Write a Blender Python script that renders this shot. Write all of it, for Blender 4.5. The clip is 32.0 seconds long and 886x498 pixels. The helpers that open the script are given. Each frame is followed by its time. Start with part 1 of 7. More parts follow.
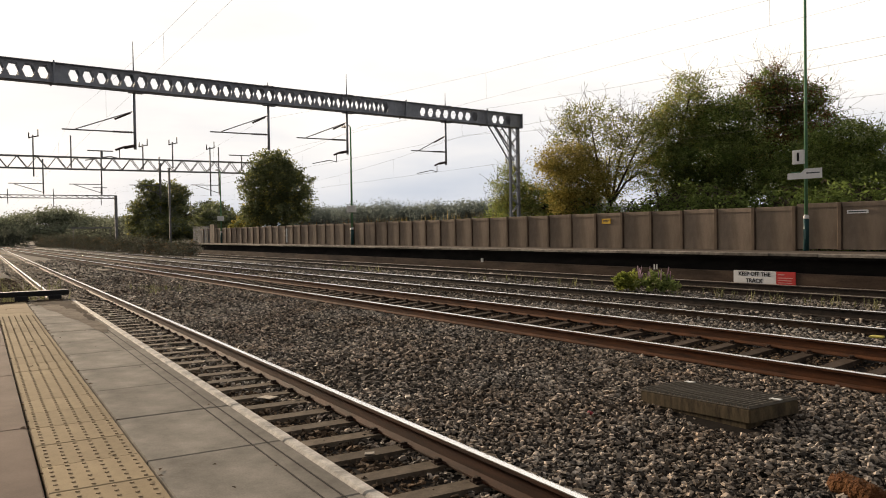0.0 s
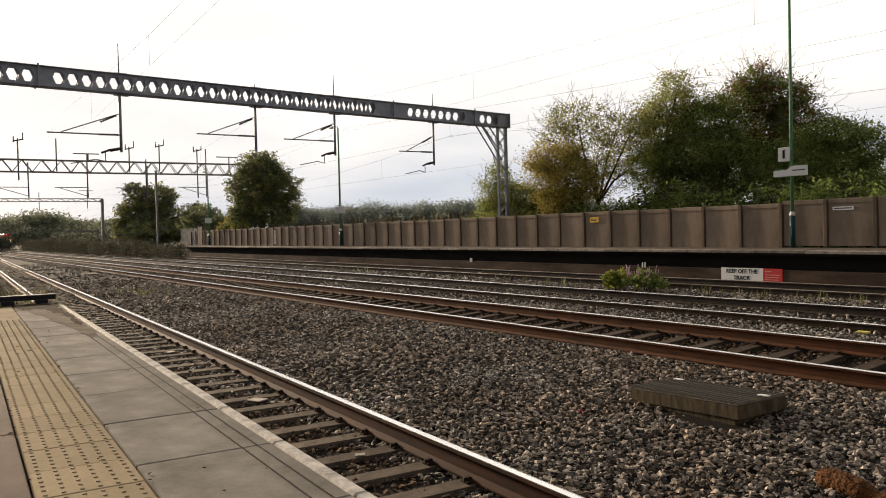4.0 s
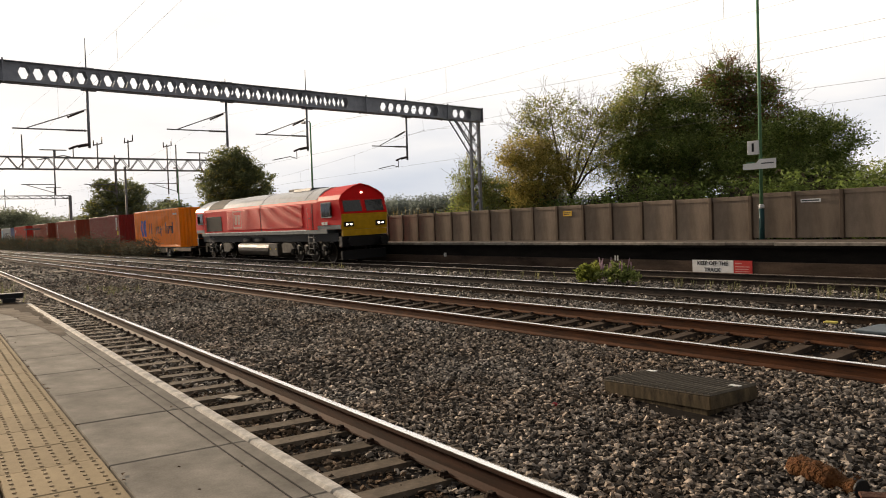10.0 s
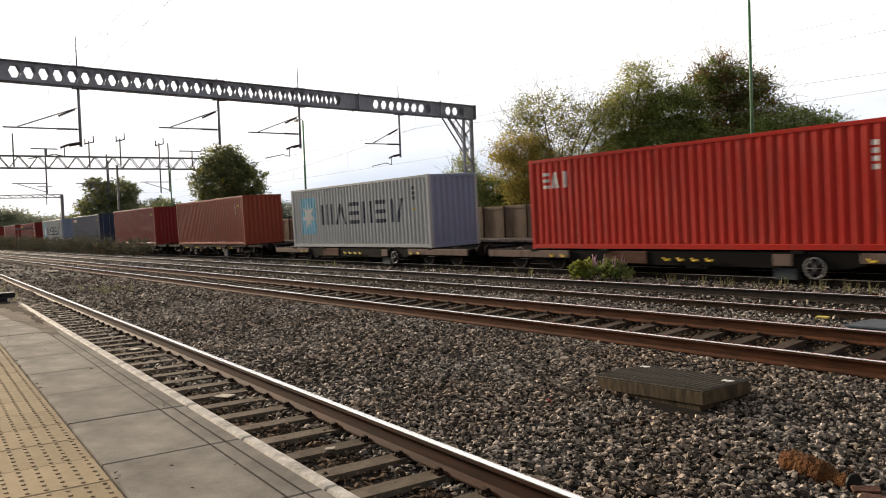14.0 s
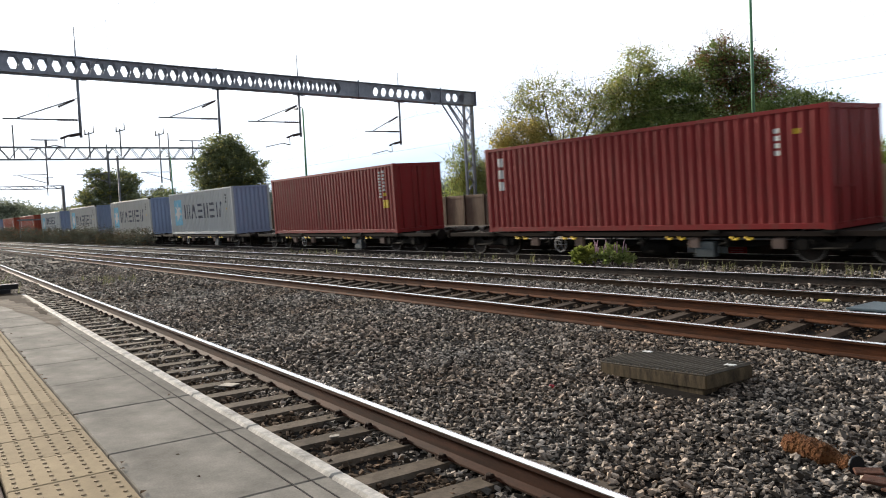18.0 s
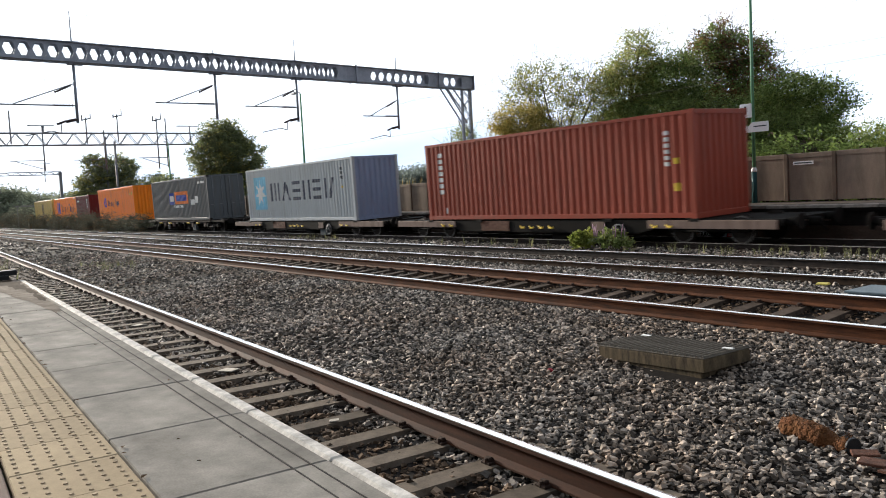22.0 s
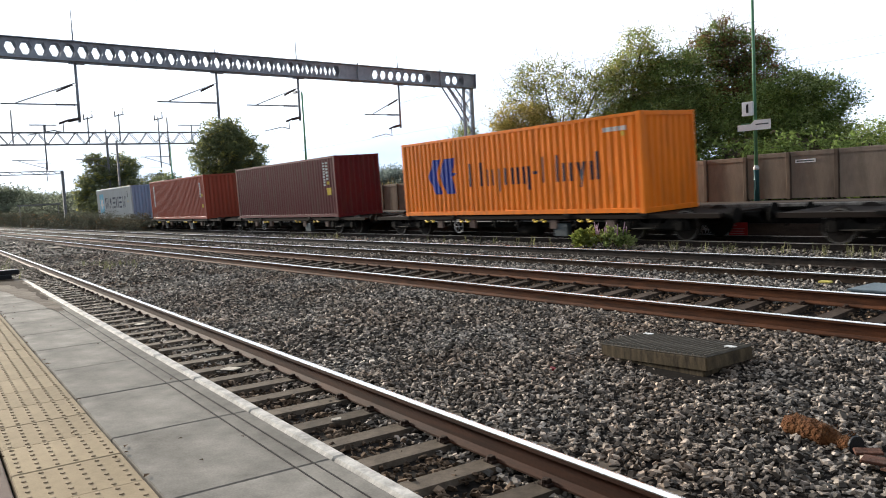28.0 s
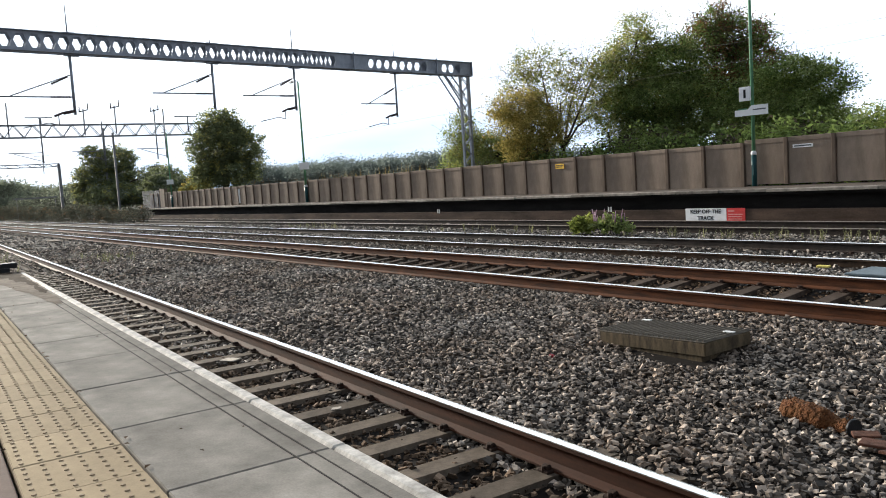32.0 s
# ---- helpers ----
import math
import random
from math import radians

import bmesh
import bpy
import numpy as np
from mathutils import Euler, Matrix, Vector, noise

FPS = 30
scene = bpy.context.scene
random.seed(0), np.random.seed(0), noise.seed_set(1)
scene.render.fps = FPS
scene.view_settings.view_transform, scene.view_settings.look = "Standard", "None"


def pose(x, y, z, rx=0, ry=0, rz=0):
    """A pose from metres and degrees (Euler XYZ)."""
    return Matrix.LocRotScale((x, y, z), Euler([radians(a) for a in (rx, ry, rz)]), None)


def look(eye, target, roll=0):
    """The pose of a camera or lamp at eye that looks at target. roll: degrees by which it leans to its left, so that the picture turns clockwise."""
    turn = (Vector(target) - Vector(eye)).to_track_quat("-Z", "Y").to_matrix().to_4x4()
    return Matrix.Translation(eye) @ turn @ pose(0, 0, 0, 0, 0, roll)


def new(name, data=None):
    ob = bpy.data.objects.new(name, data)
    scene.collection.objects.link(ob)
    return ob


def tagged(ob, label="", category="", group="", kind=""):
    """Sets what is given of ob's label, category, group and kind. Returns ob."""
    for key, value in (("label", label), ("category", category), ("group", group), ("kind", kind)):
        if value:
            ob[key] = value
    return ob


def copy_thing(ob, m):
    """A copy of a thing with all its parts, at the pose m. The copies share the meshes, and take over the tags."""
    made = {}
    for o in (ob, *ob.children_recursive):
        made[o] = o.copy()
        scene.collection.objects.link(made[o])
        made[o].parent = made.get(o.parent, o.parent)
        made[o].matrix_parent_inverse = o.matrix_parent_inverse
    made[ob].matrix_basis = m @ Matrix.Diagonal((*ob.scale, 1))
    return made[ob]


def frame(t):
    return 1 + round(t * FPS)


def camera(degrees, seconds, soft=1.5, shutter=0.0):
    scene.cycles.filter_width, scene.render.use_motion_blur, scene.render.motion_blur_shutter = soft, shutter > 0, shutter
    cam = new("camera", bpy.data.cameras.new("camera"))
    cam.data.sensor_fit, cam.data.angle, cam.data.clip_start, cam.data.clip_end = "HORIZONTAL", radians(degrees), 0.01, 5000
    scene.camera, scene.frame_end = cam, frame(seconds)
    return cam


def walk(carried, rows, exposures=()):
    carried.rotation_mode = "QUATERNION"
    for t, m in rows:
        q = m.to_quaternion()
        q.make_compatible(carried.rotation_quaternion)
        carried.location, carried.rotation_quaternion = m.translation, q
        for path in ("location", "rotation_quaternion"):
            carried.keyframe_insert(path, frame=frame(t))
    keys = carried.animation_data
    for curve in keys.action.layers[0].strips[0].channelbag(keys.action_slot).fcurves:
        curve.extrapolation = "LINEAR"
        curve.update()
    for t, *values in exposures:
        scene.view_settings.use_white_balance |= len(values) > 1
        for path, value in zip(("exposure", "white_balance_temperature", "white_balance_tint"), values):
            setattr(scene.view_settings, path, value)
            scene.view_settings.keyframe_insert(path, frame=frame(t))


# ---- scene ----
# All lengths in metres. x runs along the near platform's edge, y across the tracks, z up from the near rails.
cam = camera(59.1, 32.0, soft=0.98, shutter=0.12)

# seconds, eye x, y, z, heading (degrees from +y towards +x), tilt, roll
PATH = [
    (0, 0.001, 0.001, 1.811, -59.259, -1.310, -0.920), (0.5, -0.003, -0.004, 1.811, -59.213, -1.373, -1.093), (1, 0.001, -0.002, 1.810, -59.031, -1.277, -1.088),
    (1.5, 0.002, -0.001, 1.811, -58.967, -1.365, -1.196), (2, -0.001, 0.001, 1.812, -58.890, -1.416, -1.299), (2.5, 0.005, 0.001, 1.816, -58.546, -1.452, -1.126),
    (3, -0.002, -0.003, 1.815, -58.579, -1.348, -1.203), (3.5, 0.001, 0.003, 1.812, -58.492, -1.304, -1.283), (5.5, 0.004, -0.005, 1.815, -58.507, -1.450, -1.944),
    (6, 0.000, -0.002, 1.814, -58.476, -1.249, -1.222), (6.5, -0.006, -0.001, 1.811, -58.219, -0.911, 0.038), (7, 0.001, -0.003, 1.817, -57.735, -0.826, -0.485),
    (7.5, 0.004, 0.001, 1.814, -57.126, -1.097, -1.131), (8, 0.001, -0.001, 1.814, -56.777, -1.313, -1.375), (8.5, -0.003, 0.001, 1.814, -56.709, -1.447, -1.527),
    (9, -0.001, -0.001, 1.816, -56.651, -1.640, -1.855), (9.5, -0.002, -0.001, 1.813, -56.546, -1.792, -2.116), (10, -0.000, -0.001, 1.814, -56.549, -1.762, -1.882),
    (10.5, -0.001, 0.005, 1.814, -56.386, -1.672, -1.742), (11, -0.001, 0.005, 1.813, -56.246, -1.653, -1.696), (11.5, -0.003, 0.003, 1.816, -56.109, -1.673, -1.737),
    (12, 0.002, 0.002, 1.814, -55.985, -1.787, -2.025), (12.5, -0.000, 0.001, 1.815, -55.978, -1.831, -1.962), (13, 0.001, 0.002, 1.811, -56.027, -1.879, -2.096),
    (13.5, -0.004, -0.000, 1.814, -56.037, -1.915, -2.044), (14, 0.001, 0.003, 1.811, -56.086, -1.967, -2.147), (14.5, 0.003, -0.000, 1.816, -56.090, -2.069, -2.092),
    (16.5, -0.001, 0.002, 1.812, -56.196, -2.656, -2.716), (17, -0.005, 0.000, 1.812, -56.221, -2.673, -2.644), (17.5, 0.002, 0.001, 1.816, -56.205, -2.691, -2.533),
    (18, 0.003, -0.000, 1.813, -56.245, -2.908, -2.750), (18.5, 0.001, 0.003, 1.816, -56.267, -3.084, -2.768), (19, 0.001, 0.002, 1.811, -56.273, -3.108, -2.721),
    (19.5, 0.003, 0.002, 1.810, -56.259, -3.347, -2.858), (20, 0.001, 0.002, 1.815, -56.194, -3.456, -2.803), (20.5, -0.002, 0.003, 1.807, -56.245, -3.715, -2.900),
    (21, -0.002, 0.002, 1.813, -56.270, -3.952, -2.865), (21.5, -0.006, 0.000, 1.812, -56.226, -3.983, -2.940), (22, 0.002, 0.000, 1.811, -56.195, -4.020, -2.943),
    (22.5, -0.004, 0.003, 1.811, -56.158, -4.077, -3.007), (23, -0.001, -0.002, 1.813, -56.177, -4.013, -2.859), (23.5, -0.002, 0.001, 1.812, -56.212, -3.950, -2.858),
    (24, -0.002, 0.003, 1.810, -56.216, -4.103, -3.007), (24.5, 0.001, 0.002, 1.809, -56.266, -4.191, -2.977), (25, -0.001, -0.001, 1.814, -56.293, -4.309, -3.100),
    (25.5, -0.003, 0.001, 1.808, -56.345, -4.240, -2.999), (27.5, -0.003, -0.002, 1.813, -56.252, -4.110, -2.946), (28, -0.002, 0.001, 1.811, -56.334, -4.118, -3.045),
    (28.5, -0.001, 0.002, 1.812, -56.362, -4.215, -3.017), (29, -0.005, 0.001, 1.809, -56.380, -4.063, -2.844), (29.5, -0.004, -0.001, 1.811, -56.377, -4.150, -2.897),
    (30, -0.004, 0.001, 1.813, -56.405, -4.290, -3.243), (30.5, 0.000, 0.003, 1.813, -56.335, -4.485, -3.507), (31, -0.002, 0.001, 1.813, -56.263, -4.583, -3.415),
    (31.5, 0.000, 0.003, 1.811, -56.235, -4.709, -3.488), (32, 0.001, 0.003, 1.810, -56.262, -4.948, -3.666),
]


def aim(x, y, z, heading, tilt, roll):
    a, b = radians(heading), radians(tilt)
    way = Vector((math.sin(a) * math.cos(b), math.cos(a) * math.cos(b), math.sin(b)))
    eye = Vector((x, y, z))
    return look(eye, eye + way, roll)


EXPOSURES = [(0, 0.43, 7400, 12), (6, 0.45, 7450, 12), (12, 0.55, 7400, 12), (17, 0.9, 6200, 8), (24, 1.06, 5950, 7), (32, 1.09, 5900, 6)]
walk(cam, [(r[0], aim(*r[1:])) for r in PATH], EXPOSURES)

# ---- world and sun ----
SUN_WAY = Vector((-0.96, -0.13, 0.24)).normalized()


CLOUD = 0.95


def build_world():
    world = bpy.data.worlds.new("sky")
    scene.world = world
    world.use_nodes = True
    nt = world.node_tree
    nt.nodes.clear()
    out = nt.nodes.new("ShaderNodeOutputWorld")
    bg_sky = nt.nodes.new("ShaderNodeBackground")
    bg_cloud = nt.nodes.new("ShaderNodeBackground")
    mix = nt.nodes.new("ShaderNodeMixShader")
    sky = nt.nodes.new("ShaderNodeTexSky")
    sky.sky_type = "NISHITA"
    sky.sun_disc = False
    sky.sun_elevation = math.asin(SUN_WAY.z)
    sky.sun_rotation = math.atan2(SUN_WAY.x, SUN_WAY.y)
    sky.dust_density = 3.0
    bg_sky.inputs["Strength"].default_value = 0.06
    coord = nt.nodes.new("ShaderNodeTexCoord")
    sep = nt.nodes.new("ShaderNodeSeparateXYZ")
    stretch = nt.nodes.new("ShaderNodeMapping")
    stretch.inputs["Scale"].default_value = (1.2, 1.2, 5.0)
    noise_tex = nt.nodes.new("ShaderNodeTexNoise")
    noise_tex.inputs["Scale"].default_value = 2.2
    noise_tex.inputs["Detail"].default_value = 5.0
    height = nt.nodes.new("ShaderNodeMapRange")
    height.inputs["From Min"].default_value = 0.0
    height.inputs["From Max"].default_value = 0.48
    add = nt.nodes.new("ShaderNodeMath")
    add.operation = "ADD"
    soft = nt.nodes.new("ShaderNodeMapRange")
    soft.inputs["From Min"].default_value = 0.35
    soft.inputs["From Max"].default_value = 1.35
    ramp = nt.nodes.new("ShaderNodeValToRGB")
    ramp.color_ramp.elements[0].color = (0.43, 0.515, 0.66, 1)
    ramp.color_ramp.elements[1].color = (1.0, 1.0, 1.0, 1)
    ramp.color_ramp.elements[0].position = 0.05
    ramp.color_ramp.elements[1].position = 0.74
    cover = nt.nodes.new("ShaderNodeMapRange")
    cover.inputs["From Min"].default_value = 0.30
    cover.inputs["From Max"].default_value = 0.85
    cover.inputs["To Min"].default_value = 0.97
    cover.inputs["To Max"].default_value = 0.25
    # thin cloud is brighter on the sun's side of the sky
    side = nt.nodes.new("ShaderNodeVectorMath")
    side.operation = "DOT_PRODUCT"
    side.inputs[1].default_value = (-0.78, 0.62, 0.0)
    fade = nt.nodes.new("ShaderNodeMapRange")
    fade.interpolation_type = "SMOOTHSTEP"
    fade.inputs["From Min"].default_value = -0.9
    fade.inputs["From Max"].default_value = 0.62
    fade.inputs["To Min"].default_value = 0.22
    fade.inputs["To Max"].default_value = CLOUD
    ln = nt.links.new
    ln(coord.outputs["Generated"], side.inputs[0])
    ln(side.outputs["Value"], fade.inputs["Value"])
    ln(fade.outputs[0], bg_cloud.inputs["Strength"])
    ln(coord.outputs["Generated"], sep.inputs[0])
    ln(coord.outputs["Generated"], stretch.inputs["Vector"])
    ln(stretch.outputs[0], noise_tex.inputs["Vector"])
    ln(sep.outputs["Z"], height.inputs["Value"])
    ln(height.outputs[0], add.inputs[0])
    ln(noise_tex.outputs["Fac"], add.inputs[1])
    ln(add.outputs[0], soft.inputs["Value"])
    ln(soft.outputs[0], ramp.inputs["Fac"])
    ln(ramp.outputs["Color"], bg_cloud.inputs["Color"])
    ln(sky.outputs[0], bg_sky.inputs["Color"])
    ln(sep.outputs["Z"], cover.inputs["Value"])
    ln(cover.outputs[0], mix.inputs[0])
    ln(bg_sky.outputs[0], mix.inputs[1])
    ln(bg_cloud.outputs[0], mix.inputs[2])
    ln(mix.outputs[0], out.inputs["Surface"])
    lamp = bpy.data.lights.new("sun", "SUN")
    lamp.energy = 4.2
    lamp.angle = radians(7.0)
    lamp.color = (1.0, 0.85, 0.68)
    ob = new("sun", lamp)
    ob.matrix_world = look(SUN_WAY * 100, (0, 0, 0))


build_world()

# ---- materials ----
def mat(name, base, rough=0.7, metal=0.0, vary=0.25, scale=8.0, bump=0.15, bump_scale=60.0, second=None, streak=None, island=0.0, obj=0.0, spec=0.22, dist=0.02, skew=1.0):
    """A painted, stony or leafy surface: base colour varied at two scales, and fine relief. streak: stretch of the coarse pattern."""
    m = bpy.data.materials.new(name)
    m.use_nodes = True
    nt = m.node_tree
    b = nt.nodes["Principled BSDF"]
    ln = nt.links.new
    coord = nt.nodes.new("ShaderNodeTexCoord")
    mp = nt.nodes.new("ShaderNodeMapping")
    if streak:
        mp.inputs["Scale"].default_value = streak
    ln(coord.outputs["Object"], mp.inputs["Vector"])
    n1 = nt.nodes.new("ShaderNodeTexNoise")
    n1.inputs["Scale"].default_value = scale
    n1.inputs["Detail"].default_value = 6.0
    n1.inputs["Roughness"].default_value = 0.65
    n2 = nt.nodes.new("ShaderNodeTexNoise")
    n2.inputs["Scale"].default_value = bump_scale
    n2.inputs["Detail"].default_value = 3.0
    ln(mp.outputs[0], n1.inputs["Vector"])
    ln(coord.outputs["Object"], n2.inputs["Vector"])
    ramp = nt.nodes.new("ShaderNodeValToRGB")
    dark = tuple(c * (1 - vary) for c in base)
    light = second if second else tuple(min(1.0, c * (1 + vary)) for c in base)
    ramp.color_ramp.elements[0].color = (*dark, 1)
    ramp.color_ramp.elements[1].color = (*light, 1)
    ramp.color_ramp.elements[0].position = 0.32
    ramp.color_ramp.elements[1].position = 0.68
    ln(n1.outputs["Fac"], ramp.inputs["Fac"])
    hsv = nt.nodes.new("ShaderNodeHueSaturation")
    ln(ramp.outputs["Color"], hsv.inputs["Color"])
    fine = nt.nodes.new("ShaderNodeMapRange")
    fine.inputs["To Min"].default_value = 1.0 - vary * 0.6
    fine.inputs["To Max"].default_value = 1.0 + vary * 0.6
    ln(n2.outputs["Fac"], fine.inputs["Value"])
    value = fine.outputs[0]
    if island or obj:
        src = nt.nodes.new("ShaderNodeNewGeometry").outputs["Random Per Island"] if island else nt.nodes.new("ShaderNodeObjectInfo").outputs["Random"]
        amount = island or obj
        rnd = nt.nodes.new("ShaderNodeMapRange")
        rnd.inputs["To Min"].default_value = 1.0 - amount
        rnd.inputs["To Max"].default_value = 1.0 - amount + 2 * amount * (1 + skew) / 2
        few = nt.nodes.new("ShaderNodeMath")
        few.operation = "POWER"
        few.inputs[1].default_value = skew
        ln(src, few.inputs[0])
        ln(few.outputs[0], rnd.inputs["Value"])
        mul = nt.nodes.new("ShaderNodeMath")
        mul.operation = "MULTIPLY"
        ln(value, mul.inputs[0])
        ln(rnd.outputs[0], mul.inputs[1])
        value = mul.outputs[0]
    ln(value, hsv.inputs["Value"])
    ln(hsv.outputs["Color"], b.inputs["Base Color"])
    b.inputs["Roughness"].default_value = rough
    b.inputs["Metallic"].default_value = metal
    b.inputs["Specular IOR Level"].default_value = spec
    if bump:
        bp = nt.nodes.new("ShaderNodeBump")
        bp.inputs["Strength"].default_value = bump
        bp.inputs["Distance"].default_value = dist
        ln(n2.outputs["Fac"], bp.inputs["Height"])
        ln(bp.outputs[0], b.inputs["Normal"])
    return m


def glow(name, colour, strength):
    m = bpy.data.materials.new(name)
    m.use_nodes = True
    b = m.node_tree.nodes["Principled BSDF"]
    b.inputs["Base Color"].default_value = (*colour, 1)
    b.inputs["Emission Color"].default_value = (*colour, 1)
    b.inputs["Emission Strength"].default_value = strength
    return m


M = {}
# near-black bed: the shade between the loose stones is put into its colour
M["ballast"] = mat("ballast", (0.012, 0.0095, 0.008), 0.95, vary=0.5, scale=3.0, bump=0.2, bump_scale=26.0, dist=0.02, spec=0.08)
M["stone"] = mat("ballast_stone", (0.228, 0.166, 0.118), 0.62, vary=0.3, scale=0.5, bump=0.35, bump_scale=70.0, second=(0.225, 0.20, 0.174), island=0.8, dist=0.012, skew=2.3, spec=0.12)
M["sleeper"] = mat("concrete_sleeper", (0.118, 0.094, 0.072), 0.85, vary=0.4, scale=5.0, obj=0.3, spec=0.08)
M["rust"] = mat("rusty_rail_side", (0.062, 0.022, 0.009), 0.85, vary=0.5, scale=6.0, bump=0.08, bump_scale=40, second=(0.115, 0.040, 0.014), streak=(0.4, 1, 4))
M["dullhead"] = mat("dull_rail_head", (0.40, 0.33, 0.28), 0.30, metal=0.9, vary=0.2, scale=4.0, bump=0.05)
M["chair"] = mat("rusty_rail_clip", (0.035, 0.02, 0.014), 0.9, vary=0.4, scale=30.0)
M["slab"] = mat("grey_platform_slab", (0.232, 0.213, 0.186), 0.95, vary=0.4, scale=2.4, bump=0.25, bump_scale=120, obj=0.12, dist=0.004, spec=0.08)
M["coping"] = mat("worn_white_edge_stone", (0.47, 0.44, 0.40), 0.75, vary=0.45, scale=9.0, bump=0.15, bump_scale=90, dist=0.004, spec=0.08)
M["tactile"] = mat("buff_tactile_paving", (0.33, 0.258, 0.165), 0.95, vary=0.24, scale=2.2, bump=0.15, bump_scale=120, obj=0.1, dist=0.003, spec=0.08)
M["blister"] = mat("darker_buff_blister", (0.25, 0.185, 0.115), 0.85, vary=0.3, scale=20.0)
M["redpath"] = mat("reddish_paving", (0.12, 0.085, 0.07), 0.85, vary=0.28, scale=2.0, bump_scale=100, dist=0.004, spec=0.08)
M["joint"] = mat("dark_joint", (0.02, 0.017, 0.015), 0.9, vary=0.3)
M["wall"] = mat("brown_concrete_panel", (0.215, 0.168, 0.13), 0.9, vary=0.42, scale=1.3, bump=0.25, bump_scale=40, obj=0.14, streak=(1, 1, 0.35))
M["post"] = mat("brown_concrete_post", (0.135, 0.10, 0.075), 0.9, vary=0.25, scale=3.0, streak=(1, 1, 0.4))
M["brickface"] = mat("near_black_platform_face", (0.010, 0.0085, 0.0075), 0.95, vary=0.7, scale=1.5, bump=0.4, bump_scale=30, streak=(0.4, 1, 1.5))
M["facebrick"] = mat("brown_sooty_brick_face", (0.062, 0.041, 0.030), 0.95, vary=0.6, scale=1.2, bump=0.4, bump_scale=30, streak=(0.4, 1, 1.5))
M["steel"] = mat("grey_painted_steel", (0.255, 0.275, 0.32), 0.55, metal=0.2, vary=0.2, scale=3.0)
M["galv"] = mat("weathered_grey_steel", (0.20, 0.20, 0.21), 0.6, metal=0.3, vary=0.25, scale=4.0)
M["wire"] = mat("dull_copper_wire", (0.06, 0.058, 0.06), 0.95, metal=0.0, vary=0.1, bump=0)
M["insulator"] = mat("brown_insulator", (0.05, 0.035, 0.035), 0.35, vary=0.2)
M["green"] = mat("sage_green_paint", (0.12, 0.27, 0.15), 0.5, vary=0.15, scale=4.0)
M["darkgreen"] = mat("dark_teal_paint", (0.015, 0.06, 0.065), 0.45, vary=0.15)
M["white"] = mat("white_sign_enamel", (0.78, 0.78, 0.78), 0.45, vary=0.06)
M["black"] = mat("black_paint", (0.012, 0.012, 0.014), 0.5, vary=0.2)
M["yellow"] = mat("yellow_enamel", (0.75, 0.45, 0.03), 0.5, vary=0.12)
M["signred"] = mat("red_enamel", (0.55, 0.04, 0.04), 0.5, vary=0.12)
M["deep"] = mat("dark_ink_blue", (0.02, 0.03, 0.06), 0.6, vary=0.25, scale=2.0)
M["blue"] = mat("royal_blue_marking", (0.02, 0.05, 0.35), 0.6, vary=0.2, scale=2.0)
M["skyblue"] = mat("sky_blue_marking", (0.20, 0.50, 0.67), 0.6, vary=0.2, scale=2.0)
M["chalk"] = mat("chalk_white_marking", (0.70, 0.70, 0.68), 0.6, vary=0.15, scale=3.0)
M["lemon"] = mat("yellow_marking", (0.66, 0.46, 0.04), 0.55, vary=0.15, scale=3.0)
M["tangerine"] = mat("orange_marking", (0.75, 0.19, 0.03), 0.6, vary=0.15, scale=3.0)
# wheels and rims are darkened to carry the shade beneath the wagons
M["wheel"] = mat("worn_wheel_steel", (0.03, 0.024, 0.02), 0.8, metal=0.2, vary=0.3, scale=6.0)
M["tyre"] = mat("bright_wheel_rim", (0.16, 0.145, 0.13), 0.45, metal=1.0, vary=0.15, scale=6.0)
M["glass"] = mat("dark_cab_glass", (0.012, 0.016, 0.018), 0.06, vary=0.1, bump=0, spec=0.5)
M["locoyellow"] = mat("warning_yellow_paint", (0.58, 0.33, 0.016), 0.4, vary=0.18, scale=3.0)
M["solegrey"] = mat("solebar_grey_paint", (0.06, 0.072, 0.078), 0.5, vary=0.25, scale=3.0)
M["lamp"] = glow("lit_headlamp_glass", (1.0, 0.93, 0.78), 3.0)
M["solebar"] = mat("blue_grey_solebar_paint", (0.10, 0.125, 0.14), 0.5, vary=0.25, scale=3.0)
M["duststeel"] = mat("dusty_brown_equipment", (0.08, 0.07, 0.06), 0.7, vary=0.35, scale=4.0)
M["tank"] = mat("oily_brown_tank", (0.034, 0.027, 0.022), 0.42, vary=0.35, scale=2.0, spec=0.3)
M["grille"] = mat("black_grille", (0.012, 0.012, 0.012), 0.8, vary=0.3, scale=20.0)
M["oldsleeper"] = mat("dark_stained_sleeper", (0.062, 0.046, 0.036), 0.85, vary=0.4, scale=5.0, obj=0.3, spec=0.08)
M["fardeck"] = mat("dark_asphalt_deck", (0.11, 0.09, 0.076), 0.9, vary=0.3, scale=1.5, bump_scale=100, dist=0.004, spec=0.08)
M["farcope"] = mat("worn_far_edge_stone", (0.23, 0.205, 0.178), 0.85, vary=0.5, scale=3.0, bump_scale=60, obj=0.35, dist=0.004, spec=0.08)
M["darkrust"] = mat("dark_rusty_rail_side", (0.034, 0.0125, 0.006), 0.8, vary=0.4, scale=3.0, bump=0.06, bump_scale=40, second=(0.074, 0.026, 0.011), streak=(0.4, 1, 4))
M["widehead"] = mat("bright_worn_rail_head", (0.90, 0.88, 0.86), 0.25, metal=1.0, vary=0.08, scale=4.0, bump=0.02, streak=(0.2, 6, 6))
M["oldrust"] = mat("brown_black_rail_side", (0.038, 0.024, 0.015), 0.85, vary=0.45, scale=6.0, bump=0.3, bump_scale=40, second=(0.065, 0.038, 0.022))
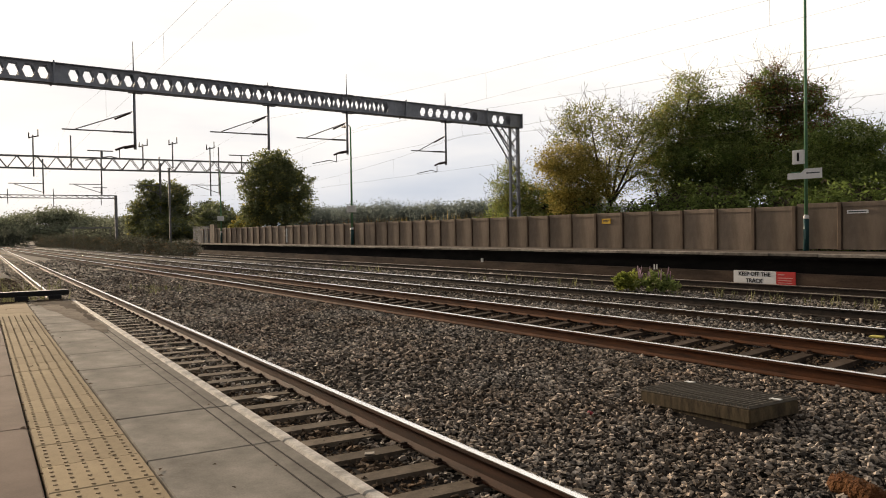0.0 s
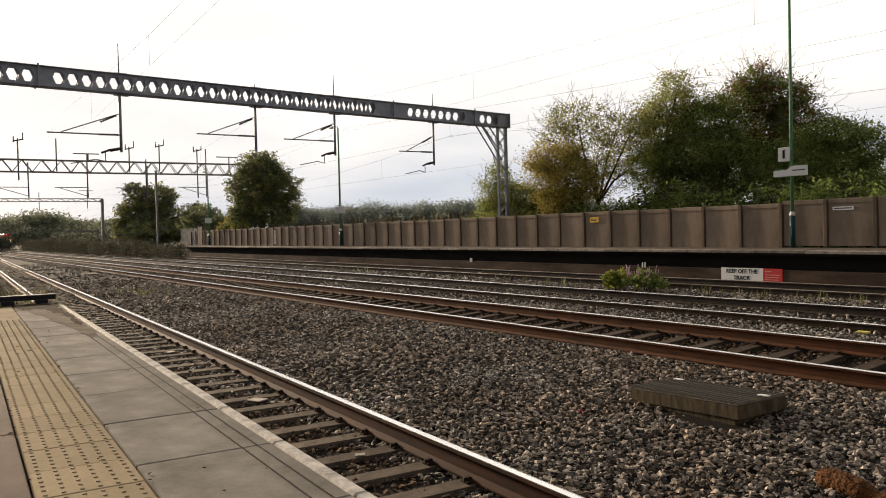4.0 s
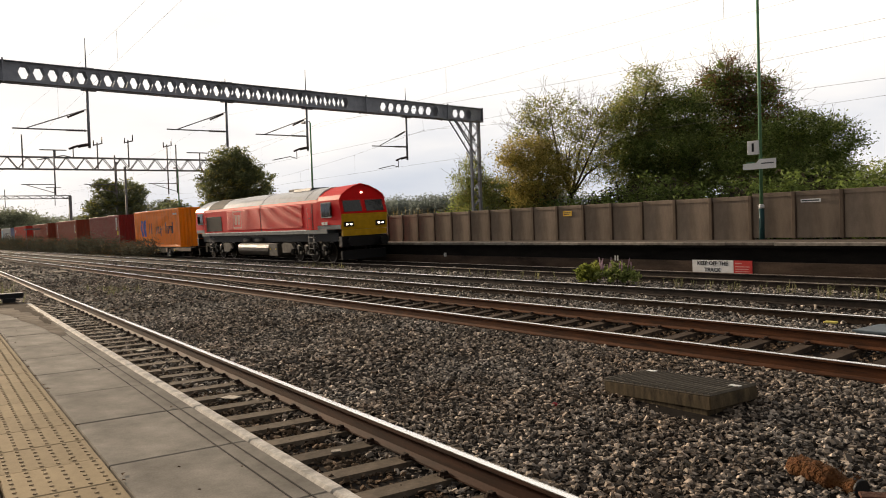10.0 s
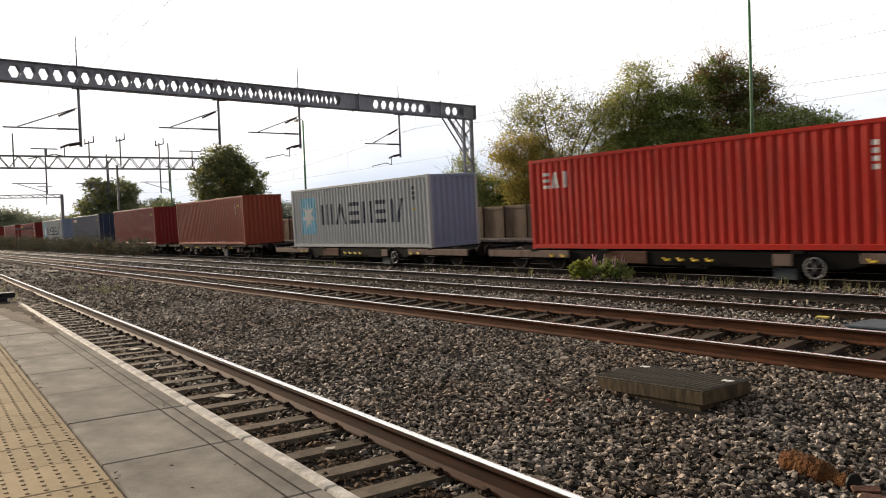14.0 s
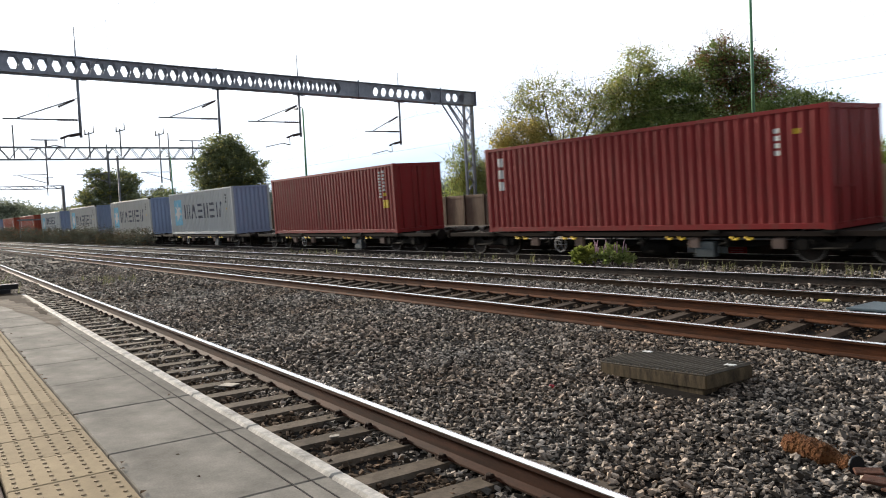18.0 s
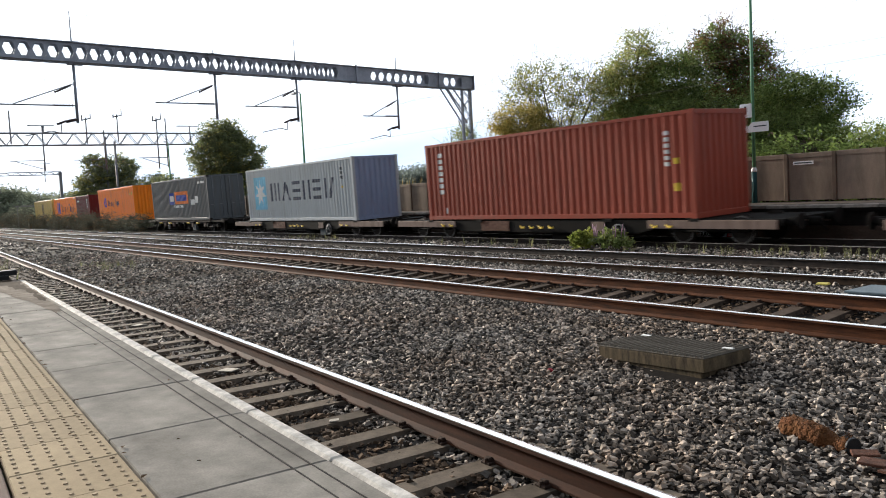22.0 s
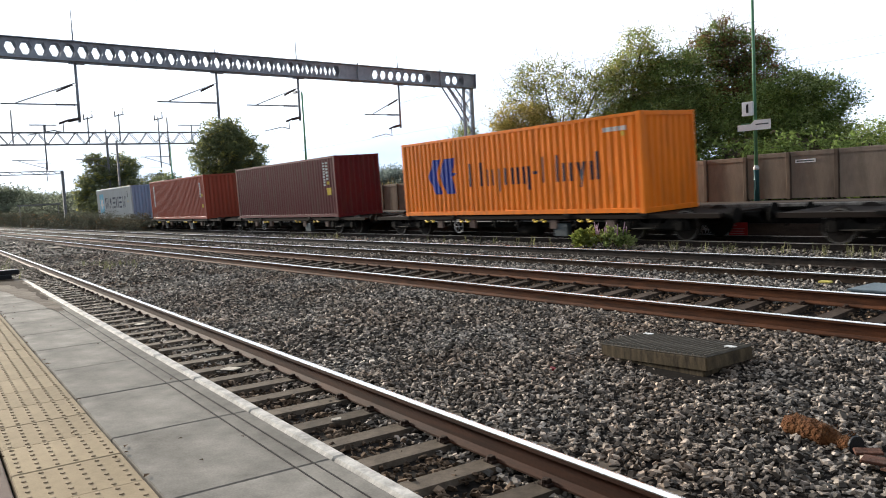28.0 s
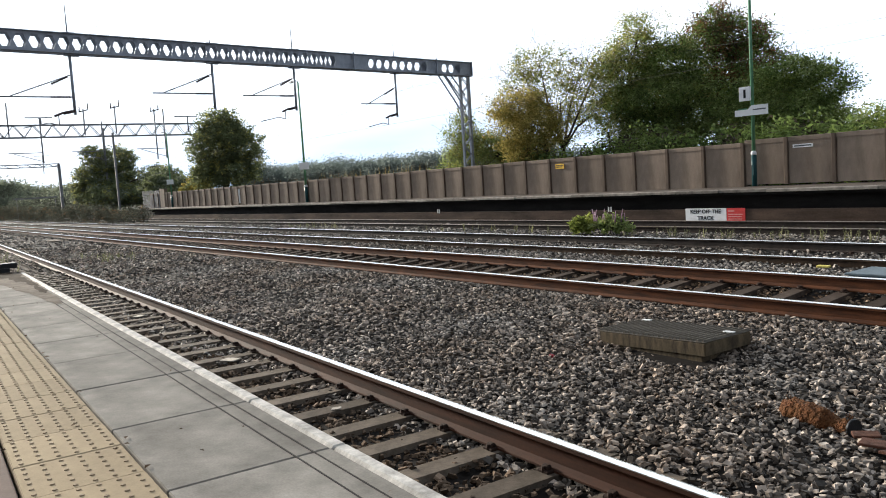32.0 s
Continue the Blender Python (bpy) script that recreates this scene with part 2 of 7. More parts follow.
M["blackrust"] = mat("near_black_rail_side", (0.024, 0.019, 0.017), 0.85, vary=0.4, scale=6.0, bump=0.3, bump_scale=40, second=(0.042, 0.031, 0.025))
M["noteink"] = mat("faded_pink_lettering", (0.62, 0.30, 0.28), 0.6, vary=0.2)
M["airtank"] = mat("dusty_air_tank", (0.07, 0.07, 0.068), 0.6, vary=0.3, scale=5.0)
M["palestone"] = mat("pale_ballast_stone", (0.27, 0.225, 0.185), 0.65, vary=0.3, scale=0.5, bump=0.3, bump_scale=70.0, second=(0.31, 0.28, 0.25), island=0.7, dist=0.012, skew=1.8, spec=0.1)
M["brownstone"] = mat("rust_stained_stone", (0.155, 0.102, 0.065), 0.8, vary=0.3, scale=0.7, bump=0.3, bump_scale=90.0, second=(0.12, 0.09, 0.066), island=0.65, dist=0.01, skew=1.7, spec=0.05)

# ---- shapes ----
TURN = math.atan(0.038)  # the far tracks, platform and wall run at this angle to the near platform
FAR = Matrix.Rotation(TURN, 4, "Z")


class Shape:
    """Vertices and faces of one mesh, put together from simple solids."""

    def __init__(self):
        self.v, self.f, self.smooth = [], [], []
        self.weld = False

    def add(self, verts, faces, smooth=False):
        n = len(self.v)
        self.v.extend(tuple(p) for p in verts)
        self.f.extend(tuple(i + n for i in f) for f in faces)
        self.smooth.extend([smooth] * len(faces))
        return self

    def box(self, x0, y0, z0, x1, y1, z1, b=0.0):
        if b <= 0:
            v = [(x, y, z) for z in (z0, z1) for y in (y0, y1) for x in (x0, x1)]
            return self.add(v, [(0, 2, 3, 1), (4, 5, 7, 6), (0, 1, 5, 4), (2, 6, 7, 3), (0, 4, 6, 2), (1, 3, 7, 5)])
        ring = lambda z, i: [(x0 + i, y0, z), (x1 - i, y0, z), (x1, y0 + i, z), (x1, y1 - i, z), (x1 - i, y1, z), (x0 + i, y1, z), (x0, y1 - i, z), (x0, y0 + i, z)]
        top = [(x0 + b, y0 + b, z1), (x1 - b, y0 + b, z1), (x1 - b, y0 + b, z1), (x1 - b, y1 - b, z1), (x1 - b, y1 - b, z1), (x0 + b, y1 - b, z1), (x0 + b, y1 - b, z1), (x0 + b, y0 + b, z1)]
        v = ring(z0, b) + ring(z1 - b, b) + [top[0], top[1], top[3], top[5]]
        f = [tuple(reversed(range(8)))] + [(i, (i + 1) % 8, 8 + (i + 1) % 8, 8 + i) for i in range(8)]
        f += [(8, 9, 17, 16), (9, 10, 17), (10, 11, 18, 17), (11, 12, 18), (12, 13, 19, 18), (13, 14, 19), (14, 15, 16, 19), (15, 8, 16), (16, 17, 18, 19)]
        return self.add(v, f)

    def tube(self, p, q, r, seg=8, r2=None, caps=True):
        p, q = Vector(p), Vector(q)
        r2 = r if r2 is None else r2
        d = (q - p).normalized()
        a = d.orthogonal().normalized()
        b = d.cross(a)
        v = []
        for c, rr in ((p, r), (q, r2)):
            v += [c + rr * (math.cos(2 * math.pi * i / seg) * a + math.sin(2 * math.pi * i / seg) * b) for i in range(seg)]
        n = len(self.v)
        self.add(v, [(i, (i + 1) % seg, seg + (i + 1) % seg, seg + i) for i in range(seg)], True)
        if caps:
            self.add([], [tuple(n - len(self.v) + i for i in reversed(range(seg))), tuple(n - len(self.v) + seg + i for i in range(seg))])
        return self

    def path(self, pts, r, seg=6):
        for p, q in zip(pts, pts[1:]):
            self.tube(p, q, r, seg)
        return self

    def extrude(self, outline, axis, a, b):
        """A closed outline of (p, q) pairs, drawn in the plane across axis ('x': y, z; 'y': x, z; 'z': x, y)."""
        put = {"x": lambda p, q, t: (t, p, q), "y": lambda p, q, t: (p, t, q), "z": lambda p, q, t: (p, q, t)}[axis]
        n = len(outline)
        v = [put(p, q, a) for p, q in outline] + [put(p, q, b) for p, q in outline]
        return self.add(v, [(i, (i + 1) % n, n + (i + 1) % n, n + i) for i in range(n)] + [tuple(reversed(range(n))), tuple(range(n, 2 * n))])

    def sweep(self, outline, pts):
        """An outline of (across, up) pairs carried along points."""
        n, v, f = len(outline), [], []
        for i, p in enumerate(pts):
            d = Vector(pts[min(i + 1, len(pts) - 1)]) - Vector(pts[max(i - 1, 0)])
            side = Vector((-d.y, d.x, 0)).normalized()
            v += [(p[0] + side.x * a, p[1] + side.y * a, p[2] + u) for a, u in outline]
        for i in range(len(pts) - 1):
            f += [(i * n + j, i * n + (j + 1) % n, (i + 1) * n + (j + 1) % n, (i + 1) * n + j) for j in range(n)]
        f += [tuple(range(n)), tuple(reversed(range((len(pts) - 1) * n, len(pts) * n)))]
        return self.add(v, f)

    def mesh(self, name, material):
        me = bpy.data.meshes.new(name)
        me.from_pydata(self.v, [], self.f)
        me.polygons.foreach_set("use_smooth", self.smooth)
        me.materials.append(material)
        bm = bmesh.new()
        bm.from_mesh(me)
        if self.weld:
            bmesh.ops.remove_doubles(bm, verts=bm.verts, dist=0.0005)
        bmesh.ops.recalc_face_normals(bm, faces=bm.faces)
        bm.to_mesh(me)
        bm.free()
        return me


def raw_mesh(name, verts, faces, material, smooth=False):
    me = bpy.data.meshes.new(name)
    me.from_pydata(verts, [], faces)
    if smooth:
        me.polygons.foreach_set("use_smooth", [True] * len(me.polygons))
    me.materials.append(material)
    return me


def solid(name, shape, material, m=None, label="", category="", group="", kind=""):
    """A top-level thing of one mesh."""
    ob = new(name, shape.mesh(name, material) if isinstance(shape, Shape) else shape)
    if m is not None:
        ob.matrix_basis = m
    return tagged(ob, label, category, group, kind)


def holder(name, m=None, label="", category="", group="", kind=""):
    ob = new(name)
    ob.empty_display_size = 0.2
    if m is not None:
        ob.matrix_basis = m
    return tagged(ob, label, category, group, kind)


def part(name, shape, material, parent, label="", m=None, kind=""):
    """A mesh of its own under a thing or a part; shape is a Shape, or a mesh to share."""
    ob = new(name, shape.mesh(name, material) if isinstance(shape, Shape) else shape)
    ob.parent = parent
    if m is not None:
        ob.matrix_basis = m
    return tagged(ob, label, kind=kind)


def words(name, text, size, material, parent, m, depth=0.004, label="", squeeze=1.0, bold=0.0):
    """Raised lettering as a mesh, centred on m's origin, in m's xy plane."""
    cu = bpy.data.curves.new(name, "FONT")
    cu.body, cu.size, cu.extrude, cu.offset = text, size, depth, bold
    cu.align_x, cu.align_y = "CENTER", "CENTER"
    cu.resolution_u = 3
    tmp = bpy.data.objects.new(name, cu)
    me = bpy.data.meshes.new_from_object(tmp)
    bpy.data.objects.remove(tmp)
    me.transform(Matrix.Diagonal((squeeze, 1, 1, 1)))
    me.materials.clear()
    me.materials.append(material)
    ob = new(name, me)
    ob.parent = parent
    ob.matrix_basis = m
    return tagged(ob, label)


def far(u, v, z=0.0, rz=0.0):
    """A pose in the frame of the far tracks."""
    return FAR @ pose(u, v, z, 0, 0, rz)


def bend(u):
    """How far the far tracks swing aside beyond the long straight."""
    return -((u + 175.0) ** 2) / 1500.0 if u < -175.0 else 0.0

# ---- ground ----
EDGE, DECK = 1.28, 0.84  # near platform: its edge and its height
# far tracks by their near rail: across, height, cant
TRACKS = ((9.285, 0.032, 0.111), (13.45, 0.045, 0.111), (17.94, 0.149, 0.04))
COPE, FAR_DECK, WALL = 20.03, 1.03, 22.18


BED_V = [-40, 1.2, 3.6, 4.4, 6.0, 8.3, 8.95, 9.3, 10.8, 11.2, 13.0, 15.3, 17.0, 17.6, 20.0, 23.0, 60, 150, 400]
BED_Z = [-0.35, -0.25, -0.25, -0.225, -0.24, -0.17, -0.17, -0.225, -0.12, -0.07, -0.13, -0.03, -0.03, -0.03, -0.02, 0.6, 0.8, 2.0, 7.0]


def bed(v):
    """Height of the ballast across the far tracks."""
    return float(np.interp(v, BED_V, BED_Z))


def relief(u, v):
    """Low mounds left where ballast was tipped between the near and the through tracks."""
    wave = np.sin(u * 0.9 + 1.7 * np.sin(v * 0.8)) + 0.6 * np.sin(u * 0.37 - v * 1.3)
    return 0.05 * wave * np.exp(-((v - 6.0) / 1.2) ** 2) * np.clip((-u - 7.0) / 4.0, 0.0, 1.0)


def ground():
    us = np.concatenate([np.linspace(-900, -120, 20), np.linspace(-110, 60, 86), np.linspace(90, 500, 8)])
    vs = np.concatenate([np.linspace(-400, -10, 8), np.linspace(-3, 30, 67), np.linspace(35, 700, 14)])
    verts = []
    for u in us:
        for v in vs:
            lift = 0.02 * noise.noise(Vector((u * 0.5, v * 0.9, 0))) if -3 < v < 21 else 0.0
            verts.append((u, v, bed(v) + lift + float(relief(u, v))))
    n = len(vs)
    faces = [(i * n + j, (i + 1) * n + j, (i + 1) * n + j + 1, i * n + j + 1) for i in range(len(us) - 1) for j in range(n - 1)]
    solid("ground", raw_mesh("ground", verts, faces, M["ballast"], True), None, FAR, "near-black bed under the ballast, shade of its gaps in the colour", "ground", kind="structure")


ground()

# ---- tracks ----
RAIL_BODY = [(-0.07, -0.20), (0.07, -0.20), (0.07, -0.185), (0.012, -0.158), (0.012, -0.052), (0.0365, -0.038), (0.0365, -0.0105), (-0.0365, -0.0105), (-0.0365, -0.038), (-0.012, -0.052), (-0.012, -0.158), (-0.07, -0.185)]
RAIL_HEAD = [(-0.038, -0.011), (0.038, -0.011), (0.0368, -0.003), (0.018, -0.0002), (0.0, 0.0), (-0.018, -0.0002), (-0.0368, -0.003)]
SLEEPER_SHAPE = Shape().extrude([(-0.13, -0.1), (0.13, -0.1), (0.10, 0.0), (-0.10, 0.0)], "y", -1.25, 1.25)
SLEEPER, OLD_SLEEPER = SLEEPER_SHAPE.mesh("sleeper", M["sleeper"]), SLEEPER_SHAPE.mesh("sleeper", M["oldsleeper"])
CLIP = Shape().box(-0.055, -0.125, 0, 0.055, 0.125, 0.02, 0.006).box(-0.035, 0.06, 0.02, 0.035, 0.11, 0.05, 0.012).box(-0.035, -0.11, 0.02, 0.035, -0.06, 0.05, 0.012).tube((0, -0.115, 0), (0, -0.115, 0.045), 0.013, 6).tube((0, 0.115, 0), (0, 0.115, 0.045), 0.013, 6).mesh("rail_clip", M["chair"])


def track(name, across, z, cant, first, last, pitch, straight, far_frame, heads, sides, label):
    th = holder(name, FAR if far_frame else None, label, "railway track", kind="structure")
    lean = math.atan2(cant, 1.505)
    for k in (0, 1):
        pts = [(u, across + 1.505 * k + (bend(u) if far_frame else 0.0), z + cant * k) for u in straight]
        rail = part("rail", Shape().sweep(RAIL_BODY, pts), sides[k], th, "rust-brown steel rail")
        part("rail_head", Shape().sweep(RAIL_HEAD, pts), heads[k], rail, "worn shiny rail head")
    mid, low = across + 0.7525, z + cant / 2 - 0.203
    n = int((last - first) / pitch)
    for i in range(n):
        u = last - i * pitch + random.uniform(-0.02, 0.02)
        part("sleeper", OLD_SLEEPER if far_frame else SLEEPER, None, th, m=pose(u, mid + random.uniform(-0.015, 0.015), low, math.degrees(lean), 0, random.uniform(-0.6, 0.6)))
        if -26 < u < 8:
            for k in ((0, 1) if not far_frame else (1,)):
                part("rail_clip", CLIP, None, th, m=pose(u, across + 1.505 * k, low + cant * (k - 0.5), math.degrees(lean), 0, 0))
    rest = Shape()
    u = first
    while u > -170:
        u -= pitch
        rest.box(u - 0.11, mid - 1.25, low - 0.08, u + 0.11, mid + 1.25, low)
    part("distant_sleepers", rest, M["oldsleeper"] if far_frame else M["sleeper"], th, kind="stuff")


LONG = [-420, -380, -340, -310, -280, -250, -220, -195, -175, -100, -60, -30, 0, 30, 60]
NEAR_LINE = [-300, -150, -60, -30, 0, 30]
track("track_1", 1.965, 0.0, 0.0, -50, 14.0, 0.62, NEAR_LINE, False, (M["widehead"], M["widehead"]), (M["darkrust"], M["darkrust"]), "platform track with concrete sleepers and shiny rails")
track("track_2", TRACKS[0][0], TRACKS[0][1], TRACKS[0][2], -55, 18.0, 0.65, LONG, True, (M["widehead"], M["widehead"]), (M["rust"], M["rust"]), "through track with rusty rails on concrete sleepers")
track("track_3", TRACKS[1][0], TRACKS[1][1], TRACKS[1][2], -55, 18.0, 0.65, LONG, True, (M["widehead"], M["widehead"]), (M["oldrust"], M["blackrust"]), "through track with rusty rails on concrete sleepers")
track("track_4", TRACKS[2][0], TRACKS[2][1], TRACKS[2][2], -55, 18.0, 0.65, LONG, True, (M["dullhead"], M["dullhead"]), (M["blackrust"], M["blackrust"]), "rusty track beside the far platform")

# ---- near platform ----
def near_platform():
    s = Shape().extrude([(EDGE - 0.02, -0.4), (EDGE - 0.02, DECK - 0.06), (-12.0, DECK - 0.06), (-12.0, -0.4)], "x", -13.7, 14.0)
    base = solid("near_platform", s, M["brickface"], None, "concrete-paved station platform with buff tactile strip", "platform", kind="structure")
    slab = Shape().box(-0.4415, 0.606, DECK - 0.06, 0.4415, EDGE - 0.073, DECK, 0.005).mesh("paving_slab", M["slab"])
    cope = Shape().box(-0.4465, EDGE - 0.066, DECK - 0.10, 0.4465, EDGE, DECK, 0.012).mesh("edge_stone", M["coping"])
    tile = Shape().box(-0.1935, -0.194, DECK - 0.06, 0.1935, 0.194, DECK + 0.001, 0.004)
    tile_mesh = tile.mesh("tactile_tile", M["tactile"])
    dots = Shape()
    for i in range(6):
        for j in range(6):
            x, y = -0.1625 + 0.065 * i, -0.1625 + 0.065 * j
            dots.tube((x, y, DECK), (x, y, DECK + 0.005), 0.0098, 8, 0.007)
    dots_mesh = dots.mesh("blisters", M["blister"])
    for i in range(-14, 13):
        x = -2.65 + 0.4475 - 0.895 * i
        if x < -13.6:
            continue
        part("paving_slab", slab, None, base, m=pose(x, 0, random.uniform(-0.003, 0.0)))
        part("edge_stone", cope, None, base, m=pose(x, 0, 0))
    for i in range(-26, 27):
        x = -3.295 + 0.195 - 0.39 * i
        if x < -13.6:
            continue
        t = part("tactile_tile", tile_mesh, None, base, m=pose(x, 0.4, random.uniform(-0.002, 0.001)))
        if x > -11:
            part("blisters", dots_mesh, None, t)
    for y in (1.066, 1.137):
        part("seam", Shape().box(-13.6, y - 0.0028, DECK - 0.002, 14, y + 0.0028, DECK + 0.0015), M["joint"], base, "dark line along the slabs")
    for i in range(-8, 8):
        for j in range(6):
            x0, y0 = -1.8 * i - 0.9, 0.197 - 1.2 * (j + 1)
            if x0 < -13:
                continue
            part("paving_slab", Shape().box(x0, y0 + 0.004, DECK - 0.06, x0 + 1.792, y0 + 1.196, DECK, 0.005), M["redpath"], base, "reddish-grey paving")


near_platform()

# ---- far platform and its wall ----
def far_platform():
    base = holder("far_platform", FAR, "far station platform with a dark face", "platform", kind="structure")
    part("deck", Shape().box(-73, COPE + 0.45, -0.3, 30, WALL + 0.4, FAR_DECK), M["fardeck"], base, "grey-brown asphalt platform deck")
    part("face", Shape().box(-73, COPE + 0.12, -0.3, 30, COPE + 0.448, 0.46), M["facebrick"], base, "soot-brown brick platform face")
    part("recess", Shape().box(-73, COPE + 0.34, 0.461, 30, COPE + 0.446, FAR_DECK - 0.16), M["brickface"], base, "near-black upper face set back under the edge")
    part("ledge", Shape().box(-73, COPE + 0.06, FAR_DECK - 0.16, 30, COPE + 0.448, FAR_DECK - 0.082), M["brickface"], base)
    stone = Shape().box(-0.748, COPE, FAR_DECK - 0.08, 0.748, COPE + 0.447, FAR_DECK + 0.002, 0.015).mesh("coping_stone", M["farcope"])
    for i in range(68):
        part("coping_stone", stone, None, base, m=pose(29 - 1.5 * i, random.uniform(-0.012, 0.012), random.uniform(-0.01, 0.004)))


def far_wall():
    base = holder("boundary_wall", FAR, "brown concrete panel wall behind the far platform", "wall", kind="structure")
    pitch = 1.4425
    panel = Shape().box(-pitch / 2 + 0.06, WALL + 0.02, FAR_DECK, pitch / 2 - 0.06, WALL + 0.10, FAR_DECK + 1.33, 0.01)
    panel.box(-pitch / 2 + 0.06, WALL - 0.005, FAR_DECK + 1.25, pitch / 2 - 0.06, WALL + 0.115, FAR_DECK + 1.38, 0.012)
    pm = panel.mesh("panel", M["wall"])
    pp = Shape().box(-0.06, WALL - 0.05, FAR_DECK, 0.06, WALL + 0.12, FAR_DECK + 1.40, 0.012).mesh("wall_post", M["post"])
    for i in range(-22, 46):
        u = -12.87 - pitch * i
        tall = 0.06 if u > -12.9 else random.uniform(-0.015, 0.015)
        part("wall_post", pp, None, base, m=pose(u, 0, tall - 0.02))
        part("panel", pm, None, base, m=pose(u - pitch / 2, random.uniform(-0.01, 0.01), tall))


far_platform()
far_wall()

# ---- ballast stones ----
def stones(name, boxes, seed, label, key="stone"):
    """Loose angular stones, joined: boxes of (u0, u1, v0, v1, pitch, size) in the far frame."""
    rng = np.random.default_rng(seed)
    base = np.array([(-1, -1, -1), (1, -1, -1), (1, 1, -1), (-1, 1, -1), (-1, -1, 1), (1, -1, 1), (1, 1, 1), (-1, 1, 1)], float)
    quads = np.array([(0, 3, 2, 1), (4, 5, 6, 7), (0, 1, 5, 4), (1, 2, 6, 5), (2, 3, 7, 6), (3, 0, 4, 7)])
    vv, ff, count = [], [], 0
    for u0, u1, v0, v1, pitch, size in boxes:
        n = int((u1 - u0) * (v1 - v0) / pitch ** 2)
        c = np.stack([rng.uniform(u0, u1, n), rng.uniform(v0, v1, n)], 1)
        z = np.interp(c[:, 1], BED_V, BED_Z) + rng.uniform(-0.042, 0.034, n) + relief(c[:, 0], c[:, 1])
        z -= 0.06 * np.exp(-((c[:, 0] + 5.2) / 0.55) ** 2 - ((c[:, 1] - 6.68) / 0.2) ** 2)
        s = size * rng.uniform(0.55, 1.35, n)
        v = base[None] * (0.4 + 0.6 * rng.random((n, 8, 3)))
        v[:, 4:, :2] *= rng.uniform(0.45, 0.95, (n, 1, 1))
        v *= np.stack([s * rng.uniform(0.8, 1.6, n), s * rng.uniform(0.6, 1.05, n), s * rng.uniform(0.28, 0.62, n)], 1)[:, None, :] * 0.5
        a = rng.uniform(0, 2 * np.pi, n)
        t = rng.normal(0, 0.42, n)
        ca, sa, ct, st = np.cos(a)[:, None], np.sin(a)[:, None], np.cos(t)[:, None], np.sin(t)[:, None]
        x, y, w = v[..., 0] * ct + v[..., 2] * st, v[..., 1], -v[..., 0] * st + v[..., 2] * ct
        v = np.stack([x * ca - y * sa + c[:, :1], x * sa + y * ca + c[:, 1:], w + z[:, None]], 2)
        vv.append(v.reshape(-1, 3))
        ff.append((quads[None] + (np.arange(n) * 8)[:, None, None] + count).reshape(-1, 4))
        count += 8 * n
    v, f = np.concatenate(vv), np.concatenate(ff)
    me = bpy.data.meshes.new(name)
    me.vertices.add(len(v))
    me.vertices.foreach_set("co", v.ravel())
    me.loops.add(f.size)
    me.loops.foreach_set("vertex_index", f.ravel().astype(np.int32))
    me.polygons.add(len(f))
    me.polygons.foreach_set("loop_start", np.arange(0, f.size, 4, dtype=np.int32))
    me.update(calc_edges=True)
    me.shade_flat()
    me.materials.append(M[key])
    solid(name, me, None, FAR, label, "ballast", kind="stuff")


stones("ballast_stones", [(-9, 2, 3.4, 9.0, 0.031, 0.060), (2, 16, 3.4, 9.0, 0.085, 0.09), (3, 18, 8.7, 19.9, 0.12, 0.11), (-20, -9, 3.2, 8.9, 0.044, 0.070), (-40, -20, 3.2, 8.7, 0.092, 0.095), (-75, -40, 3.2, 8.7, 0.25, 0.15), (-60, -34, 8.7, 13.4, 0.16, 0.14), (-34, -16, 8.7, 13.4, 0.10, 0.085)], 5, "loose angular grey and brown ballast stones between the rails")
stones("ballast_stones", [(2, 14, 1.3, 3.4, 0.08, 0.08), (-11, 2, 1.3, 3.4, 0.042, 0.056), (-26, -11, 1.3, 3.4, 0.065, 0.075), (-45, -26, 1.3, 3.4, 0.10, 0.11), (-16, 3, 9.3, 10.8, 0.055, 0.06)], 6, "rust-stained brown ballast stones between the running rails", "brownstone")
stones("ballast_stones", [(-16, 3, 10.8, 13.4, 0.055, 0.06), (-22, 4, 13.4, 17.9, 0.075, 0.07), (-22, 4, 17.9, 19.9, 0.10, 0.075), (-48, -22, 13.4, 19.9, 0.15, 0.12)], 7, "paler grey ballast stones between the through tracks", "palestone")
stones("ballast_stones", [(-16, 3, 8.7, 9.3, 0.045, 0.06)], 8, "grey ballast stones heaped against the through track")

# ---- overhead line ----
GA, GB = Vector((-26.3, -1.5, 0)), Vector((-29.5, 21.9, 0))


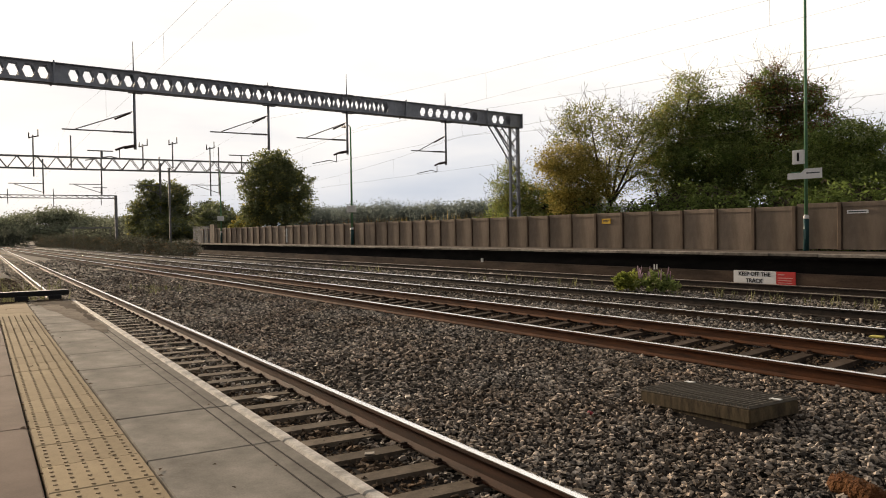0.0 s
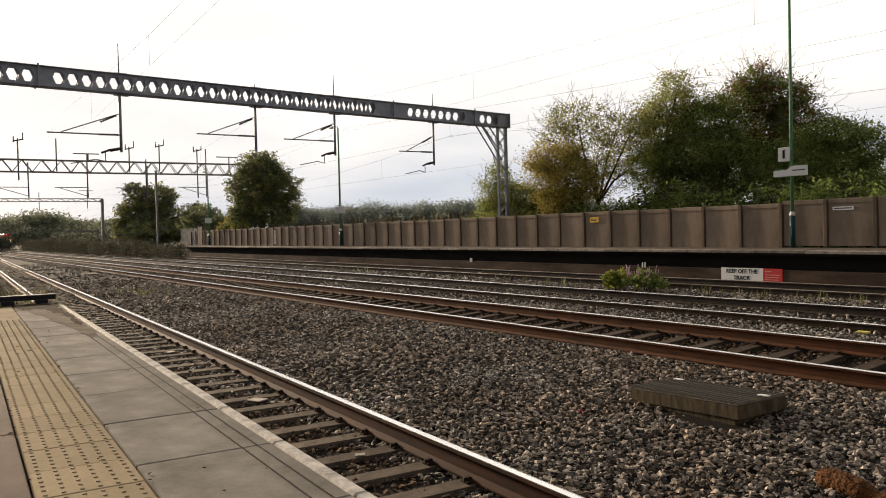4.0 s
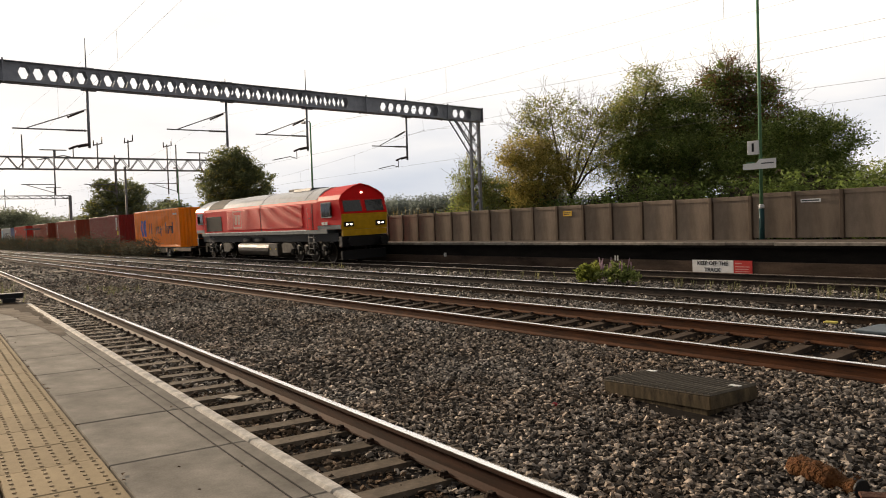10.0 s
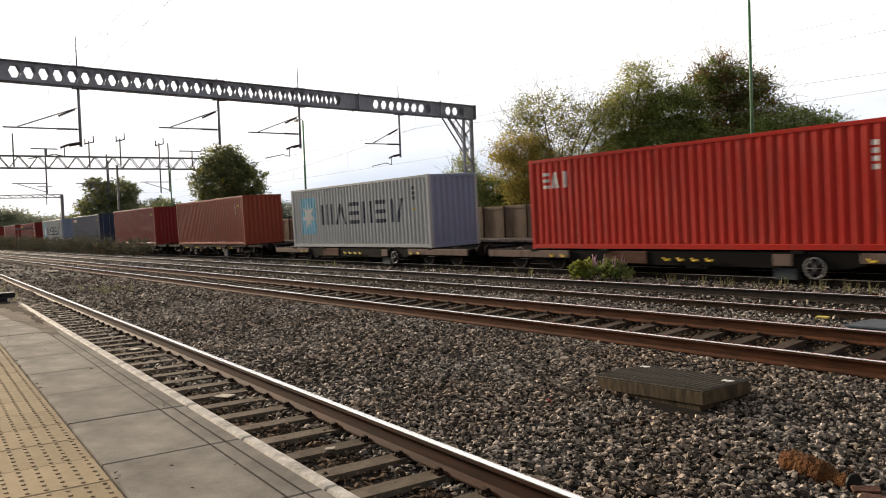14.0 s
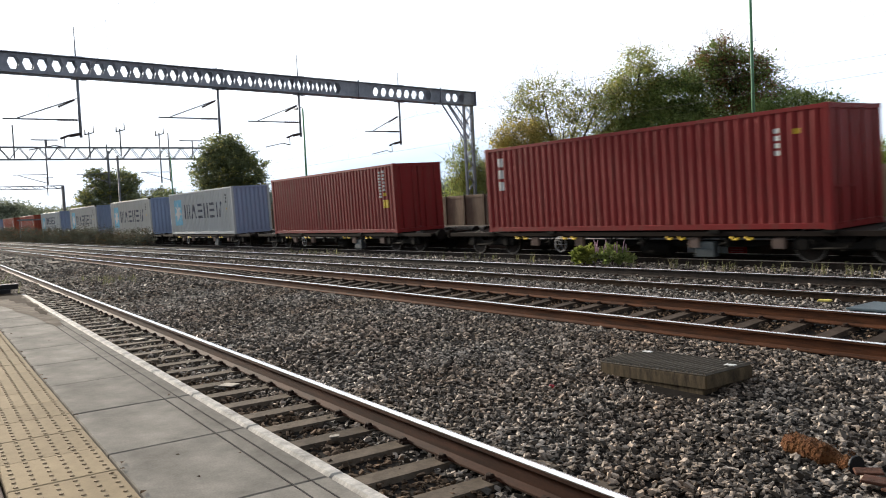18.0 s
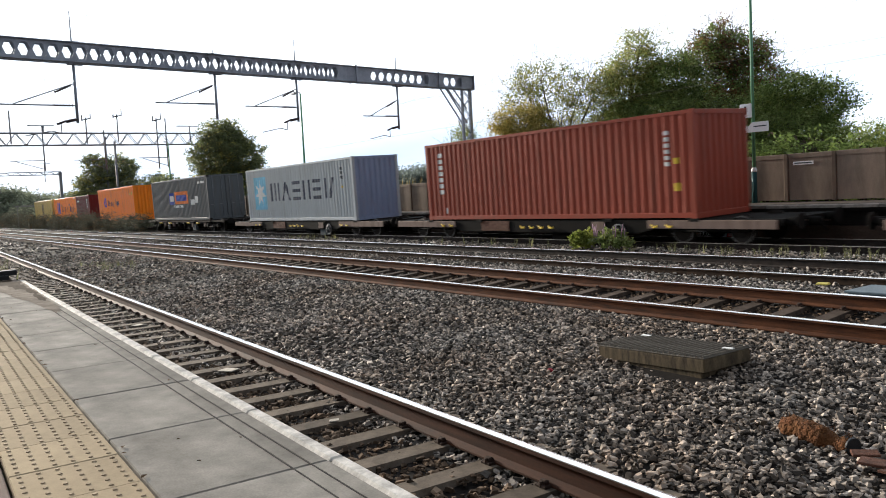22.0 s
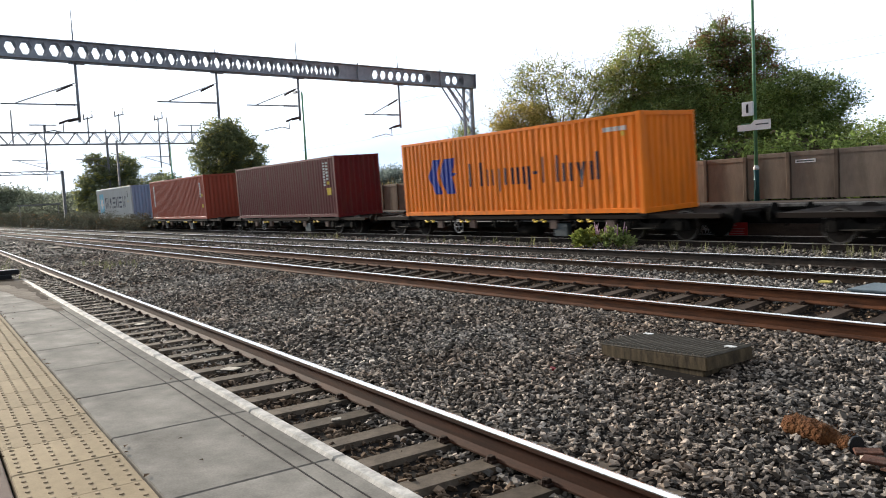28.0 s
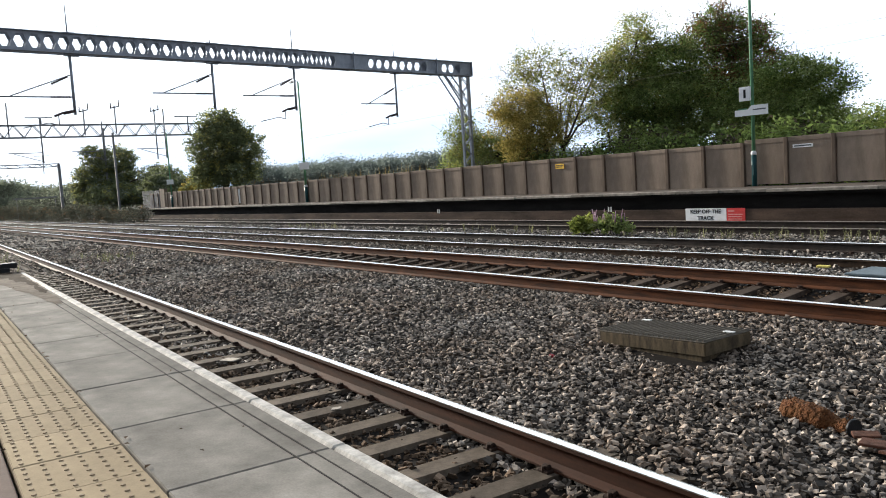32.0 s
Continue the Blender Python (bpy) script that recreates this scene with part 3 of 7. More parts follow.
def main_gantry():
    run = GB - GA
    length = run.length - 0.18
    m = Matrix.Translation(GA) @ Matrix.Rotation(math.atan2(run.y, run.x), 4, "Z")
    th = holder("overhead_line_gantry", m, "grey steel portal gantry with a row of holes in its beam", "gantry")
    top, low = 7.15, 6.525
    pitch, r, hh = 0.415, 0.178, 0.20
    z0, z1, zc = low + 0.02, top - 0.02, (low + top) / 2
    # centres of the holes in each of the beam's four lengths, which are spliced by plain stretches
    runs = [(3.36, -9, 3.62), (4.22, 3.63, 16.45), (17.72, 17.1, 20.92), (21.80, 21.58, 22.9)]
    edges = [(-0.2, 3.62), (3.62, 16.84), (16.84, 21.3), (21.3, length)]
    for y in (-0.145, 0.145):
        web = Shape()
        for (first, lo, hi), (e0, e1) in zip(runs, edges):
            lo = max(lo, e0)
            if y > 0 and e0 > 16:
                first, lo, hi = first - 0.14, lo - 0.14, hi - 0.14
            centres = [first + pitch * k for k in range(-12, 40) if lo <= first + pitch * k - pitch / 2 and first + pitch * k + pitch / 2 <= hi + 0.01]
            web.box(e0, y - 0.012, z0, centres[0] - pitch / 2, y + 0.012, z1)
            web.box(centres[-1] + pitch / 2, y - 0.012, z0, e1, y + 0.012, z1)
            for c in centres:
                a, b = c - pitch / 2, c + pitch / 2
                hexa = [(c - r, zc), (c - r * 0.52, zc + hh), (c + r * 0.52, zc + hh), (c + r, zc), (c + r * 0.52, zc - hh), (c - r * 0.52, zc - hh)]
                rect = [(a, zc), (a, z1), (b, z1), (b, zc), (b, z0), (a, z0)]
                v, f = [], []
                for yy in (y - 0.012, y + 0.012):
                    v += [(x, yy, z) for x, z in rect] + [(x, yy, z) for x, z in hexa]
                for k in range(6):
                    j = (k + 1) % 6
                    f += [(k, j, 6 + j, 6 + k), (12 + k, 18 + k, 18 + j, 12 + j), (6 + k, 6 + j, 18 + j, 18 + k)]
                web.add(v, f)
        web.weld = True
        part("beam_web", web, M["steel"], th, "steel web plate pierced by six-sided holes")
        part("top_flange", Shape().box(-0.2, y - 0.09, top - 0.022, length, y + 0.09, top), M["steel"], th)
        part("bottom_flange", Shape().box(-0.2, y - 0.09, low, length, y + 0.09, low + 0.022), M["steel"], th)
    part("end_plate", Shape().box(length, -0.26, low - 0.02, length + 0.025, 0.26, top + 0.02), M["steel"], th)
    for s in (3.6, 16.82, 21.28):
        for y in (-0.26, 0.20):
            part("splice_plate", Shape().box(s, y, low - 0.03, s + 0.04, y + 0.06, top + 0.05), M["steel"], th)
    # latticed leg at the far end, a plain one out of sight at the near end
    posts = Shape()
    for a, b in ((length - 0.60, length - 0.52), (length - 0.13, length)):
        posts.box(a, -0.06, 0.5, b, 0.06, low)
    leg = part("leg", posts, M["steel"], th, "latticed steel leg behind the wall")
    n = 15
    for i in range(n):
        za, zb = 0.6 + (low - 0.6) * i / n, 0.6 + (low - 0.6) * (i + 1) / n
        a, b = (length - 0.54, length - 0.1) if i % 2 else (length - 0.1, length - 0.54)
        for y in (-0.05, 0.05):
            part("lacing_bar", Shape().tube((a, y, za), (b, y, zb), 0.02, 6), M["steel"], leg)
    part("leg", Shape().box(-0.7, -0.2, -0.3, -0.3, 0.2, low), M["steel"], th)
    for a, b in ((1.72, 1.62), (1.28, 0.98)):
        for y in (-0.17, 0.17):
            part("knee_brace", Shape().tube((length - a, y, low), (length - 0.46, y, low - b + 0.1), 0.036, 7), M["steel"], th)
    for k in range(1, 4):
        q = k / 4.2
        part("brace_lacing", Shape().tube((length - 1.72 + 1.14 * q, -0.17, low - 1.52 * q), (length - 1.28 + 0.70 * (q - 0.12), -0.17, low - 0.88 * (q - 0.12)), 0.017, 5), M["steel"], th)
    for s, spike in ((6.05, 8.15), (10.8, 7.32), (14.14, 8.0), (19.08, 7.72)):
        part("finial", Shape().tube((s, 0, top), (s, 0, spike), 0.022, 6, 0.01), M["steel"], th)
        part("clamp_plate", Shape().box(s - 0.2, -0.15, top, s + 0.2, 0.15, top + 0.03), M["steel"], th)
        part("clamp_plate", Shape().box(s - 0.15, -0.14, low - 0.05, s + 0.3, 0.14, low), M["steel"], th)
    return th, m


def cantilever(s, bottom, reach, lower, m):
    """A drop tube under the beam with its arms; s along the gantry's beam."""
    th = holder("cantilever_arm", m @ pose(s, 0, 0), "grey steel drop tube with insulated arms under the gantry", "line fitting", "cantilevers of the gantry")
    part("drop_tube", Shape().tube((0, 0, bottom), (0, 0, 6.52), 0.045, 10), M["steel"], th)
    z = bottom + 0.55
    part("register_tube", Shape().tube((-0.05, 0, z), (-reach, 0, z - 0.03), 0.022, 8), M["galv"], th)
    part("stay_tube", Shape().tube((-0.05, 0, z + 0.68), (-reach + 0.4, 0, z + 0.0), 0.017, 8), M["galv"], th)
    for k, (a, b) in enumerate((((-0.15, 0, z + 0.62), (-0.6, 0, z + 0.40)), ((-0.12, 0, z), (-0.65, 0, z - 0.01)))):
        ins = Shape()
        p, q = Vector(a), Vector(b)
        for i in range(7):
            c = p.lerp(q, i / 6)
            d = (q - p).normalized() * 0.018
            ins.tube(c - d, c + d, 0.038, 10)
        ins.tube(p, q, 0.022, 8)
        part("insulator", ins, M["insulator"], th, "dark ribbed insulator")
    if lower:
        foot = Shape().tube((0, 0, bottom + 0.12), (-0.35, 0, bottom + 0.04), 0.05, 8).tube((-0.35, 0, bottom + 0.06), (-0.62, 0, bottom - 0.05), 0.035, 8)
        part("steady_insulator", foot, M["insulator"], th)
        part("steady_arm", Shape().path([(-0.5, 0, bottom - 0.02), (-0.5, 0, bottom - 0.32), (-0.8, 0, bottom - 0.26), (-1.55, 0, bottom - 0.42)], 0.016, 6), M["galv"], th)
    return th


def lattice_gantry(x, y0, y1, z0, z1, label):
    m = pose(x, y0, 0, 0, 0, 90)
    th = holder("lattice_gantry", m, label, "gantry")
    length = y1 - y0
    for z in (z0, z1):
        for y in (-0.3, 0.3):
            part("boom", Shape().box(0, y - 0.05, z - 0.05, length, y + 0.05, z + 0.05), M["galv"], th)
    n = int(length / 0.75)
    for i in range(n):
        a, b = length * i / n, length * (i + 1) / n
        za, zb = (z0, z1) if i % 2 else (z1, z0)
        for y in (-0.3, 0.3):
            part("lacing_bar", Shape().tube((a, y, za), (b, y, zb), 0.035, 5), M["galv"], th)
    return th


def lattice_fittings(th, spots):
    for s, ztop, zlow, kind in spots:
        part("mast_tube", Shape().tube((s, -0.35, zlow), (s, -0.35, ztop), 0.06, 6), M["galv"], th)
        if kind == "arm":
            part("arm", Shape().tube((s, -0.35, zlow + 0.9), (s - 2.6, -0.35, zlow + 0.9), 0.035, 6).tube((s, -0.35, zlow + 0.15), (s - 2.2, -0.35, zlow + 0.85), 0.03, 6), M["galv"], th)
        if kind == "horn":
            part("insulator_horn", Shape().tube((s - 0.35, -0.35, ztop - 0.25), (s + 0.45, -0.35, ztop - 0.05), 0.05, 6).tube((s + 0.4, -0.35, ztop - 0.1), (s + 0.4, -0.35, ztop + 0.5), 0.045, 6).tube((s - 0.3, -0.35, ztop - 0.3), (s - 0.3, -0.35, ztop + 0.2), 0.05, 6), M["insulator"], th)
        if kind == "tee":
            part("tee_bar", Shape().tube((s - 1.2, -0.35, ztop), (s + 0.9, -0.35, ztop), 0.05, 6), M["galv"], th)


def wires():
    """Contact and catenary wire over each track, with droppers."""
    for k, v, zc, zg, zs, r in ((0, 2.72, 4.65, 5.75, 4.95, 0.0014), (1, 9.9, 4.62, 5.9, 4.92, 0.0018), (2, 13.9, 4.75, 5.9, 5.0, 0.0032), (3, 18.6, 4.42, 5.8, 4.68, 0.004)):
        far_line = k > 0
        mids = [(-200, -75), (-75, -27), (-27, 27), (27, 60)]
        cat = []
        con = []
        drops = Shape()
        for a, b in mids:
            for i in range(9):
                u = a + (b - a) * i / 8
                q = (2 * i / 8 - 1) ** 2
                z = zs + (zg - zs) * q
                cat.append((u, v + (bend(u) if far_line else 0), z))
                if 0 < i < 8:
                    drops.tube((u, v, zc), (u, v, z), 0.002, 4, caps=False)
        for u in (-200, -75, -27, 27, 60):
            con.append((u, v + (bend(u) if far_line else 0), zc))
        th = holder("overhead_wire", FAR if far_line else None, "thin dark overhead contact wire hung from its catenary", "wire", "overhead wires")
        part("catenary", Shape().path(cat, r, 4), M["wire"], th)
        part("contact_wire", Shape().path(con, r, 4), M["wire"], th)
        part("dropper", drops, M["wire"], th, kind="stuff")


gantry_pose = main_gantry()[1]
for s, bottom, reach, lower in ((6.05, 4.64, 2.2, True), (10.8, 4.87, 2.2, False), (14.14, 4.87, 2.2, True), (19.08, 4.66, 1.85, True)):
    cantilever(s, bottom, reach, lower, gantry_pose)
g2 = lattice_gantry(-75.0, -3.0, 25.5, 7.72, 8.75, "long grey lattice gantry spanning all the tracks")
lattice_fittings(g2, [(4.9 + 3, 5.5 + 3.0, 5.5, "arm"), (7.2, 10.5, 7.0, "horn"), (10.1, 10.6, 7.8, "plain"), (12.5, 9.4, 5.5, "arm"), (12.6, 9.36, 8.7, "tee"), (16.0, 10.1, 7.8, "horn"), (18.6, 10.4, 8.0, "horn"), (17.4, 9.0, 5.5, "arm"), (22.0, 10.1, 5.5, "horn"), (22.8, 10.1, 5.6, "arm"), (25.0, 9.4, 7.9, "tee")])
part("leg", Shape().box(28.0, -0.3, 0.4, 28.4, 0.3, 7.7), M["galv"], g2)
part("leg", Shape().box(0.0, -0.3, -0.3, 0.4, 0.3, 7.7), M["galv"], g2)
g3 = lattice_gantry(-135.0, -2.0, 19.3, 7.9, 8.35, "thin distant gantry beam over the tracks")
lattice_fittings(g3, [(6.0, 9.2, 7.0, "plain"), (12.2, 9.3, 6.5, "plain"), (19.0, 9.6, 6.8, "tee")])
part("leg", Shape().box(21.0, -0.3, 0.0, 21.4, 0.3, 8.3), M["galv"], g3)
wires()


def mast(x, y, z0, z1, r, label):
    th = holder("line_mast", pose(x, y, 0), label, "mast", "distant masts")
    part("pole", Shape().box(-r, -r, z0, r, r, z1), M["galv"], th)
    part("cap", Shape().box(-r * 1.5, -r * 1.5, z1, r * 1.5, r * 1.5, z1 + 0.08), M["galv"], th)


mast(-90.1, 18.4, 0.3, 9.2, 0.10, "slim grey mast in front of the trees")
mast(-108.0, 20.9, 0.3, 11.3, 0.12, "tall slim grey mast among the trees")


# ---- lamp posts and signs ----
def lamp_post(x, y, base, top, r, signs, label):
    th = holder("lamp_post", pose(x, y, base), label, "lamp post", "platform lamp posts")
    part("base_tube", Shape().tube((0, 0, 0), (0, 0, 0.95), r * 1.45, 14), M["darkgreen"], th, "dark teal lower tube")
    part("collar", Shape().tube((0, 0, 0.95), (0, 0, 1.03), r * 1.55, 14).tube((0, 0, 1.03), (0, 0, 1.08), r * 1.5, 14, r), M["white"], th, "white collar")
    part("shaft", Shape().tube((0, 0, 1.08), (0, 0, top), r, 14, r * 0.7), M["green"], th, "sage green shaft")
    part("access_door", Shape().box(-0.04, -r * 1.5, 0.35, 0.04, -r * 1.4, 0.65, 0.005), M["darkgreen"], th)
    a = part("lamp_arm", Shape().path([(0, 0, top), (-0.15, 0, top + 0.12), (-0.7, 0, top + 0.16)], 0.03, 8), M["galv"], th)
    part("lantern", Shape().box(-1.15, -0.12, top + 0.09, -0.65, 0.12, top + 0.2, 0.03), M["galv"], a)
    return th


def name_board(parent, z, rz=0.0):
    """A white board with a stepped top; its lettering is too small to read."""
    pts = [(-0.52, -0.13), (0.52, -0.13), (0.52, 0.17), (0.02, 0.17), (-0.10, 0.06), (-0.52, 0.06)]
    b = part("name_board", Shape().extrude([(x, zz) for x, zz in pts], "y", -0.10, -0.075), M["white"], parent, "white station name board", m=pose(0, 0, z, 0, 0, rz))
    part("lettering_bar", Shape().box(0.06, -0.103, 0.02, 0.46, -0.101, 0.055), M["solegrey"], b, "small dark bar of lettering")
    part("green_band", Shape().box(-0.42, -0.08, 0.065, -0.14, -0.076, 0.10), M["green"], b)


p1 = lamp_post(-14.57, 21.35, 1.05, 7.9, 0.055, 1, "slim green platform lamp post with a white number sign")
box = part("number_sign", Shape().box(-0.35, -0.14, 2.60, 0.0, -0.06, 3.02, 0.012), M["white"], p1, "white square platform number sign", m=pose(0, 0, 0, 0, 0, 8))
words("numeral", "1", 0.34, M["black"], box, pose(-0.17, -0.143, 2.80, 90, 0, 0), bold=0.012, squeeze=1.25)
name_board(p1, 2.28, 8)
p2 = lamp_post(-45.05, 20.19, 1.05, 7.35, 0.07, 0, "green lamp post with a small white board on the platform")
part("small_board", Shape().box(-0.30, -0.14, 2.03, 0.30, -0.10, 2.46, 0.01), M["white"], p2, "small white board", m=pose(0, 0, 0, 0, 0, 58))
p3 = lamp_post(-71.9, 19.17, 1.05, 6.6, 0.07, 0, "distant green lamp post with a small white board")
part("small_board", Shape().box(-0.30, -0.14, 2.03, 0.30, -0.10, 2.46, 0.01), M["white"], p3, "small white board", m=pose(0, 0, 0, 0, 0, 58))


def plate(name, u, v, z0, z1, w, material, label, lines=()):
    th = holder(name, far(u, v), label, "sign")
    body = part("plate", Shape().box(0, -0.02, z0, w, 0.0, z1, 0.004), material, th)
    for x0, x1, a, b, mm in lines:
        part("text_bar", Shape().box(x0, -0.024, a, x1, -0.0205, b), mm, body)
    return th


sg = plate("warning_sign", -15.0, COPE + 0.118, 0.10, 0.50, 1.42, M["white"], "white warning sign with black words on the platform face")
words("lettering", "KEEP OFF THE", 0.165, M["black"], sg, pose(0.71, -0.023, 0.40, 90, 0, 0), squeeze=1.02, bold=0.003)
words("lettering", "TRACK", 0.165, M["black"], sg, pose(0.71, -0.023, 0.205, 90, 0, 0), squeeze=1.05, bold=0.003)
plate("notice_sign", -13.57, COPE + 0.118, 0.10, 0.50, 0.60, M["signred"], "red notice plate with small white lines beside the warning sign", [(0.05, 0.26, 0.40, 0.432, M["noteink"]), (0.05, 0.52, 0.31, 0.332, M["noteink"]), (0.05, 0.48, 0.24, 0.262, M["noteink"]), (0.05, 0.5, 0.17, 0.192, M["noteink"])])
plate("yellow_tag", -22.62, WALL + 0.008, 2.0, 2.2, 0.48, M["yellow"], "small yellow tag fixed to the concrete wall", [(0.06, 0.42, 2.12, 2.15, M["black"]), (0.06, 0.36, 2.06, 2.09, M["black"])])
plate("wall_plate", -12.66, WALL + 0.008, 2.13, 2.23, 0.62, M["white"], "narrow white plate with grey lettering on the wall", [(0.05, 0.57, 2.165, 2.20, M["solegrey"])])
plate("wall_notice", -56.3, WALL + 0.008, 1.15, 2.2, 0.5, M["chalk"], "pale weathered notice panel on the distant wall")


# ---- things on the ballast ----
def cover():
    th = holder("cable_chamber", pose(-5.83, 6.925, -0.022, 0, -1.9, 1.0), "mossy concrete cable chamber with ribbed grey lid", "cable chamber")
    M["mossy"] = mat("mossy_concrete", (0.075, 0.057, 0.037), 0.9, vary=0.55, scale=7.0, bump=0.12, bump_scale=50, second=(0.13, 0.098, 0.058), streak=(2.5, 1, 0.5))
    M["lid"] = mat("brown_ribbed_lid", (0.10, 0.086, 0.068), 0.8, vary=0.35, scale=6.0)
    part("chamber", Shape().box(-0.69, -0.385, -0.40, 0.69, 0.37, -0.157, 0.015), M["mossy"], th, "low concrete box in the ballast")
    part("rim", Shape().box(-0.735, -0.40, -0.15, 0.735, 0.40, -0.012, 0.014), M["mossy"], th, "stained concrete rim")
    lid = part("lid", Shape().box(-0.735, -0.40, -0.0115, 0.735, 0.40, -0.002, 0.003), M["lid"], th, "brown-grey ribbed lid")
    rib = Shape().extrude([(-0.016, -0.004), (0.016, -0.004), (0.006, 0.018), (-0.006, 0.018)], "y", -0.395, 0.395).mesh("rib", M["lid"])
    for i in range(21):
        part("rib", rib, None, lid, m=pose(-0.71 + 1.42 * i / 20, 0, 0))
    for x, y in ((-0.62, 0.31), (0.66, 0.12)):
        part("lifting_plate", Shape().box(x - 0.06, y - 0.03, 0.012, x + 0.06, y + 0.03, 0.022), M["chalk"], lid)


cover()


def clump_of_rust():
    M["moss_orange"] = mat("orange_brown_lagging", (0.27, 0.115, 0.032), 0.95, vary=0.6, scale=14.0, bump=1.0, bump_scale=28, dist=0.06, second=(0.10, 0.036, 0.012))
    s = Shape()
    rng = random.Random(3)
    n, seg = 14, 14
    ring = []
    for i in range(n + 1):
        t = i / n
        r = 0.115 * (0.55 + 0.45 * math.sin(math.pi * min(1, t * 1.15 + 0.1))) + rng.uniform(-0.014, 0.014)
        cx, cy, cz = -3.62 + 0.62 * t, 5.62 - 0.12 * t, -0.175 + 0.012 * math.sin(5 * t)
        ring.append([(cx + rng.uniform(-0.012, 0.012), cy + r * math.cos(a), cz + r * 0.85 * math.sin(a) + rng.uniform(-0.012, 0.012)) for a in [2 * math.pi * k / seg for k in range(seg)]])
    v = [p for row in ring for p in row]
    f = [(i * seg + k, i * seg + (k + 1) % seg, (i + 1) * seg + (k + 1) % seg, (i + 1) * seg + k) for i in range(n) for k in range(seg)] + [tuple(range(seg)), tuple(reversed(range(n * seg, (n + 1) * seg)))]
    th = holder("fibre_log", pose(0, 0, 0), "orange-brown crumbling log of fibre on the ballast", "debris")
    part("log", s.add(v, f, True), M["moss_orange"], th)
    # flat black disc stands for the shade inside the log's open end
    part("hollow_end", Shape().tube((-3.01, 5.502, -0.175), (-2.985, 5.497, -0.175), 0.07, 12), M["black"], th, "black disc for the shaded hollow")
    tuft = Shape()
    for i in range(150):
        t, a = rng.random(), rng.uniform(0, 2 * math.pi)
        p = Vector((-3.62 + 0.62 * t, 5.62 - 0.12 * t + 0.08 * math.cos(a), -0.175 + 0.075 * math.sin(a)))
        d = Vector((rng.uniform(-1, 1), math.cos(a) + rng.uniform(-0.5, 0.5), math.sin(a) + rng.uniform(-0.3, 0.6))).normalized() * rng.uniform(0.02, 0.05)
        tuft.tube(p, p + d, 0.004, 4, 0.001)
    part("fibre_fuzz", tuft, M["moss_orange"], th, kind="stuff")
    M["rustscrap"] = mat("rust_red_scrap", (0.09, 0.04, 0.025), 0.9, vary=0.4, scale=12.0, bump=0.5)
    pl = holder("rusty_plates", pose(-2.62, 5.25, -0.16), "flat rust-red scraps lying on the stones", "debris")
    for x, y, a, w, d in ((0, 0, 20, 0.36, 0.2), (0.18, -0.14, -12, 0.3, 0.16), (-0.22, 0.12, 40, 0.18, 0.1), (0.32, 0.1, 5, 0.3, 0.18)):
        part("scrap", Shape().box(-w / 2, -d / 2, 0, w / 2, d / 2, 0.018, 0.005), M["rustscrap"], pl, m=pose(x, y, rng.uniform(0, 0.03), rng.uniform(-8, 8), rng.uniform(-8, 8), a))


clump_of_rust()


def small_bits():
    M["paleyellow"] = mat("faded_yellow_paint", (0.6, 0.5, 0.12), 0.7, vary=0.3, scale=20.0)
    M["duncard"] = mat("weathered_card", (0.36, 0.32, 0.27), 0.8, vary=0.3, scale=20.0)
    M["redbit"] = mat("red_plastic", (0.32, 0.03, 0.04), 0.5)
    solid("red_scrap", Shape().box(-0.03, -0.02, 0, 0.03, 0.02, 0.03, 0.008), M["redbit"], pose(-6.55, 5.75, -0.23, 10, 15, 30), "tiny red plastic scrap on the ballast", "litter")
    for x, y, a in ((-9.3, 3.0, 20), (-14.2, 3.05, 10)):
        solid("paper_scrap", Shape().box(-0.13, -0.07, 0, 0.13, 0.07, 0.012, 0.004), M["duncard"], pose(x, y, -0.195, 3, -4, a), "pale flattened scrap lying by the sleepers", "litter")
    solid("yellow_marker", Shape().box(-0.1, -0.07, 0, 0.1, 0.07, 0.03, 0.01), M["paleyellow"], far(-6.9, 12.95, -0.055, 10), "small yellow marker plate between the tracks", "marker")
    b = holder("track_box", far(-5.35, 12.15, -0.1), "low blue-grey lineside box between the tracks", "equipment box")
    M["bluebox"] = mat("blue_grey_box", (0.09, 0.12, 0.14), 0.5, vary=0.2)
    part("body", Shape().box(-0.55, -0.4, 0, 0.9, 0.4, 0.12, 0.02), M["bluebox"], b)
    part("lid", Shape().box(-0.58, -0.43, 0.12, 0.93, 0.43, 0.15, 0.01), M["bluebox"], b)
    pt = holder("cable_trough_lid", pose(-49.0, 6.3, -0.16), "flat dark grating in the ballast far off", "grating")
    part("plate", Shape().box(-1.2, -0.3, 0, 1.2, 0.3, 0.05, 0.01), M["sleeper"], pt)
    # the end of the near platform: dark crossbeam on blocks, and two old rails beyond it
    bm_ = holder("platform_end_beam", pose(-13.75, 0.4, DECK), "dark steel beam on blocks across the platform end", "barrier")
    part("beam", Shape().box(-0.10, -2.6, 0.06, 0.10, 0.82, 0.14, 0.01), M["black"], bm_)
    for y in (0.62, 0.15, -0.6, -1.5):
        part("foot_block", Shape().box(-0.15, y - 0.09, 0, 0.15, y + 0.09, 0.07, 0.01), M["black"], bm_)
    part("ramp", Shape().extrude([(-13.72, DECK - 0.01), (-13.72, -0.3), (-20.0, -0.3), (-20.0, -0.1)], "y", -6.0, EDGE - 0.05), M["ballast"], holder("platform_ramp", None, "earth ramp at the end of the platform", "ramp", kind="structure"))


small_bits()


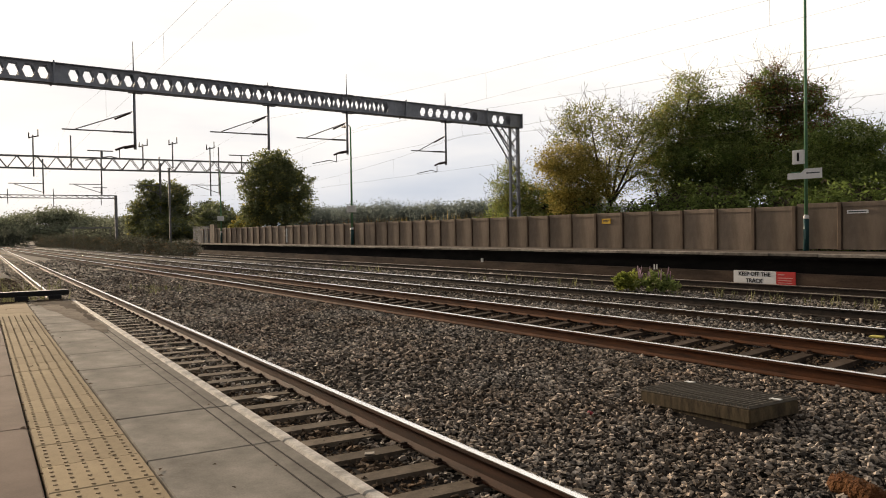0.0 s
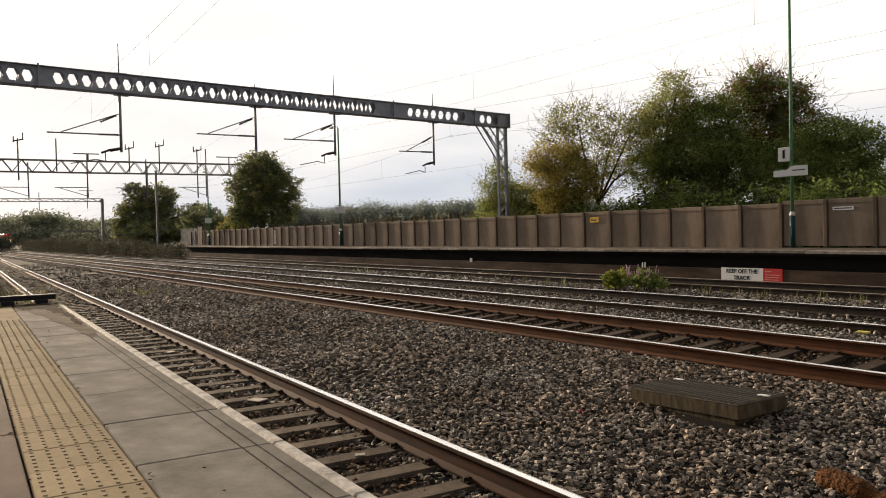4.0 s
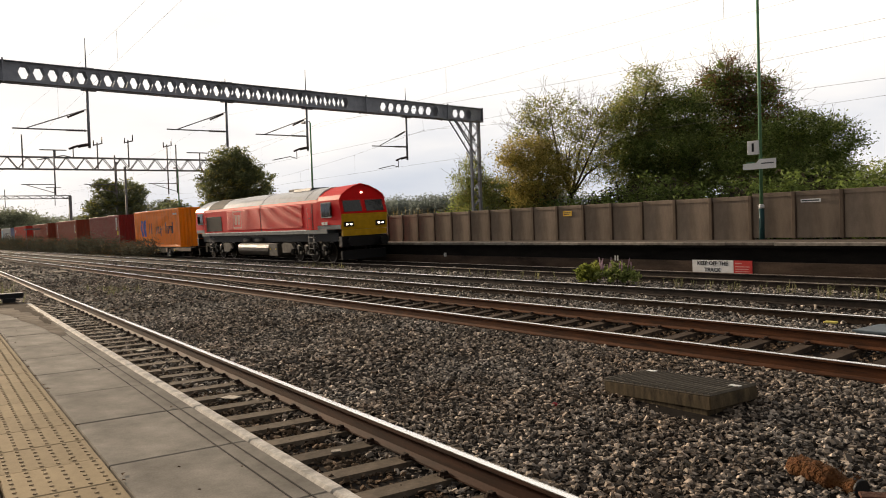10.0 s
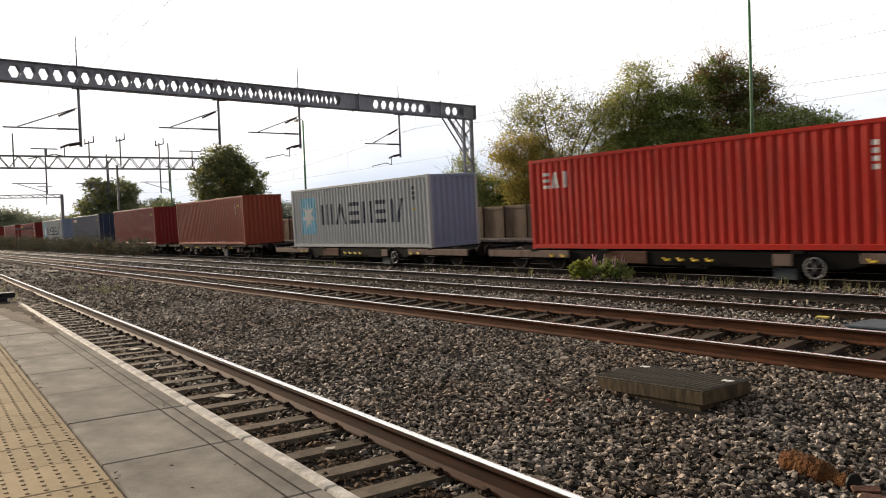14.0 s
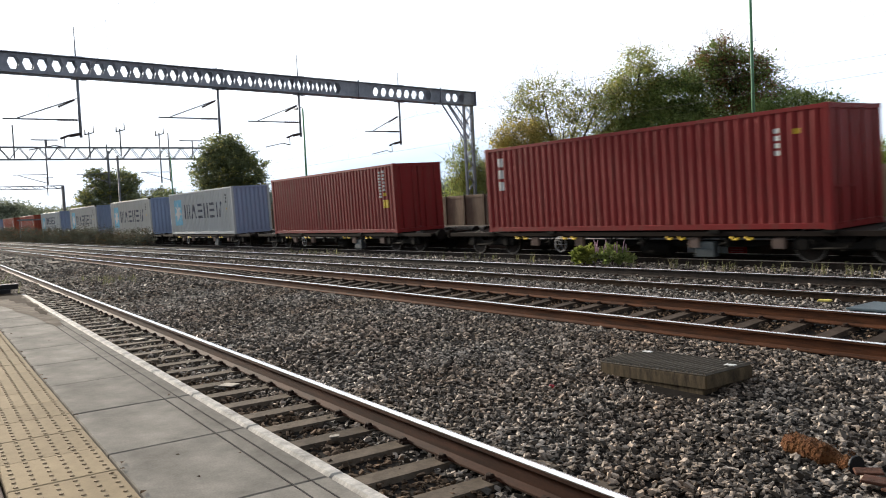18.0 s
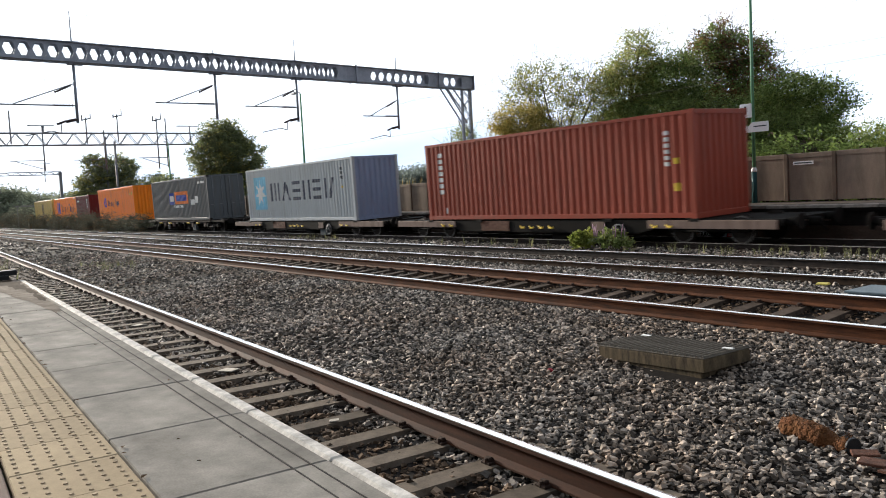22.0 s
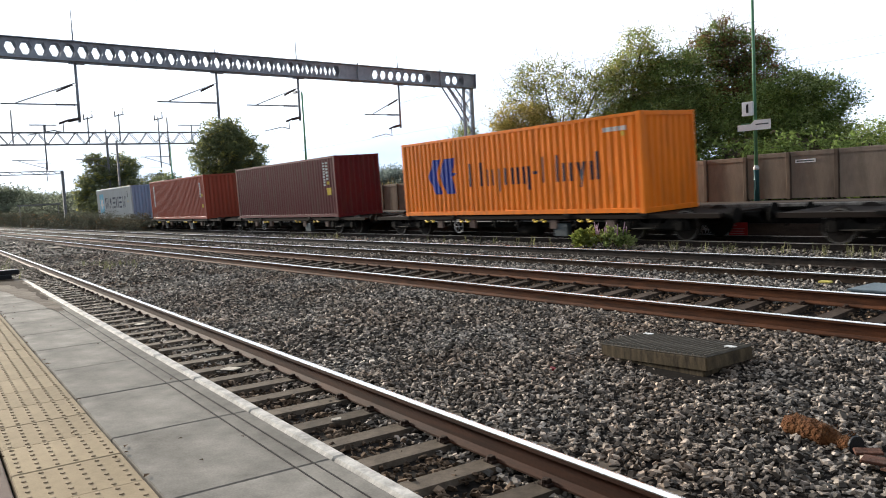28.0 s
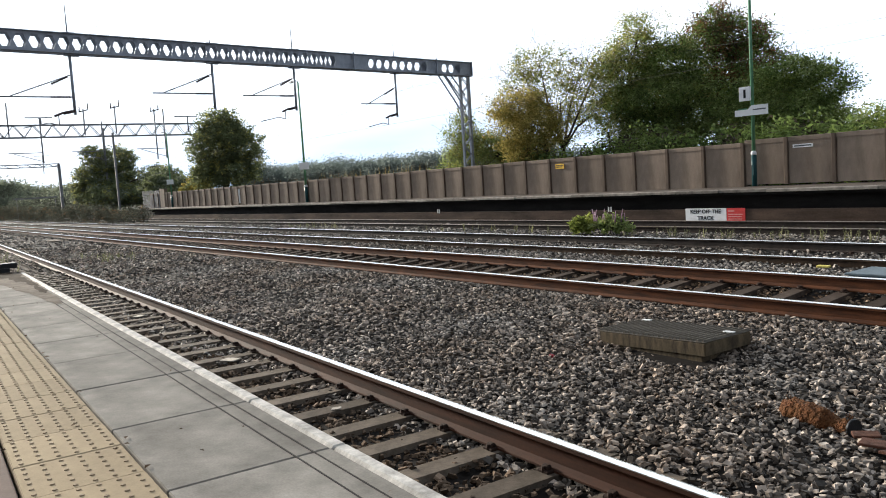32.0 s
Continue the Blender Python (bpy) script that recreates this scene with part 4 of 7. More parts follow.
def platform_dirt():
    """Trodden soil and leaf litter that spread over the paving from the platform's end."""
    M["soil"] = mat("brown_trodden_soil", (0.034, 0.023, 0.015), 0.95, vary=0.5, scale=6.0, bump=0.05, bump_scale=60, dist=0.004, spec=0.02)
    rng = random.Random(17)
    v, f = [], []
    for cx, cy, rx, ry in ((-13.1, 0.92, 0.62, 0.30), (-12.3, 1.08, 0.75, 0.10), (-12.9, 0.75, 0.4, 0.10), (-11.4, 1.14, 0.8, 0.05), (-13.3, 0.1, 0.35, 0.42), (-10.3, 1.13, 0.5, 0.05), (-13.2, -0.9, 0.4, 0.6)):
        k = len(v)
        n = 26
        v.append((cx, cy, DECK + 0.012))
        for i in range(n):
            a = 2 * math.pi * i / n
            r = rng.uniform(0.6, 1.15)
            v.append((cx + rx * r * math.cos(a), min(EDGE - 0.01, cy + ry * r * math.sin(a)), DECK + 0.0035))
        f += [(k, k + 1 + i, k + 1 + (i + 1) % n) for i in range(n)]
    M["film"] = mat("brown_dirt_film", (0.165, 0.138, 0.112), 0.95, vary=0.4, scale=5.0, bump=0.05, bump_scale=60, dist=0.004, spec=0.02)
    fv, ff = [], []
    for cx, cy, rx, ry in ((-13.2, 0.93, 1.0, 0.34), (-12.2, 0.98, 1.5, 0.27), (-11.0, 1.05, 1.6, 0.16), (-9.6, 1.10, 1.3, 0.08)):
        k, n = len(fv), 30
        fv.append((cx, cy, DECK + 0.0022))
        for i in range(n):
            a = 2 * math.pi * i / n
            r = rng.uniform(0.75, 1.1)
            fv.append((max(-13.65, cx + rx * r * math.cos(a)), min(EDGE - 0.068, max(0.606, cy + ry * r * math.sin(a))), DECK + 0.0022 + 0.0002 * len(ff) / 30))
        ff += [(k, k + 1 + i, k + 1 + (i + 1) % n) for i in range(n)]
    solid("dirt_film", raw_mesh("dirt_film", fv, ff, M["film"]), None, None, "thin brown dirt worn into the paving near the platform end", "dirt", kind="stuff")
    solid("soil_patch", raw_mesh("soil_patch", v, f, M["soil"]), None, None, "brown soil trodden over the end of the paving", "soil", kind="stuff")
    M["litter"] = mat("dry_brown_leaf", (0.10, 0.06, 0.03), 0.9, vary=0.4, scale=30.0, island=0.5)
    leaf = Shape()
    for i in range(120):
        x = -13.4 + 12.5 * rng.random() ** 1.6
        y = rng.choice((0.60, 0.61, 0.20, rng.uniform(-1.2, 1.1), rng.uniform(0.2, 1.2)))
        a, s = rng.uniform(0, 6.3), rng.uniform(0.008, 0.022)
        d, e = Vector((math.cos(a), math.sin(a), 0)) * s, Vector((-math.sin(a), math.cos(a), 0)) * s * 0.5
        c = Vector((x, y, DECK + 0.004))
        leaf.add([tuple(c - d), tuple(c + e + Vector((0, 0, 0.006))), tuple(c + d), tuple(c - e + Vector((0, 0, 0.004)))], [(0, 1, 2, 3)])
    solid("leaf_litter", leaf, M["litter"], None, "scattered dry leaves on the paving slabs", "leaf litter", kind="stuff")
    for x, y, a in ((-2.3, 2.6, 25), (-4.1, 2.35, -15), (-6.4, 3.0, 60)):
        solid("paper_scrap", Shape().box(-0.045, -0.03, 0, 0.045, 0.03, 0.01, 0.003), M["duncard"], pose(x, y, -0.195, 4, -5, a), "small pale scrap lying between the sleepers", "litter")


platform_dirt()


def face_markers(u, z):
    th = holder("face_marker", far(u, COPE + 0.118), "pair of short white marker strips on the far platform face", "marker", "markers on the platform face")
    for x in (-0.055, 0.055):
        part("strip", Shape().box(x - 0.028, -0.02, z, x + 0.028, 0.0, z + 0.17, 0.004), M["chalk"], th)


face_markers(-27.95, 0.42)
face_markers(-18.05, 0.42)


def fence():
    th = holder("palisade_fence", FAR, "pale palisade fence beyond the platform end", "fence")
    for i in range(19):
        part("pale", Shape().box(-0.06, -0.01, 0, 0.06, 0.01, 1.75).mesh("pale", M["galv"]) if i == 0 else bpy.data.meshes["pale"], None, th, m=pose(-76.0 - 0.3 * i, WALL, FAR_DECK - 0.1))
    for z in (0.35, 1.35):
        part("fence_rail", Shape().box(-81.6, WALL + 0.012, FAR_DECK + z - 0.03, -75.8, WALL + 0.05, FAR_DECK + z + 0.03), M["galv"], th)
    th2 = holder("brick_pier", far(-74.8, WALL + 0.1), "taller brown pier at the end of the wall", "pier")
    part("pier", Shape().box(-0.7, -0.15, FAR_DECK, 0.7, 0.15, FAR_DECK + 1.75, 0.02), M["wall"], th2)
    fb = holder("footbridge_deck", pose(-118.0, 13.6, 0), "pale low platform rail far down the line", "railing")
    part("rail", Shape().box(-0.1, -2.6, 2.95, 0.1, 2.6, 3.15), M["galv"], fb)
    part("post", Shape().box(-0.04, 2.3, 0, 0.04, 2.38, 2.95), M["galv"], fb)
    part("post", Shape().box(-0.04, -2.38, 0, 0.04, -2.3, 2.95), M["galv"], fb)


fence()

# ---- plants ----
def leaf_mat(name, base, second, island=0.5, clear=0.45):
    m = mat(name, base, 0.75, vary=0.3, scale=0.6, bump=0, second=second, island=island, spec=0.25)
    nt = m.node_tree
    b = nt.nodes["Principled BSDF"]
    tr = nt.nodes.new("ShaderNodeBsdfTranslucent")
    mx = nt.nodes.new("ShaderNodeMixShader")
    mx.inputs[0].default_value = clear
    nt.links.new(b.inputs["Base Color"].links[0].from_socket, tr.inputs["Color"])
    nt.links.new(b.outputs[0], mx.inputs[1])
    nt.links.new(tr.outputs[0], mx.inputs[2])
    nt.links.new(mx.outputs[0], nt.nodes["Material Output"].inputs["Surface"])
    return m


LEAF = {
    "deep": leaf_mat("deep_green_leaf", (0.12, 0.172, 0.048), (0.225, 0.295, 0.078)),
    "mid": leaf_mat("mid_green_leaf", (0.215, 0.28, 0.088), (0.375, 0.43, 0.145)),
    "olive": leaf_mat("olive_leaf", (0.245, 0.252, 0.07), (0.48, 0.44, 0.135)),
    "ochre": leaf_mat("ochre_autumn_leaf", (0.36, 0.295, 0.07), (0.54, 0.44, 0.13)),
    "rusty": leaf_mat("red_brown_leaf", (0.149, 0.092, 0.038), (0.276, 0.149, 0.063)),
    # haze and woods hold the pale, bluish haze of distance in their leaf colour
    "haze": leaf_mat("haze_paled_green_leaf", (0.20, 0.23, 0.16), (0.29, 0.31, 0.215)),
    "woods": leaf_mat("haze_blue_woods_leaf", (0.185, 0.22, 0.20), (0.225, 0.26, 0.235), island=0.08, clear=0.65),
    "fresh": leaf_mat("fresh_green_leaf", (0.160, 0.224, 0.040), (0.320, 0.352, 0.080)),
    # scrub is greyed by the same distance haze, put into its colour
    "scrub": leaf_mat("grey_green_scrub", (0.075, 0.085, 0.062), (0.125, 0.135, 0.10), clear=0.3),
    "weed": leaf_mat("dull_green_weed", (0.15, 0.16, 0.075), (0.25, 0.245, 0.13)),
    # dusky is desaturated to carry the haze over the farther trees
    "dusky": leaf_mat("dusky_green_leaf", (0.15, 0.18, 0.088), (0.25, 0.275, 0.13), island=0.3),
    "straw": leaf_mat("straw_stem", (0.312, 0.237, 0.088), (0.450, 0.325, 0.125)),
    "pink": leaf_mat("mauve_flower", (0.43, 0.29, 0.38), (0.62, 0.46, 0.55)),
    "bramble": leaf_mat("purple_brown_bramble", (0.05, 0.047, 0.032), (0.095, 0.078, 0.05)),
}
M["bark"] = mat("grey_brown_bark", (0.07, 0.055, 0.042), 0.95, vary=0.4, scale=6.0, bump=0.6, bump_scale=40)


def leaves_mesh(name, blobs, per_m3, size, material, seed, clump=0.34, hollow=0.35, flat=1.0, most=40000):
    """Many small leaves in clumps through a set of ellipsoids (x, y, z, rx, ry, rz)."""
    rng = np.random.default_rng(seed)
    pts = []
    for x, y, z, rx, ry, rz in blobs:
        n = max(6, int(per_m3 * rx * ry * rz * 4.19))
        d = rng.normal(size=(n, 3))
        d /= np.linalg.norm(d, axis=1)[:, None]
        r = (hollow + (1 - hollow) * rng.random(n)) ** 0.6
        wob = 1.0 + 0.22 * np.sin(d[:, 0] * 5 + x) * np.cos(d[:, 2] * 6 + y) + rng.normal(0, 0.09, n)
        c = d * (r * wob)[:, None] * [rx, ry, rz] + [x, y, z]
        k = 34
        q = (c[:, None, :] + rng.normal(0, clump * 0.5, (n, k, 3)) * [1, 1, 0.75]).reshape(-1, 3)
        pts.append(q)
    p = np.concatenate(pts)
    if len(p) > most:
        p = p[rng.permutation(len(p))[:most]]
    n = len(p)
    a = rng.normal(size=(n, 3))
    a[:, 2] = a[:, 2] * 0.6 - 0.25
    a /= np.linalg.norm(a, axis=1)[:, None]
    b = np.cross(a, rng.normal(size=(n, 3)))
    b /= np.linalg.norm(b, axis=1)[:, None]
    s = (size * rng.uniform(0.6, 1.4, n))[:, None]
    v = np.stack([p - a * s, p + b * s * 0.42 * flat, p + a * s, p - b * s * 0.42 * flat], 1).reshape(-1, 3)
    f = np.arange(4 * n, dtype=np.int32)
    me = bpy.data.meshes.new(name)
    me.vertices.add(4 * n)
    me.vertices.foreach_set("co", v.ravel())
    me.loops.add(4 * n)
    me.loops.foreach_set("vertex_index", f)
    me.polygons.add(n)
    me.polygons.foreach_set("loop_start", np.arange(0, 4 * n, 4, dtype=np.int32))
    me.update(calc_edges=True)
    me.materials.append(material)
    return me


def branches(root, blobs, r0, seed, twigs=0, twig_len=0.9):
    """Trunk and limbs that reach into the crown's masses, with thin twigs at the rim."""
    rng = random.Random(seed)
    trunk, limbs, thin = Shape(), Shape(), Shape()
    top = max(b[2] for b in blobs)
    cx, cy = sum(b[0] for b in blobs) / len(blobs), sum(b[1] for b in blobs) / len(blobs)
    fork = Vector((root[0] * 0.6 + cx * 0.4, root[1] * 0.6 + cy * 0.4, root[2] + (top - root[2]) * 0.38))
    p = Vector(root)
    for i in range(4):
        q = Vector(root).lerp(fork, (i + 1) / 4) + Vector((rng.uniform(-0.08, 0.08), rng.uniform(-0.08, 0.08), 0))
        trunk.tube(p, q, r0 * (1 - 0.14 * i), 9, r0 * (1 - 0.14 * (i + 1)), caps=False)
        p = q
    for b in blobs:
        c = Vector(b[:3])
        mid = p.lerp(c, 0.5) + Vector((rng.uniform(-0.3, 0.3), rng.uniform(-0.3, 0.3), rng.uniform(0.0, 0.4)))
        limbs.tube(p, mid, r0 * 0.42, 7, r0 * 0.28, caps=False)
        limbs.tube(mid, c, r0 * 0.28, 6, r0 * 0.12, caps=False)
        for k in range(5):
            d = Vector((rng.uniform(-1, 1) * b[3], rng.uniform(-1, 1) * b[4], rng.uniform(-0.5, 1) * b[5])) * 0.85
            limbs.tube(mid.lerp(c, rng.random()), c + d, r0 * 0.12, 5, r0 * 0.03, caps=False)
        for k in range(twigs):
            d = Vector((rng.gauss(0, 1), rng.gauss(0, 1), rng.gauss(0.5, 0.8))).normalized()
            s = c + Vector((d.x * b[3], d.y * b[4], d.z * b[5])) * 0.7
            q = s
            for j in range(5):
                d = (d + Vector((rng.gauss(0, 0.4), rng.gauss(0, 0.4), rng.gauss(0.1, 0.35)))).normalized()
                e = q + d * twig_len * rng.uniform(0.12, 0.28)
                thin.tube(q, e, 0.010 - 0.0016 * j, 4, 0.0084 - 0.0016 * j, caps=False)
                if j in (1, 3):
                    thin.tube(e, e + (d + Vector((rng.gauss(0, 0.7), rng.gauss(0, 0.7), rng.gauss(0.2, 0.4)))).normalized() * twig_len * 0.22, 0.006, 4, 0.002, caps=False)
                q = e
    return trunk, limbs, thin


def tree(name, blobs, root, r0, foliage, label, seed, twigs=0, group="", twig_len=0.9):
    th = holder(name, None, label, "shrub" if name in ("shrub", "hedge") else "tree", group)
    trunk, limbs, thin = branches(root, blobs, r0, seed, twigs, twig_len)
    part("trunk", trunk, M["bark"], th, "grey-brown trunk")
    part("branchwork", limbs, M["bark"], th, "forking limbs", kind="stuff")
    if twigs:
        part("brushwood", thin, M["bark"], th, "bare thin twigs at the rim", kind="stuff")
    for i, (key, per, size, most) in enumerate(foliage):
        part("crown", leaves_mesh("crown", blobs, per, size, LEAF[key], seed + 11 * i, most=most), None, th, kind="stuff")
    return th


def six(blobs, depth=1.0):
    return [(x, y, z, rx, rx * depth, rz) for x, y, z, rx, rz in blobs]


WILLOW = six([(-27.5, 24.3, 6.9, 1.5, 0.9), (-28.4, 23.6, 5.9, 0.9, 0.9), (-25.7, 26.1, 6.3, 1.0, 0.9), (-26.28, 25.6, 6.25, 1.15, 0.9), (-27.93, 23.9, 5.95, 1.0, 0.9), (-26.87, 24.95, 5.15, 1.6, 1.2), (-25.87, 26.0, 4.4, 0.95, 1.2), (-27.0, 24.9, 3.9, 1.3, 1.0)])
tree("tree", WILLOW, (-26.9, 25.0, 0.5), 0.16, [("olive", 8.0, 0.054, 30400), ("fresh", 1.5, 0.056, 6400)], "sparse olive-leaved willow with many thin bare stems", 21, twigs=30, twig_len=1.3)
YELLOW = six([(-27.5, 22.9, 4.9, 1.15, 0.9), (-27.0, 23.4, 4.0, 1.4, 1.0), (-28.2, 22.4, 4.4, 0.75, 0.8), (-27.2, 23.1, 3.0, 1.2, 0.7)])
tree("tree", YELLOW, (-27.2, 23.2, 0.5), 0.11, [("ochre", 40.0, 0.048, 57600), ("olive", 5.0, 0.048, 6400)], "rounded young tree turning ochre behind the wall", 31)
ASH = six([(-24.0, 27.2, 8.0, 1.05, 0.65), (-24.3, 26.9, 7.0, 1.35, 0.85), (-24.75, 26.6, 5.9, 1.5, 1.2), (-24.9, 26.4, 4.3, 1.4, 1.2)])
tree("tree", ASH, (-24.6, 26.7, 0.6), 0.2, [("olive", 12.0, 0.052, 32000), ("mid", 7.0, 0.056, 17600), ("fresh", 4.0, 0.052, 11200)], "feathery olive-green ash tree with a thin top", 43, twigs=16, twig_len=1.3)
MAIN = six([(-23.2, 28.2, 6.3, 1.7, 1.25), (-23.6, 27.5, 4.75, 2.15, 1.3), (-22.4, 28.4, 4.2, 1.6, 1.4), (-23.6, 27.3, 3.0, 2.0, 0.9)])
tree("tree", MAIN, (-23.7, 27.5, 0.6), 0.28, [("mid", 13.0, 0.060, 32000), ("deep", 11.0, 0.064, 28800), ("olive", 2.0, 0.056, 7200), ("fresh", 2.5, 0.052, 8800)], "large full dark green tree behind the wall", 41, twigs=8)
IVY = six([(-22.55, 30.6, 8.1, 1.15, 0.8), (-21.9, 31.05, 7.3, 1.6, 1.0), (-23.0, 30.2, 7.2, 1.1, 1.0), (-21.35, 31.4, 6.2, 1.35, 1.15), (-22.2, 30.8, 5.0, 1.8, 1.4)])
tree("tree", IVY, (-22.2, 30.9, 0.7), 0.3, [("deep", 16.0, 0.060, 32000), ("rusty", 10.0, 0.056, 19200)], "dark ivy-clad tree with red-brown leaves and bare twigs", 51, twigs=44, twig_len=1.7)
HAW = six([(-18.47, 29.7, 5.2, 1.5, 0.7), (-19.32, 29.2, 4.6, 1.45, 0.95), (-17.5, 30.3, 4.7, 1.2, 0.95), (-18.5, 29.7, 3.7, 2.2, 0.95), (-20.2, 28.6, 3.8, 1.3, 1.0), (-18.4, 29.5, 2.6, 2.3, 0.9)])
tree("tree", HAW, (-18.5, 29.7, 0.7), 0.2, [("mid", 13.0, 0.056, 32000), ("deep", 15.0, 0.060, 32000), ("fresh", 3.5, 0.052, 12800)], "broad dark green hawthorn with dense small leaves", 61, twigs=10)
SMALL = six([(-31.3, 22.6, 4.5, 0.55, 0.8), (-31.9, 22.2, 3.9, 0.5, 0.5), (-31.1, 22.8, 3.4, 0.85, 0.9), (-30.4, 23.4, 3.2, 0.9, 0.8), (-31.8, 22.3, 3.0, 0.6, 0.6), (-29.4, 24.2, 3.0, 1.0, 0.9)])
tree("shrub", SMALL, (-31.0, 22.9, 0.5), 0.08, [("mid", 45.0, 0.048, 35200), ("olive", 20.0, 0.048, 16000)], "spiky grey-green shrub beside the gantry leg", 71, twigs=14)
TREE1 = six([(-72.08, 24.1, 8.5, 1.9, 1.3), (-72.26, 23.6, 6.4, 2.6, 2.1), (-71.5, 25.8, 6.1, 2.1, 2.3), (-71.8, 25.0, 4.1, 2.6, 1.7), (-72.6, 22.6, 3.9, 1.6, 1.5), (-71.9, 24.4, 7.5, 2.2, 1.4)])
tree("tree", TREE1, (-72.0, 24.4, 0.6), 0.3, [("dusky", 9.0, 0.12, 36000), ("olive", 1.5, 0.12, 6000)], "dark dense oval tree behind the far platform wall", 81)
TREE2 = six([(-110.2, 19.8, 8.0, 1.7, 1.3), (-109.7, 22.4, 7.3, 2.8, 1.6), (-110.1, 20.6, 5.0, 3.4, 2.2), (-107.3, 24.0, 4.2, 2.2, 2.1), (-101.8, 25.6, 4.8, 1.5, 1.6), (-110.6, 18.4, 3.2, 1.6, 1.8), (-105.8, 22.0, 2.7, 4.2, 1.6)])
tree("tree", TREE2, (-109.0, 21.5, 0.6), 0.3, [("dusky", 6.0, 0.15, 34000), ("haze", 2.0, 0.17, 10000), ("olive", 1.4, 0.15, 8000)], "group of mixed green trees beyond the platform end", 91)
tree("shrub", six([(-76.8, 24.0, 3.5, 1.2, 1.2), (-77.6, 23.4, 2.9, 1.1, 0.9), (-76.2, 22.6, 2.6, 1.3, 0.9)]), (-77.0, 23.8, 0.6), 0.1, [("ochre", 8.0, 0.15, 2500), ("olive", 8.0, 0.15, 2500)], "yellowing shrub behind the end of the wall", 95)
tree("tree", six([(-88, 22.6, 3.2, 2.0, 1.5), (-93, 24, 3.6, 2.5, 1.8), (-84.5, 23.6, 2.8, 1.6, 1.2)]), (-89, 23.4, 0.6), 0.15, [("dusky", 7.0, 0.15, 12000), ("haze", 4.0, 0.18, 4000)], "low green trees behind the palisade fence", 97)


def row_of_plants(name, spots, foliage, label, seed, category, depth=1.0, clump=0.34):
    """A continuous hedge or thicket, joined, since its plants cannot be told apart."""
    th = holder(name, None, label, category, kind="stuff")
    for i, (key, per, size, most) in enumerate(foliage):
        part("leaves", leaves_mesh("leaves", six(spots, depth), per, size, LEAF[key], seed + 7 * i, most=most, hollow=0.15, clump=clump), None, th, kind="stuff")
    return th


def along(u, v, z):
    p = FAR @ Vector((u, v, z))
    return p.x, p.y, p.z


rng_h = random.Random(8)
hedge = []
for i in range(34):
    u = -33.0 + 1.25 * i
    hedge.append((*along(u, 24.6 + rng_h.uniform(-0.3, 0.3), (1.75 if u > -29 else 1.5) + rng_h.uniform(-0.1, 0.25)), 1.0, 1.3 if u > -29 else 0.95))
row_of_plants("hedge", hedge, [("deep", 30.0, 0.085, 75000), ("bramble", 8.0, 0.085, 18000)], "dark tangled hedge close behind the concrete wall", 101, "hedge")
far_hedge = [(*along(-24 + 1.9 * i, 38 + rng_h.uniform(-0.3, 0.3), 2.6 + rng_h.uniform(-0.05, 0.05)), 1.7, 1.65) for i in range(16)]
row_of_plants("hedge", far_hedge, [("fresh", 14.0, 0.07, 50000), ("mid", 20.0, 0.07, 60000)], "bright green clipped hedge beyond the trees", 103, "hedge")
back = [(*along(-60 + 2.4 * i, 26.5 + rng_h.uniform(-0.8, 0.8), 1.35 + rng_h.uniform(-0.2, 0.2)), 1.5, 0.85) for i in range(13)]
row_of_plants("scrub", back, [("olive", 8.0, 0.08, 14000), ("mid", 6.0, 0.08, 11000)], "yellow-green scrub showing above the wall", 105, "scrub")
woods = []
for i in range(26):
    woods.append((*along(-158 + 3.2 * i + rng_h.uniform(-1, 1), 66 + 0.55 * i, 4.3 - 0.08 * i + rng_h.uniform(-0.4, 0.8)), 4.4, 2.9))
row_of_plants("distant_woods", woods, [("woods", 9.0, 0.19, 260000)], "distant line of woods, haze put into its leaf colour", 107, "woods", clump=0.9)
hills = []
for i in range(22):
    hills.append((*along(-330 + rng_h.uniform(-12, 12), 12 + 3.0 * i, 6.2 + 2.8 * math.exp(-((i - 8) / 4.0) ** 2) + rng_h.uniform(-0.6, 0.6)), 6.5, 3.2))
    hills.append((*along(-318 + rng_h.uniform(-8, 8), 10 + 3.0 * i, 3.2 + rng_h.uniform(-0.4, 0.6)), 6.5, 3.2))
row_of_plants("distant_woods", hills, [("haze", 0.7, 0.5, 45000)], "wooded rise at the end of the line, haze in its colour", 109, "woods", clump=2.2)
mid_bushes = [(*along(-160 - 5 * i, 27 + rng_h.uniform(-1, 4), 1.7 + rng_h.uniform(-0.3, 0.8)), 3.2, 2.0) for i in range(12)] + [(*along(-112 - 4 * i, 26 + rng_h.uniform(-1, 2), 1.6 + rng_h.uniform(-0.2, 0.6)), 2.6, 1.7) for i in range(12)]
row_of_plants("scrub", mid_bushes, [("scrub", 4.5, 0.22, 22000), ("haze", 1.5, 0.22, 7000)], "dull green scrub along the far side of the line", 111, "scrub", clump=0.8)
left_bushes = [(*along(-178 - 6 * i, 13.2 - 1.3 * i, 1.6 + 0.25 * i), 2.2, 2.1) for i in range(9)]
row_of_plants("scrub", left_bushes, [("scrub", 4.0, 0.28, 8000)], "green scrub where the line bends out of sight", 113, "scrub", clump=0.7)
shrubs = []
for i in range(26):
    u = -59.5 - 3.0 * i - (0.05 * i * i)
    shrubs.append((*along(u, 16.0 + rng_h.uniform(-0.12, 0.12), 0.72 + 0.012 * i + rng_h.uniform(-0.08, 0.12)), 0.92, 0.70 + 0.028 * i + rng_h.uniform(-0.08, 0.22)))
